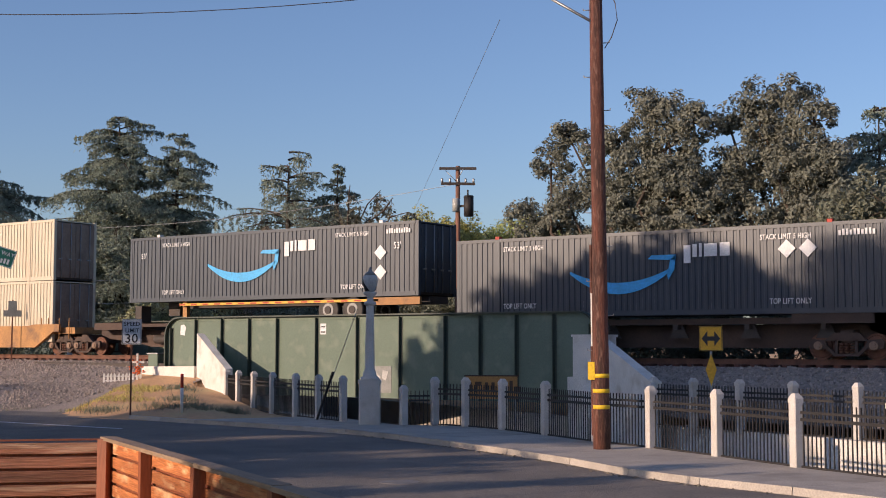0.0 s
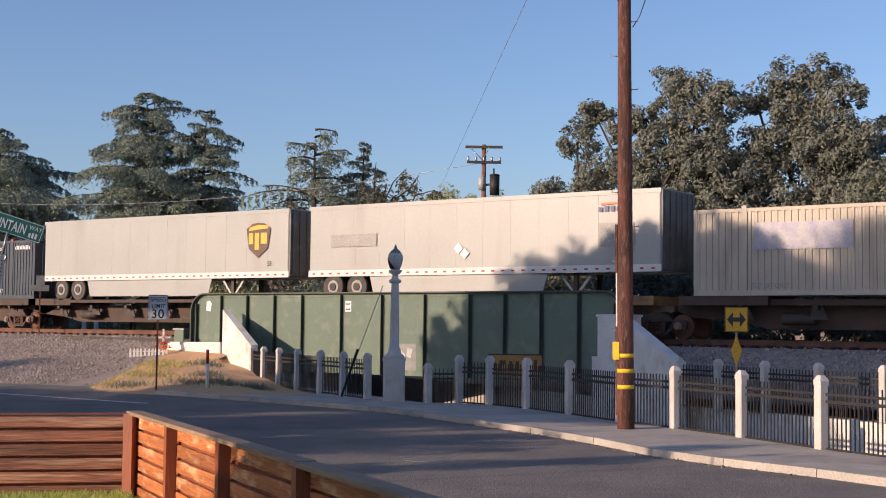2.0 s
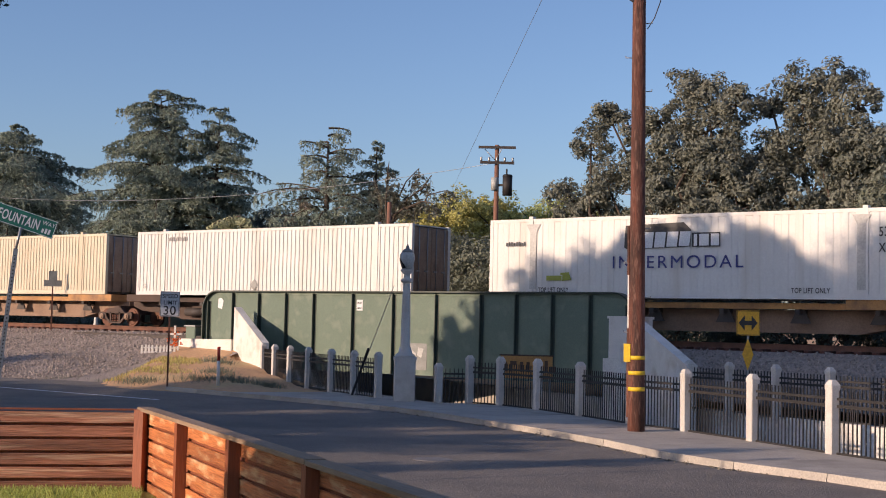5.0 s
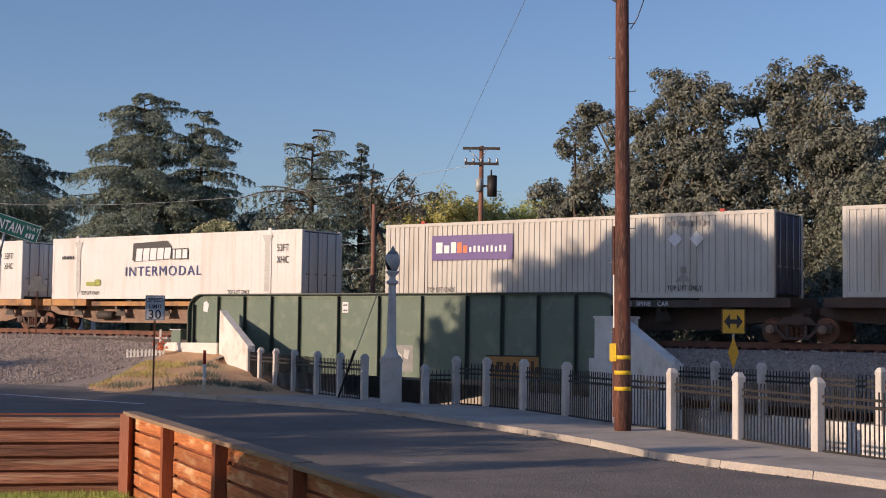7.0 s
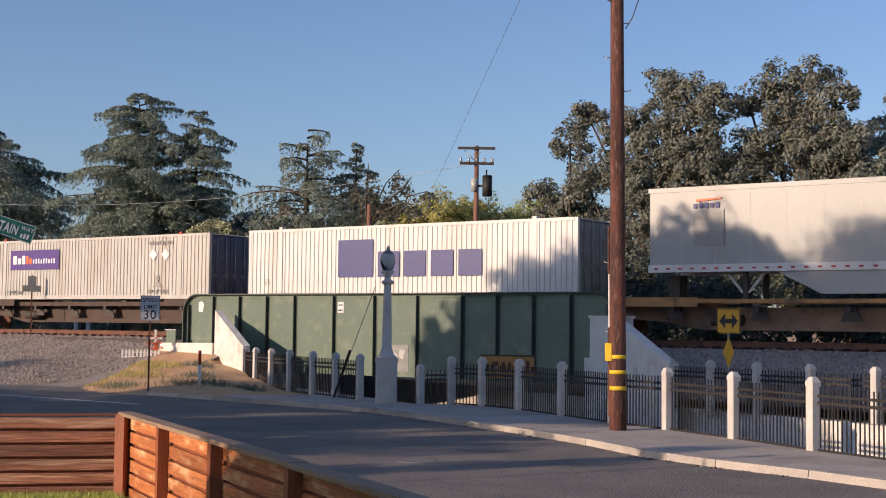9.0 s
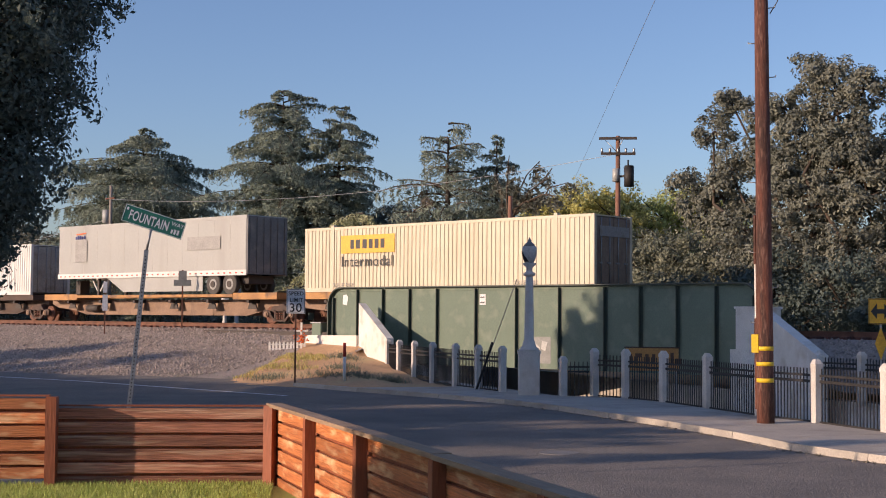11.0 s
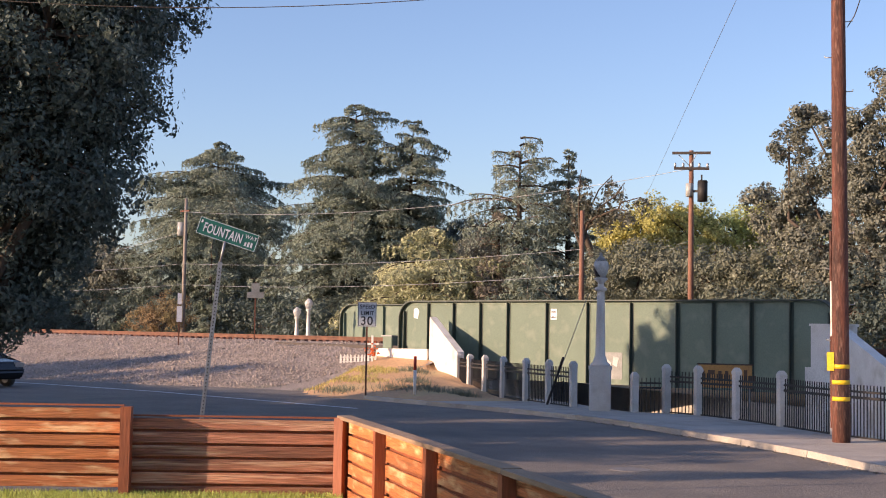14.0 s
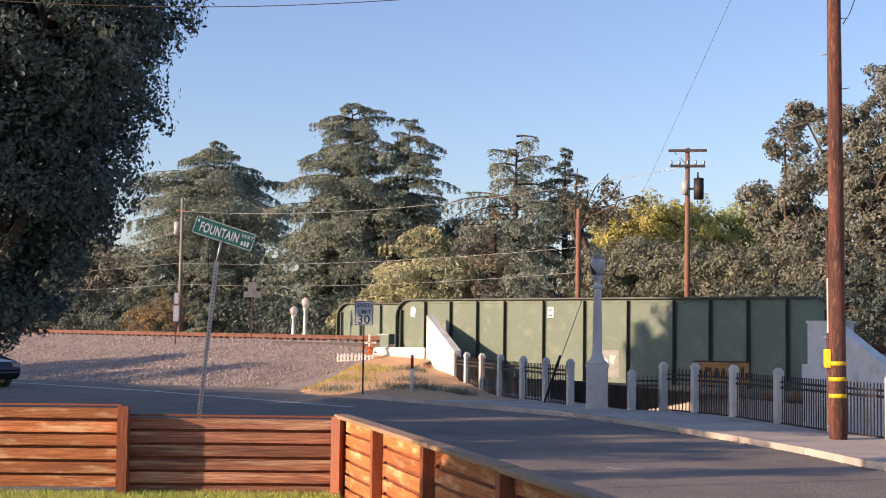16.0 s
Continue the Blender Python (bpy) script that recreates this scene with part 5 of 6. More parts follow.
# group of oaks
broadleaf(-26.5, 53.5, 0, [(-5.9, 0, 8.45, 0.86, 0.8), (-5.2, 0, 7.30, 1.23, 0.8), (-4.2, 0, 7.80, 1.1, 0.8), (-4.6, 0, 10.75, 0.95, 0.95), (-3.7, 0, 11.95, 0.95, 0.9), (-2.4, 0, 11.45, 0.86, 0.9), (-3.9, 0, 9.15, 1.03, 0.9), (-2.2, 0, 9.35, 1.12, 0.9), (-3, 0, 6.20, 1.99, 0.8), (-1.1, 0, 11.55, 0.95, 0.9),
                           (0.2, 0, 12.85, 1.03, 0.9), (0, 0, 10.15, 1.46, 0.9), (1.2, 0, 12.45, 1.03, 0.9), (2.5, 0, 11.95, 1.03, 0.9), (2, 0, 9.55, 1.55, 0.9), (0.6, 0, 7.60, 2.09, 0.85), (2.7, 0, 7.40, 1.99, 0.9), (-0.8, -0.5, 4.80, 2.56, 0.7), (2.2, -0.5, 4.60, 2.56, 0.7), (-0.9, 0, 8.6, 1.4, 0.9), (1.2, 0, 10.9, 1.4, 0.9), (1.6, 0, 8.6, 1.7, 0.9)],
          0.145, "oak_leaf", "large dark green oak with an open crown", 1.75, 0.46, "oak_tree", 0.36, k=80)
broadleaf(-20.6, 55, 0, [(-2.5, 0, 12.35, 0.86, 0.95), (-1, 0, 12.75, 0.95, 0.95), (0.4, 0, 12.85, 0.95, 1), (1.4, 0, 11.85, 1.03, 0.9), (2.1, 0, 9.95, 1.20, 0.9), (-1.7, 0, 10.35, 1.29, 0.9), (0.2, 0, 10.35, 1.38, 0.9), (-0.6, 0, 7.95, 1.81, 0.9), (2.4, 0, 7.80, 1.99, 0.9), (-1.6, 0, 5.60, 2.47, 0.8), (2, 0, 5.20, 2.56, 0.8), (1.0, 0, 9.4, 1.6, 0.9), (-2.6, 0, 9.0, 1.6, 0.9), (-0.8, 0, 11.6, 1.2, 0.9), (1.2, 0, 7.0, 1.9, 0.9)],
          0.145, "oak_leaf", "tall dark green oak with gaps of sky", 1.75, 0.46, "oak_tree", 0.36, k=80)
broadleaf(-15.0, 52, 0, [(-1.8, 0, 6.5, 2.4, 0.9), (1.0, 0, 7.2, 2.6, 0.9), (3.5, 0, 6.5, 2.6, 0.9), (0, 0, 4.0, 3.4, 0.8), (-3.5, 0, 4.0, 2.8, 0.8)], 0.15, "olive_leaf", "olive-green oak behind the railway", 1.7, 0.5, "oak_tree", 0.35)
broadleaf(-7.0, 54, 0, [(-1.8, 0, 8.5, 2.6, 0.9), (1.0, 0, 9.0, 2.6, 0.9), (0, 0, 5.0, 3.8, 0.8)], 0.16, "oak_leaf", "dark green oak behind the railway", 1.6, 0.5, "oak_tree", 0.35)
broadleaf(-27.0, 50.6, 0, [(-3.5, 0, 2.6, 2.3, 0.9), (0, 0, 3.0, 2.6, 0.9), (3.4, 0, 2.8, 2.5, 0.9)], 0.14, "dark_leaf", "dark evergreen shrub behind the railway", 1.0, 0.5, "shrub", 0.15, "shrub")
broadleaf(-18.0, 50.2, 0, [(-3.5, 0, 2.6, 2.4, 0.9), (0, 0, 2.8, 2.5, 0.9), (3.4, 0, 2.8, 2.5, 0.9)], 0.14, "dark_leaf", "dark evergreen shrub behind the railway", 1.0, 0.5, "shrub", 0.15, "shrub")
broadleaf(-77.5, 51.5, 0.6, [(-2.4, 0, 1.7, 1.4, 0.9), (-0.6, 0, 2.0, 1.6, 0.9), (1.2, 0, 2.6, 1.6, 0.9)], 0.11, "orange_leaf", "orange and green autumn shrub beside the rails", 1.2, 0.4, "shrub", 0.1, "shrub")
for i, (x, y, h) in enumerate(((-88, 56, 4.6), (-98, 57, 5.2), (-108, 56, 5.5), (-118, 60, 7.0), (-80, 60, 4.4), (-72, 58, 4.0), (-66, 56.5, 3.6), (-47, 60, 4.6), (-30, 62, 4.4), (-132, 64, 7.5), (-146, 66, 8))):
    broadleaf(x, y, 0, [(-3.4, 0, h * 0.55, h * 0.5, 0.9), (0, 0, h * 0.6, h * 0.55, 0.9), (3.4, 0, h * 0.5, h * 0.5, 0.9)], 0.22, "dark_leaf", "dark green shrub beyond the railway", 0.9, 0.6, "shrub", 0.12, "shrub", k=34)

broadleaf(-101.0, 60, 0, [(-4, 0, 6.5, 3.4, 0.9), (0, 0, 7.0, 3.4, 0.9), (4, 0, 6.2, 3.2, 0.9), (0, 0, 3.5, 4.0, 0.8)], 0.24, "oak_leaf", "grey-green leafy tree beyond the railway", k=40)
broadleaf(-112.0, 62, 0, [(-4, 0, 7.5, 3.4, 0.9), (0, 0, 8.4, 3.4, 0.9), (4, 0, 7.2, 3.2, 0.9), (0, 0, 3.5, 4.0, 0.8)], 0.24, "oak_leaf", "grey-green leafy tree beyond the railway", k=40)
cedar(-86.0, 57.0, 0, 7.0, [(0, 3.6), (0.6, 3.0), (1, 0.8)], "cedar_leaf", "low grey-green cedar beyond the rails", 0.3, 0.05, 1.0)

# trees on the near side of the street that shade the bridge and the street
broadleaf(-26.4, 12.4, -0.1, [(0, 0, 10.6, 3.0, 0.9), (1.9, 1.0, 8.2, 2.4, 0.9), (2.6, 1.6, 11.0, 2.4, 0.95), (-2.0, -1.2, 9.8, 2.8, 0.9), (0.9, 1.0, 5.8, 2.2, 0.85), (-0.8, 1.3, 3.9, 1.8, 1.0), (0.5, -2.2, 7.0, 2.6, 0.8), (-2.0, 0.5, 6.0, 2.4, 0.8),
                              (0.4, 0.3, 12.4, 2.4, 0.8), (-1.6, 1.8, 7.6, 2.2, 0.9), (0.2, 2.0, 8.4, 2.0, 0.9), (-2.4, 1.0, 3.6, 1.8, 1.0), (0.3, 2.0, 5.0, 1.6, 0.9), (1.1, 2.4, 7.2, 1.7, 0.9), (1.5, 2.7, 9.8, 1.9, 0.9), (1.3, 2.5, 12.2, 1.9, 0.9), (-0.8, 1.5, 2.9, 1.1, 0.9), (-1.5, -0.3, 13.0, 2.2, 0.8), (0.5, 1.4, 4.0, 1.5, 1.0), (1.0, 2.3, 5.6, 1.6, 1.0), (-0.1, 1.1, 3.1, 1.3, 0.9), (1.6, 2.6, 8.6, 1.5, 1.0), (1.8, 2.8, 11.0, 1.5, 1.0)], 0.1, "dark_leaf", "large dark evergreen street tree with hanging foliage", 3.3, 0.4, "street_tree", 0.4, hang=0.3, k=60)
# the trees below are unseen, added to throw shade into view
broadleaf(-39.0, 11.6, -0.1, [(0, 0, 11.0, 3.0, 0.9), (2.8, 0.4, 9.8, 2.6, 0.9), (-2.0, 0.2, 9.0, 2.4, 0.9), (1.2, 0, 12.4, 2.0, 0.8), (4.4, 0, 11.8, 2.0, 0.8), (0, 1.0, 7.4, 2.8, 0.8), (3.6, 0.5, 7.0, 2.4, 0.8), (6.0, 0.5, 10.2, 2.8, 0.9), (7.4, 0.3, 12.3, 1.9, 0.9), (4.4, 0, 12.9, 1.9, 0.8), (2.0, 0, 13.2, 1.7, 0.8), (8.6, 0.3, 10.8, 2.2, 0.9), (3.2, 0, 13.3, 1.5, 0.9), (5.6, 0, 13.6, 1.7, 0.9), (7.6, 0, 12.9, 1.2, 0.9), (-0.4, 0, 12.4, 1.4, 0.9),
                              (-1.8, 0, 8.6, 2.0, 0.8), (1.2, 0.4, 9.2, 2.2, 0.9), (3.0, 0, 9.0, 2.2, 0.9), (5.2, 0.3, 8.6, 2.2, 0.9), (7.4, 0.2, 8.8, 2.2, 0.9), (-5.2, 0, 6.6, 1.3, 0.8), (-2.8, 0, 6.4, 1.6, 0.8), (5.0, 0.2, 6.4, 2.1, 0.8), (7.6, 0.2, 6.6, 1.9, 0.8)], 0.3, "dark_leaf", "unseen dark evergreen tree with a rounded crown, placed to shade the bridge", 1.7, 0.65, "street_tree", 0.4, k=50)
broadleaf(-26.3, 3.7, -0.1, [(-1.3, 0.6, 4.9, 1.6, 0.8), (1.2, -0.5, 5.2, 1.6, 0.8), (0, 0, 5.8, 1.3, 0.8), (-2.0, 0.9, 4.6, 1.0, 0.8), (0.2, 0, 4.3, 1.5, 0.7)], 0.14, "dark_leaf", "unseen low dark green tree, placed to shade the street", 1.2, 0.4, "street_tree", 0.2)
broadleaf(-21.9, 1.6, -0.1, [(0, 0, 4.8, 0.95, 1.0), (0.1, 0, 5.8, 0.85, 1.0), (-0.1, 0, 6.6, 0.6, 1.0), (0.1, 0, 4.2, 0.8, 0.9)], 0.12, "dark_leaf", "unseen slim dark green tree, placed to shade the street", 1.6, 0.35, "street_tree", 0.15)
for x, y, h, r in ((-41.0, 2.0, 6.6, 3.4), (-39.0, -11.0, 8.0, 3.6), (-52.0, 5.0, 5.2, 3.2), (-62.0, 3.0, 5.4, 3.4), (-57.5, 4.0, 5.2, 3.2), (-47.0, 4.5, 5.0, 3.0), (-67.0, 3.5, 5.3, 3.2), (-71.0, 0.0, 9.6, 1.9), (-66.5, -4.0, 10.4, 1.3), (-70.0, 2.0, 5.6, 3.0), (-15.0, -11.5, 6.0, 2.4)):
    broadleaf(x, y, -0.1, [(-1.6, 0, h, r * 0.8, 0.9), (1.7, 0.4, h * 0.95, r * 0.8, 0.9), (0, -1, h * 1.15, r * 0.75, 0.8), (0.3, 0.8, h * 0.72, r * 0.8, 0.8)], 0.26, "dark_leaf", "unseen dark green tree, placed to cast shade", 1.5, 0.7, "street_tree", 0.3, k=34)

# dry leaf litter in the gutter
P = []
for (x0, y0), (x1, y1) in zip(KERB[8:15], KERB[9:16]):
    for i in range(36):
        f = random.random()
        P.append((x0 + (x1 - x0) * f - abs(random.gauss(0, 0.12)) * 0.45 - 0.03, y0 + (y1 - y0) * f - abs(random.gauss(0, 0.12)) * 0.9 - 0.04, -0.118))
P = np.array(P)
tagged(part("leaf_litter", leaves_mesh("leaf_litter", P, np.tile(np.array([0, 0, 1.0]), (len(P), 1)), 0.035, "brown_leaf"), "brown_leaf"), "dry brown leaves lying along the kerb", "leaves", kind="stuff")

# ---- train ----
NEAR_Y = 41.9
CL, CW, CH = 16.15, 2.59, 2.9
BASE = 3.35
TRAIN = []  # every car and load with its place at the start


def wave(x0, x1, z0, z1, pitch, depth, y, flip=1):
    """A corrugated steel sheet in the x, z plane."""
    bm = B()
    n = max(1, round((x1 - x0) / pitch))
    p = (x1 - x0) / n
    cut = []
    for i in range(n):
        a = x0 + i * p
        cut += [(a, 0), (a + p * 0.42, 0), (a + p * 0.5, depth), (a + p * 0.92, depth)]
    cut.append((x1, 0))
    lo = [bm.verts.new((x, y + flip * d, z0)) for x, d in cut]
    hi = [bm.verts.new((x, y + flip * d, z1)) for x, d in cut]
    for i in range(len(cut) - 1):
        bm.faces.new((lo[i], lo[i + 1], hi[i + 1], hi[i]))
    return bm


def container(x, z, mat, door_mat, label, pitch=0.232, depth=0.03, posts=True, name="shipping_container"):
    t = thing(name, label, "container", pose(x, NEAR_Y, z), "containers on the train")
    part("side_panel", wave(0.12, CL - 0.12, 0.16, CH - 0.1, pitch, depth, 0.012), mat, t)
    part("side_panel", wave(0.12, CL - 0.12, 0.16, CH - 0.1, pitch, -depth, CW - 0.012), mat, t)
    for x0 in (0.0, CL - 0.16):
        for y0 in (0.0, CW - 0.16):
            bm = B()
            box(bm, x0, x0 + 0.16, y0, y0 + 0.16, 0.0, CH, 0.015)
            part("corner_post", bm, mat, t)
    for y0 in (0.0, CW - 0.1):
        for z0, z1, nm in ((0.0, 0.18, "bottom_rail"), (CH - 0.12, CH, "top_rail")):
            bm = B()
            box(bm, 0.16, CL - 0.16, y0, y0 + 0.1, z0, z1)
            part(nm, bm, mat, t)
    if posts:
        for px in (1.83, CL - 1.83):
            bm = B()
            box(bm, px - 0.1, px + 0.1, -0.012, 0.1, 0.0, CH)
            part("lifting_post", bm, mat, t)
            bm = B()
            box(bm, px - 0.09, px + 0.09, -0.016, 0.2, CH - 0.02, CH + 0.09, 0.01)
            part("casting", bm, "sign_white" if z > 4 and mat == "container_navy" else "red_paint" if mat in ("container_navy", "container_grey") else mat, t)
    bm = B()
    box(bm, 0.05, CL - 0.05, 0.05, CW - 0.05, CH - 0.07, CH - 0.02)
    part("roof", bm, mat, t)
    bm = B()
    box(bm, 0.1, CL - 0.1, 0.08, CW - 0.08, 0.05, 0.16)
    part("floor", bm, "dark_steel", t)
    bm = B()
    box(bm, 0.02, 0.06, 0.14, CW - 0.14, 0.1, CH - 0.08)
    part("front_wall", bm, mat, t)
    for y0, y1 in ((0.16, CW / 2 - 0.01), (CW / 2 + 0.01, CW - 0.16)):
        bm = B()
        box(bm, CL - 0.07, CL - 0.02, y0, y1, 0.14, CH - 0.12)
        for k in range(5):
            box(bm, CL - 0.02, CL - 0.008, y0 + 0.03, y1 - 0.03, 0.3 + k * 0.5, 0.62 + k * 0.5)
        door = part("door", bm, door_mat, t)
        for k in (0.25, 0.75):
            bm = B()
            yy = y0 + (y1 - y0) * k
            tube(bm, (CL + 0.02, yy, 0.12), (CL + 0.02, yy, CH - 0.1), 0.022, seg=6)
            box(bm, CL - 0.01, CL + 0.05, yy - 0.16, yy + 0.04, 1.0, 1.06)
            part("locking_bar", bm, "galvanised", door)
    TRAIN.append((t, x, NEAR_Y, z))
    return t


def bogie(parent, x):
    """A two-axle truck: cast side frames with window openings, bolster, springs, wheels, brake beam."""
    bm = B()
    box(bm, x - 0.22, x + 0.22, 0.3, 2.3, 0.55, 0.95, 0.04)
    for y in (0.26, 2.19):
        for ring in ([(-1.2, 0.58), (-1.16, 0.34), (-0.66, 0.34), (-0.62, 0.5), (-0.68, 0.62), (-1.1, 0.66)],
                     [(0.62, 0.5), (0.66, 0.34), (1.16, 0.34), (1.2, 0.58), (1.1, 0.66), (0.68, 0.62)],
                     [(-0.7, 0.6), (0.7, 0.6), (0.4, 0.86), (-0.4, 0.86)],
                     [(-0.66, 0.36), (-0.4, 0.12), (0.4, 0.12), (0.66, 0.36), (0.62, 0.46), (0.34, 0.2), (-0.34, 0.2), (-0.62, 0.46)],
                     [(-0.36, 0.18), (-0.27, 0.18), (-0.27, 0.66), (-0.36, 0.66)], [(0.27, 0.18), (0.36, 0.18), (0.36, 0.66), (0.27, 0.66)]):
            extrude(bm, ring, 0, 0.14, pose(x, y + 0.07, 0, 90, 0, 0))
    b = part("bogie", bm, "brown_steel", parent, "rusty cast steel truck frame")
    for dx in (-0.88, 0.88):
        for y in (0.53, 2.03):
            bm = B()
            tube(bm, (x + dx, y - 0.03, 0.42), (x + dx, y + 0.1, 0.42), 0.42, seg=22)
            tube(bm, (x + dx, y - 0.045, 0.42), (x + dx, y - 0.03, 0.42), 0.34, 0.36, seg=22)
            tube(bm, (x + dx, y - 0.09, 0.42), (x + dx, y - 0.045, 0.42), 0.15, seg=12)
            part("wheel", bm, "rust", b)
        bm = B()
        tube(bm, (x + dx, 0.1, 0.45), (x + dx, 0.3, 0.45), 0.14, seg=12)
        tube(bm, (x + dx, 0.06, 0.45), (x + dx, 0.1, 0.45), 0.09, seg=12)
        part("axle_box", bm, "spine_tan", b)
    for dx in (-0.18, 0.0, 0.18):
        bm = B()
        for k in range(4):
            tube(bm, (x + dx, 0.26, 0.22 + k * 0.085), (x + dx, 0.26, 0.27 + k * 0.085), 0.075, seg=8)
        part("spring", bm, "rust", b)


def spine_car(x, length, sill_mat, label, lettered="", trailer=False, end=False):
    """One unit of an articulated spine car; x: its left end, origin on the rail."""
    t = thing("spine_car", label, "railway wagon", pose(x, NEAR_Y, RAIL_Z), "wagons of the train")
    ring = [(0.0, 0.95), (0.6, 0.75), (2.2, 0.62), (3.4, 0.38), (length - 3.4, 0.38), (length - 2.2, 0.62), (length - 0.6, 0.75), (length, 0.95), (length, 1.15), (0, 1.15)]
    bm = B()
    extrude(bm, ring, 0, 0.9, pose(0, 1.75, 0, 90, 0, 0))
    part("spine", bm, "spine_tan" if sill_mat == "yellow_steel" else "brown_steel", t)
    for x0, x1 in ((0.4, 3.6), (length - 3.6, length - 0.4)):
        bm = B()
        box(bm, x0, x1, 0.06, 2.5, 1.16, 1.48)
        part("platform", bm, sill_mat, t)
    bm = B()
    if trailer:
        box(bm, 3.6, length - 3.6, 0.04, 0.5, 1.28, 1.42)
        box(bm, 3.6, length - 3.6, 2.1, 2.55, 1.28, 1.42)
    else:
        box(bm, 3.6, length - 3.6, 0.3, 0.5, 1.16, 1.36)
    part("side_sill", bm, sill_mat, t)
    for k in range(6):
        bm = B()
        xx = 2.6 + k * (length - 5.2) / 5
        extrude(bm, [(-0.12, 1.16), (-0.35, 0.7), (0.35, 0.7), (0.12, 1.16)], 0, 0.06, pose(xx, 0.5, 0, 90, 0, 0))
        box(bm, xx - 0.08, xx + 0.08, 0.15, 0.9, 1.0, 1.16)
        part("bracket", bm, "dark_steel", t)
    bm = B()
    tube(bm, (3.9, 0.62, 0.72), (5.0, 0.62, 0.72), 0.19, seg=12)
    part("air_tank", bm, "dark_steel", t)
    bogie(t, -0.55)
    if end:
        bogie(t, length - 1.4)
        bm = B()
        box(bm, length, length + 0.9, 1.15, 1.45, 0.7, 1.0)
        part("coupler", bm, "rust", t)
        bm = B()
        for y in (0.35, 0.75):
            tube(bm, (length + 0.08, y, 0.5), (length + 0.08, y, 1.7), 0.025, seg=6)
        for k in range(4):
            tube(bm, (length + 0.08, 0.35, 0.6 + k * 0.3), (length + 0.08, 0.75, 0.6 + k * 0.3), 0.02, seg=6)
        part("end_ladder", bm, "yellow_steel", t)
    if lettered:
        at = length * 0.58
        for word in lettered.split():
            words("lettering", word, 0.22, "sign_white", t, pose(at, 0.04, 1.2, 90, 0, 0), "white lettering", 0.95, 0.004)
            at += 0.14 * len(word) + 0.1
        bm = B()
        box(bm, length * 0.57, length * 0.57 + 4.6, 0.045, 0.3, 1.16, 1.4)
        part("name_board", bm, "dark_steel", t)
    if trailer:
        bm = B()
        box(bm, 2.1, 2.5, 1.0, 1.6, 1.4, 2.25)
        part("hitch", bm, "dark_steel", t)
    TRAIN.append((t, x, NEAR_Y, RAIL_Z))
    return t


def tyre_pair(parent, x, z, y0):
    bm = B()
    tube(bm, (x, y0, z), (x, y0 + 0.28, z), 0.5, seg=24)
    w = part("wheel", bm, "black_rubber", parent)
    bm = B()
    tube(bm, (x, y0 - 0.012, z), (x, y0 + 0.1, z), 0.27, seg=18)
    part("rim", bm, "patch_grey", w)
    bm = B()
    tube(bm, (x, y0 - 0.05, z), (x, y0 + 0.05, z), 0.16, seg=12)
    part("hub", bm, "dark_steel", w)


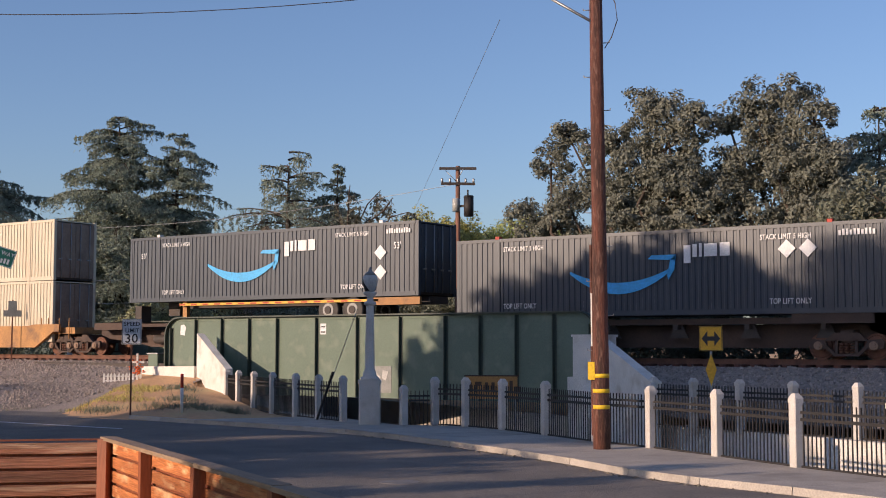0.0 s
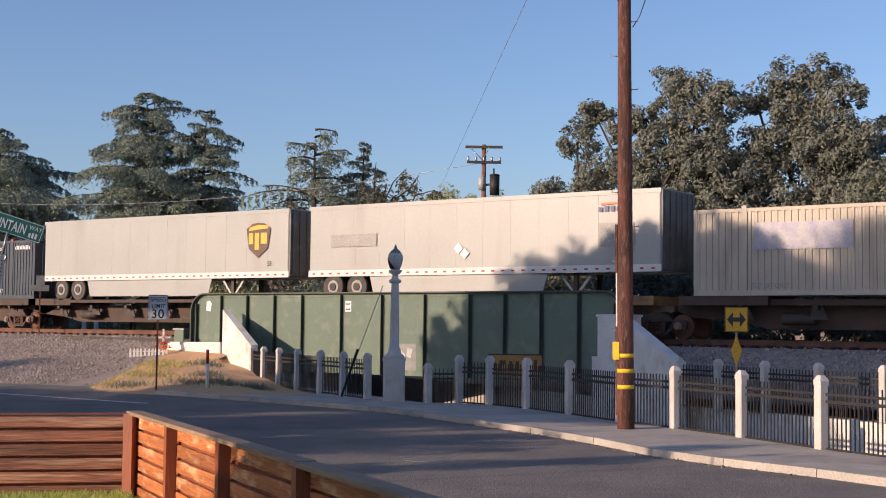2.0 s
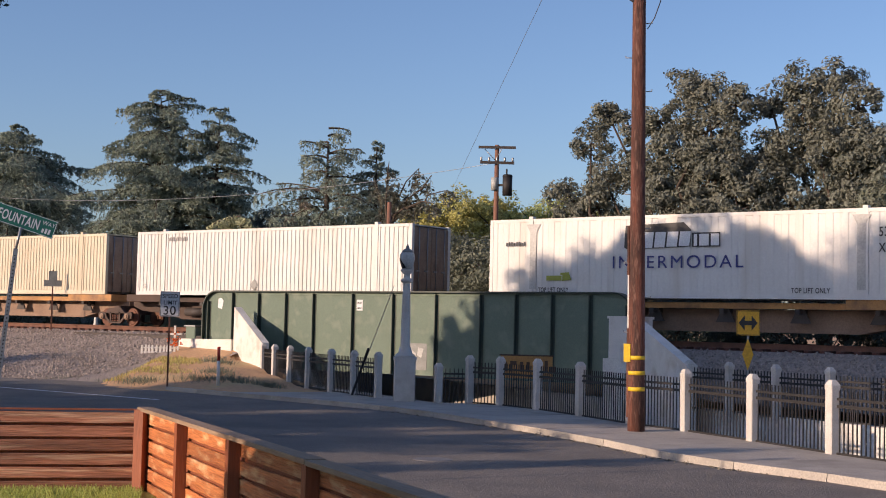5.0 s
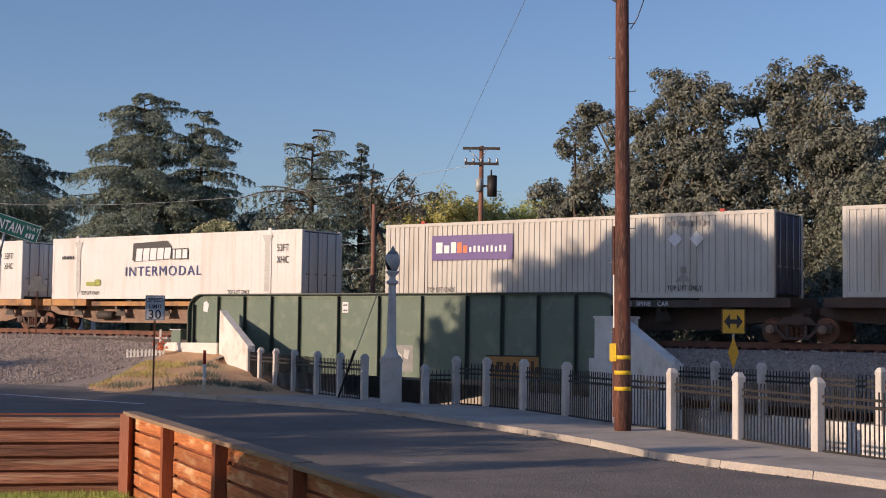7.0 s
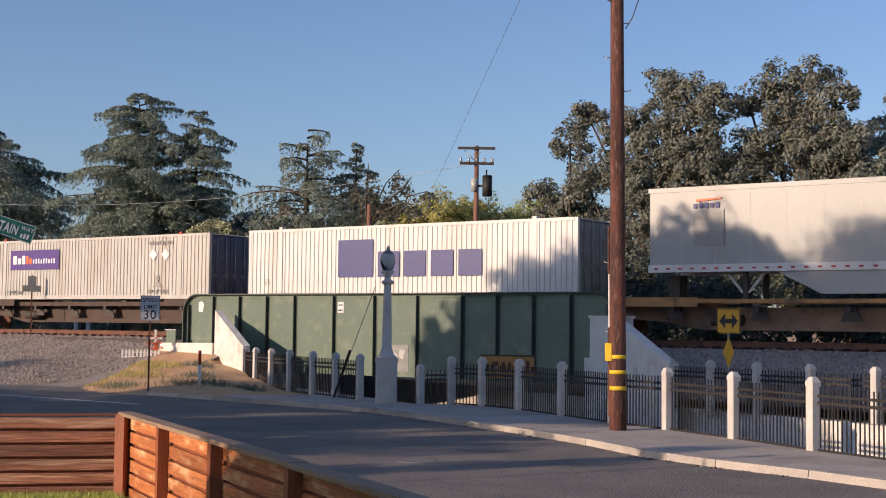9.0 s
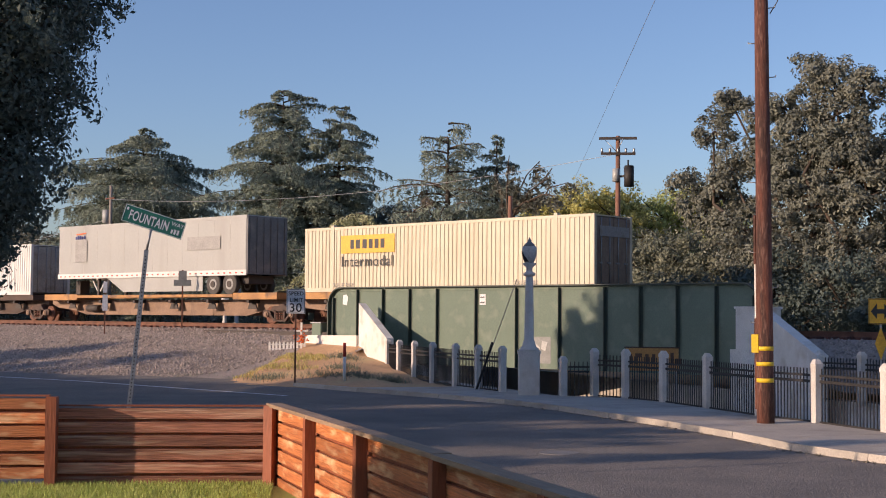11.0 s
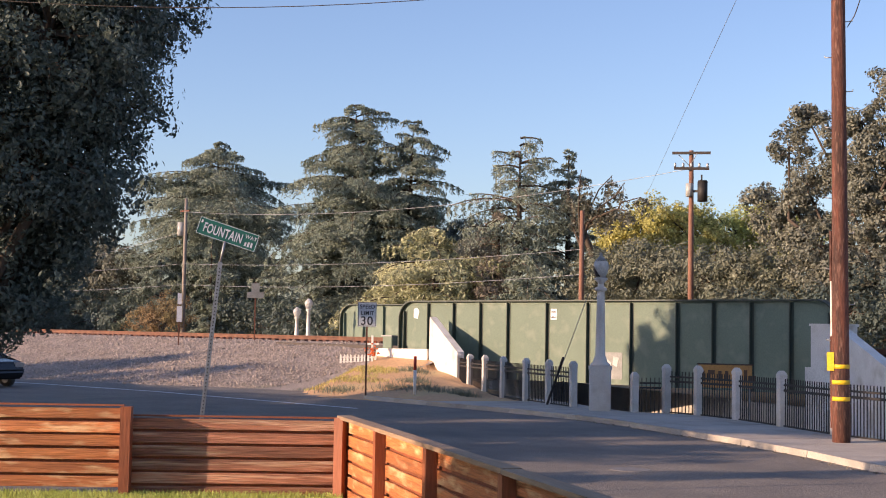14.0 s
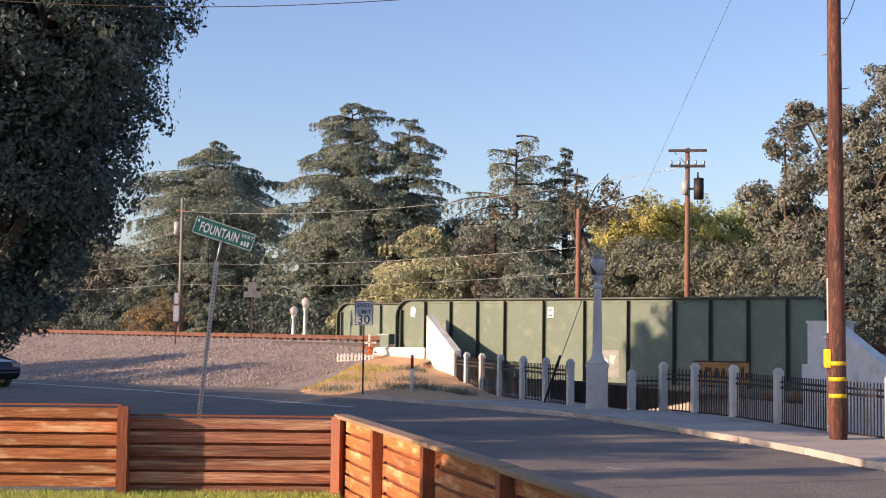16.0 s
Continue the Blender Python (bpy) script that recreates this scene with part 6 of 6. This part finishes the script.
def trailer(x, wheels_left, label, mat="metal_white", skirt=True, z=4.2, length=CL):
    """A road trailer: smooth box with rails, skirt, wheels and landing legs; origin at the box's lower near corner."""
    t = thing("road_trailer", label, "trailer", pose(x, NEAR_Y, z), "trailers on the train")
    h = 2.9
    bm = B()
    box(bm, 0.02, length - 0.02, 0.02, CW - 0.02, 0.12, h - 0.08, 0.05)
    part("body", bm, mat, t)
    for y0 in (0.0, CW - 0.06):
        for z0, z1, nm in ((0.0, 0.26, "bottom_rail"), (h - 0.16, h, "top_rail")):
            bm = B()
            box(bm, 0.0, length, y0, y0 + 0.06, z0, z1)
            part(nm, bm, "container_white" if nm == "bottom_rail" else mat, t)
    bm = B()
    for k in range(36):
        xx = 0.3 + k * (length - 0.6) / 35
        box(bm, xx - 0.07, xx + 0.07, -0.008, 0.0, 0.09, 0.15)
    tagged(part("marker_strip", bm, "red_paint", t), kind="stuff")
    bm = B()
    for k in range(1, 13):
        xx = k * length / 13
        box(bm, xx - 0.008, xx + 0.008, 0.015, 0.02, 0.26, h - 0.16)
    part("seams", bm, "faded_grey", t)
    bm = B()
    box(bm, 0.03, length - 0.03, 0.03, CW - 0.03, h - 0.04, h)
    part("roof", bm, mat, t)
    bm = B()
    box(bm, length, length + 0.05, 0.04, CW - 0.04, 0.05, h - 0.05)
    part("end_wall", bm, "trailer_end", t)
    for k in range(6):
        bm = B()
        box(bm, length + 0.05, length + 0.09, 0.15 + k * 0.44, 0.2 + k * 0.44, 0.1, h - 0.1)
        part("end_rib", bm, "trailer_end", t)
    ax = (1.3, 2.55) if wheels_left else (length - 2.55, length - 1.3)
    for a in ax:
        for y0 in (0.06, CW - 0.34):
            tyre_pair(t, a, -0.42, y0)
    bm = B()
    box(bm, min(ax) - 0.9, max(ax) + 0.9, 0.5, CW - 0.5, -0.4, 0.0)
    part("suspension", bm, "dark_steel", t)
    if skirt:
        a, b = (3.4, length - 4.6) if wheels_left else (4.6, length - 3.4)
        bm = B()
        if wheels_left:
            ring = [(a, -0.75), (b - 0.25, -0.75), (b, 0.0), (a - 0.2, 0.0)]
        else:
            ring = [(a + 1.5, -0.75), (b, -0.75), (b, 0.0), (a, 0.0)]
        extrude(bm, ring, 0, 0.02, pose(0, 0.1, 0, 90, 0, 0))
        part("side_skirt", bm, mat, t)
    lx = length - 3.6 if wheels_left else 3.4
    for y0 in (0.35, CW - 0.5):
        bm = B()
        box(bm, lx - 0.08, lx + 0.08, y0, y0 + 0.14, -1.05, 0.0)
        box(bm, lx - 0.16, lx + 0.16, y0 - 0.05, y0 + 0.2, -1.1, -1.05)
        part("landing_leg", bm, "dark_steel", t)
    bm = B()
    for s in (-1, 1):
        extrude(bm, [(lx + s * 0.05, -0.7), (lx + s * 0.15, -0.7), (lx + s * 0.75, 0), (lx + s * 0.6, 0)][::s], 0, 0.05, pose(0, 0.45, 0, 90, 0, 0))
    part("leg_brace", bm, "faded_grey", t)
    TRAIN.append((t, x, NEAR_Y, z))
    return t


FACE = -0.022


def on_side(x, z, t, text, size, mat, squeeze=0.8, bold=0.006, space=1.08):
    words("lettering", text, size, mat, t, pose(x, FACE, z, 90, 0, 0), "", squeeze, bold, space)


def arc_smile(x0, z0, w, d):
    """A thin crescent with an arrow head, plain."""
    ring = []
    n = 14
    for i in range(n + 1):
        u = i / n
        ring.append((x0 + w * u, z0 - d * (1 - (2 * u - 1) ** 2)))
    for i in range(n, -1, -1):
        u = i / n
        k = 0.10 + 0.30 * (1 - (2 * u - 1) ** 2)
        ring.append((x0 + w * u, z0 - d * (1 - (2 * u - 1) ** 2) + k))
    return ring


def navy_marks(t, flip=False):
    flat("crescent", [arc_smile(4.9, 1.5, 3.9, 0.75)], "logo_blue", t, pose(0, FACE, 0), 0.004, "light blue crescent")
    flat("crescent_tip", [[(7.95, 1.93), (8.1, 2.06), (9.0, 2.06), (9.0, 1.88), (8.75, 1.88)], [(8.8, 1.9), (9.0, 2.06), (8.95, 1.55), (8.72, 1.2), (8.68, 1.35)]], "logo_blue", t, pose(0, FACE, 0), 0.004)
    flat("brand_bar", [rect(9.3, 9.55, 1.75, 2.35), rect(9.62, 9.78, 1.95, 2.38), rect(9.86, 9.96, 1.95, 2.4), rect(10.04, 10.5, 1.95, 2.38), rect(10.6, 10.95, 1.95, 2.4)], "sign_white", t, pose(0, FACE, 0), 0.004, "plain white bars")


def navy_text(t):
    on_side(2.1, 2.42, t, "STACK LIMIT 5 HIGH", 0.24, "sign_white", 0.72)
    on_side(12.0, 2.42, t, "STACK LIMIT 5 HIGH", 0.24, "sign_white", 0.72)
    on_side(2.1, 0.32, t, "TOP LIFT ONLY", 0.26, "sign_white", 0.72)
    on_side(12.3, 0.32, t, "TOP LIFT ONLY", 0.26, "sign_white", 0.72)
    flat("number_bar", bars(14.6, 2.45, 1.2, 0.2, 10), "sign_white", t, pose(0, FACE, 0), 0.004)


def diamonds(t, spots, r, mat="sign_white"):
    flat("diamond_label", [[(x, z - r), (x + r, z), (x, z + r), (x - r, z)] for x, z in spots], mat, t, pose(0, FACE, 0), 0.004)


# wells with stacked pale boxes
t = container(-67.85, 5.43, "container_cream", "rusty_door", "upper cream corrugated container of a stacked pair")
t = container(-67.85, 2.5, "container_cream", "rusty_door", "lower cream corrugated container in a well wagon")
well = thing("well_car", "yellow well wagon carrying stacked containers", "railway wagon", pose(-69.6, NEAR_Y, RAIL_Z), "wagons of the train")
bm = B()
extrude(bm, [(0.9, 1.15), (2.5, 0.35), (16.9, 0.35), (18.2, 1.1), (18.6, 1.1), (18.6, 1.45), (16.8, 1.45), (16.3, 1.38), (2.8, 1.38), (2.4, 1.45), (0.9, 1.45)], 0, 0.14, pose(0, -0.06, 0, 90, 0, 0))
part("side_sill", bm, "yellow_steel", well)
bm = B()
box(bm, 16.9, 19.4, 0.1, 2.5, 1.0, 1.3)
box(bm, 0.2, 2.2, 0.1, 2.5, 1.0, 1.3)
part("end_platform", bm, "yellow_steel", well)
for dx in (17.1, 17.6, 18.4, 19.1):
    bm = B()
    tube(bm, (dx, 0.0, 0.75), (dx, 0.0, 1.75), 0.025, seg=6)
    part("grab_rail", bm, "yellow_steel", well)
bogie(well, 18.6)
bogie(well, 1.0)
TRAIN.append((well, -69.6, NEAR_Y, RAIL_Z))

# navy pair
t = container(-46.41, 4.25, "container_navy", "container_navy", "dark blue-grey container on a road chassis")
navy_marks(t)
navy_text(t)
on_side(0.75, 1.95, t, "53'", 0.34, "sign_white")
on_side(14.95, 1.85, t, "53'", 0.36, "sign_white")
diamonds(t, [(14.3, 1.72), (14.3, 0.95)], 0.3)
chassis = thing("container_chassis", "yellow road chassis with twin axles under a container", "trailer chassis", pose(-46.41, NEAR_Y, 4.25), "trailers on the train")
bm = B()
box(bm, 3.0, 16.2, 0.7, 1.9, -0.3, -0.02)
part("frame", bm, "dark_steel", chassis)
bm = B()
box(bm, 3.2, 14.2, 0.0, 0.08, -0.2, -0.1)
part("side_rail", bm, "logo_gold", chassis, "red and white reflective strip")
flat("reflector", [rect(3.2 + k * 0.7, 3.55 + k * 0.7, -0.18, -0.12) for k in range(15)], "red_paint", chassis, pose(0, -0.004, 0), 0.004)
bm = B()
box(bm, 13.9, 16.2, 0.0, 0.12, -0.34, -0.05)
part("bumper", bm, "yellow_steel", chassis)
for a in (11.6, 12.85):
    for y0 in (0.06, CW - 0.34):
        tyre_pair(chassis, a, -0.5, y0)
bm = B()
box(bm, 3.2, 3.45, 0.2, 0.4, -1.1, 0.0)
part("landing_leg", bm, "yellow_steel", chassis)
bm = B()
box(bm, 1.5, 2.2, 1.0, 1.6, -0.6, 0.0)
part("kingpin_stand", bm, "dark_steel", chassis)
TRAIN.append((chassis, -46.41, NEAR_Y, 4.25))
t = container(-28.5, BASE, "container_navy", "container_navy", "dark blue-grey corrugated container with a pale crescent")
navy_marks(t)
navy_text(t)
diamonds(t, [(12.9, 2.1), (13.6, 2.1)], 0.3)
spine_car(-49.2, 18.9, "brown_steel", "rusty spine wagon carrying a chassis and container", trailer=True)
spine_car(-29.9, 18.0, "brown_steel", "rusty spine wagon under a dark container")

# two plain trailers
t = trailer(-11.65, True, "white road trailer with a brown and gold shield")
flat("shield", [[(13.85, 0.95), (14.4, 1.35), (14.55, 2.2), (14.2, 2.42), (13.85, 2.45), (13.5, 2.42), (13.15, 2.2), (13.3, 1.35)]], "logo_brown", t, pose(0.55, FACE, -0.1), 0.004, "brown shield")
flat("shield_bar", [rect(13.3, 13.55, 1.55, 2.02), rect(13.65, 13.9, 1.3, 2.02), rect(14.0, 14.35, 1.55, 2.02), [(13.3, 2.12), (14.4, 2.2), (14.42, 2.32), (13.85, 2.36), (13.35, 2.26)]], "logo_gold", t, pose(0.55, FACE - 0.004, -0.1), 0.004, "gold bars")
on_side(14.95, 0.5, t, "53", 0.28, "sign_black")
t = trailer(5.62, True, "plain white road trailer with a small mark")
flat("patch", [rect(1.2, 3.6, 1.2, 1.7), rect(13.7, 15.1, 0.9, 1.75)], "patch_grey", t, pose(0, FACE + 0.004, 0), 0.003, "faded grey patch")
flat("brand_bar", bars(13.7, 2.15, 1.2, 0.2, 5), "logo_navy", t, pose(0, FACE, 0), 0.004)
flat("brand_stroke", [[(13.8, 2.38), (15.0, 2.44), (15.05, 2.5), (13.8, 2.46)]], "logo_orange", t, pose(0, FACE, 0), 0.004)
diamonds(t, [(7.6, 1.0), (7.9, 0.8)], 0.22)
spine_car(-13.25, 17.3, "brown_steel", "rusty spine wagon under a white trailer", trailer=True)
spine_car(4.45, 17.4, "yellow_steel", "rusty spine wagon under a plain white trailer", trailer=True)

# pale corrugated boxes
t = container(22.98, BASE, "container_tan", "navy_door", "faded pinkish corrugated container with a bleached panel")
flat("bleached_panel", [rect(2.2, 5.5, 1.5, 2.4)], "faded_blue", t, pose(0, FACE, 0), 0.003, "bleached white and violet panel")
on_side(2.1, 0.25, t, "TOP LIFT ONLY", 0.24, "door_grey", 0.72)
on_side(12.3, 0.25, t, "TOP LIFT ONLY", 0.24, "door_grey", 0.72)
t = container(41.55, BASE, "container_cream", "rusty_door", "cream corrugated container with rust streaks")
flat("number_bar", bars(2.1, 2.45, 1.3, 0.18, 9), "door_grey", t, pose(0, FACE, 0), 0.003)
on_side(0.5, 0.3, t, "53", 0.28, "door_grey")
t = container(59.9, BASE, "container_white", "rusty_door", "off-white corrugated container with a small grey diamond")
flat("number_bar", bars(2.1, 2.45, 1.3, 0.18, 9), "door_grey", t, pose(0, FACE, 0), 0.003)
on_side(0.5, 0.3, t, "53", 0.28, "door_grey")
diamonds(t, [(7.6, 0.45)], 0.24, "patch_grey")
spine_car(22.0, 18.0, "brown_steel", "rusty brown spine wagon under a faded container")
spine_car(40.3, 18.2, "yellow_steel", "rusty spine wagon under a cream container")
spine_car(58.8, 18.6, "brown_steel", "rusty spine wagon with white lettering", "TWIN 28-ALL PURPOSE SPINE CAR")

# white pair with dark word shapes
for x in (79.77, 98.27):
    t = container(x, BASE, "container_white", "container_white", "smooth white container with dark lettering", 0.5, 0.012)
    on_side(5.25, 1.05, t, "INTERMODAL", 0.62, "logo_navy", 1.1, 0.0, 1.24)
    dark = [rect(5.95 + k * 0.47, 6.35 + k * 0.47, 1.72 + 0.02 * k, 2.3, 0.06) for k in range(5)] + [rect(8.4, 8.52, 1.8, 2.2), rect(8.6, 8.95, 1.8, 2.2), rect(9.03, 9.33, 1.8, 2.2)]
    flat("brand_shadow", [[(5.75, 1.78), (5.9, 1.7), (8.3, 1.78), (8.32, 2.36), (8.05, 2.62), (5.8, 2.55)], rect(8.36, 9.4, 1.76, 2.25)], "sign_black", t, pose(0, FACE, 0), 0.003, "plain black shape")
    flat("brand_bar", dark, "sign_white", t, pose(0.03, FACE - 0.003, 0), 0.003, "plain white bars")
    flat("green_mark", [rect(2.55, 3.2, 0.62, 0.8), [(3.23, 0.6), (3.6, 0.65), (3.5, 0.92), (3.15, 0.9), (3.15, 0.82), (3.23, 0.82)]], "mark_green", t, pose(0, FACE, 0), 0.003)
    on_side(2.2, 0.2, t, "TOP LIFT ONLY", 0.24, "sign_black", 0.72)
    on_side(11.9, 0.2, t, "TOP LIFT ONLY", 0.24, "sign_black", 0.72)
    on_side(14.75, 2.0, t, "53FT", 0.42, "sign_black", 0.72)
    on_side(14.75, 1.5, t, "XHC", 0.42, "sign_black", 0.72)
    flat("number_bar", bars(0.75, 1.9, 0.9, 0.16, 8), "sign_black", t, pose(0, FACE, 0), 0.003)
    for px in (1.95, CL - 1.95):
        flat("strap", [[(px - 0.14, 0.3), (px + 0.14, 0.3), (px + 0.14, 2.4), (px + 0.3, 2.7), (px - 0.3, 2.7), (px - 0.14, 2.4)]], "faded_grey", t, pose(0, FACE + 0.006, 0), 0.003)
    bm = B()
    for k in range(5):
        z = 0.25 + k * 0.48
        for s in (0, 1):
            tube(bm, (-0.06, 0.1 + 1.1 * s + (k % 2) * 1.1 * (1 - 2 * s), z), (-0.06, 0.1 + 1.1 * s + ((k + 1) % 2) * 1.1 * (1 - 2 * s), z + 0.48), 0.03, seg=6)
    part("end_brace", bm, "container_white", t)
spine_car(78.65, 18.4, "yellow_steel", "rusty yellow spine wagon under a white container")
spine_car(97.15, 20.3, "yellow_steel", "rusty yellow spine wagon under a white container")

# grey pair with purple panels
for x, mat, lab in ((118.84, "container_grey", "pale grey corrugated container with a purple panel"), (137.24, "container_grey", "pale grey corrugated container with a purple panel")):
    t = container(x, BASE, mat, "navy_door", lab)
    flat("panel", [rect(2.3, 6.0, 1.45, 2.4)], "logo_purple", t, pose(0, FACE, 0), 0.003, "purple rectangle")
    flat("panel_bar", [rect(2.5, 2.8, 1.72, 2.14), rect(2.88, 3.12, 1.72, 2.02), rect(3.2, 3.44, 1.72, 2.14)] + bars(4.05, 1.74, 1.75, 0.24, 9, 0.5), "sign_white", t, pose(0, FACE - 0.003, 0), 0.003, "plain white bars")
    flat("panel_bar", [rect(3.5, 3.7, 1.72, 2.12), rect(3.76, 3.96, 1.72, 2.0)], "logo_orange", t, pose(0, FACE - 0.003, 0), 0.003, "plain orange bars")
    diamonds(t, [(12.6, 2.0), (13.4, 2.0)], 0.27)
    on_side(2.1, 0.25, t, "TOP LIFT ONLY", 0.24, "sign_black", 0.72)
    on_side(12.3, 0.25, t, "TOP LIFT ONLY", 0.24, "sign_black", 0.72)
    flat("number_bar", bars(12.3, 2.45, 1.6, 0.18, 10), "door_grey", t, pose(0, FACE, 0), 0.003)
    flat("mark", [[(12.6, 0.55), (13.2, 0.55), (12.9, 0.85)], rect(12.8, 13.0, 0.85, 1.05)], "door_grey", t, pose(0, FACE, 0), 0.003)
spine_car(117.9, 18.0, "brown_steel", "rusty spine wagon with white lettering", "ALL PURPOSE SPINE CAR")
spine_car(136.2, 17.9, "brown_steel", "rusty spine wagon under a cream container")

# white box with large blue bars
t = container(155.75, BASE, "container_white", "door_grey", "white corrugated container with large blue letter shapes")
big = [rect(5.0, 6.8, 0.85, 2.35)] + [rect(x, x + 1.05, 0.85, 1.85) for x in (7.05, 8.35, 9.65, 10.95)]
flat("letter_shape", big, "logo_navy", t, pose(0, FACE, 0), 0.004, "plain dark blue bars")
on_side(0.95, 0.6, t, "53", 0.3, "door_grey")
spine_car(154.5, 18.0, "brown_steel", "rusty spine wagon under a white container")

t = trailer(174.69, False, "white road trailer with a faded patch")
flat("patch", [rect(11.6, 14.2, 1.3, 1.95), rect(1.7, 2.8, 0.9, 2.1)], "patch_grey", t, pose(0, FACE + 0.004, 0), 0.003, "faded grey patch")
flat("brand_bar", bars(1.7, 2.15, 1.0, 0.2, 5), "logo_navy", t, pose(0, FACE, 0), 0.004)
flat("brand_stroke", [[(1.8, 2.38), (2.7, 2.44), (2.75, 2.5), (1.8, 2.46)]], "logo_orange", t, pose(0, FACE, 0), 0.004)
spine_car(172.9, 20.5, "yellow_steel", "rusty yellow spine wagon under a white trailer", trailer=True)

t = container(194.96, BASE, "container_cream", "rusty_door", "cream corrugated container with a yellow panel, last of the train")
flat("panel", [rect(2.4, 5.7, 1.7, 2.5)], "logo_gold", t, pose(0, FACE, 0), 0.003, "yellow rectangle")
flat("panel_bar", [rect(3.0, 3.22, 1.9, 2.3), rect(3.34, 3.6, 1.9, 2.3), rect(3.75, 4.02, 1.9, 2.3), rect(4.14, 4.38, 1.9, 2.3), rect(4.5, 4.74, 1.9, 2.3), rect(4.86, 5.1, 1.9, 2.3)], "sign_black", t, pose(0, FACE - 0.003, 0), 0.003, "plain black bars")
on_side(2.4, 1.12, t, "Intermodal", 0.66, "sign_black", 0.98, 0.004, 1.12)
on_side(1.9, 0.22, t, "TOP LIFT ONLY", 0.24, "door_grey", 0.72)
on_side(12.2, 0.22, t, "TOP LIFT ONLY", 0.24, "door_grey", 0.72)
bm = B()
box(bm, CL + 0.03, CL + 0.05, 0.3, CW - 0.3, 2.05, 2.45)
part("door_label", bm, "door_grey", t)
spine_car(193.6, 18.0, "yellow_steel", "rusty yellow spine wagon at the train's end", end=True)


# seconds and the metres that the train has gone by then
GONE = [(0, 0), (0.5, 10.65), (1, 21.65), (1.5, 32.4), (2, 42.8), (2.5, 53.6), (3, 64.6), (3.5, 76.0), (4, 86.95), (6.5, 140.87), (7, 151.83), (7.5, 162.83), (8, 173.76),
        (10.5, 229.5), (11, 240.62), (11.5, 251.75), (12, 262.95), (12.5, 274.1), (14.25, 313.1), (16, 352.2)]


def motions():
    for ob, x, y, z in TRAIN:
        walk(ob, [(t, pose(x - gone, y, z)) for t, gone in GONE])


motions()
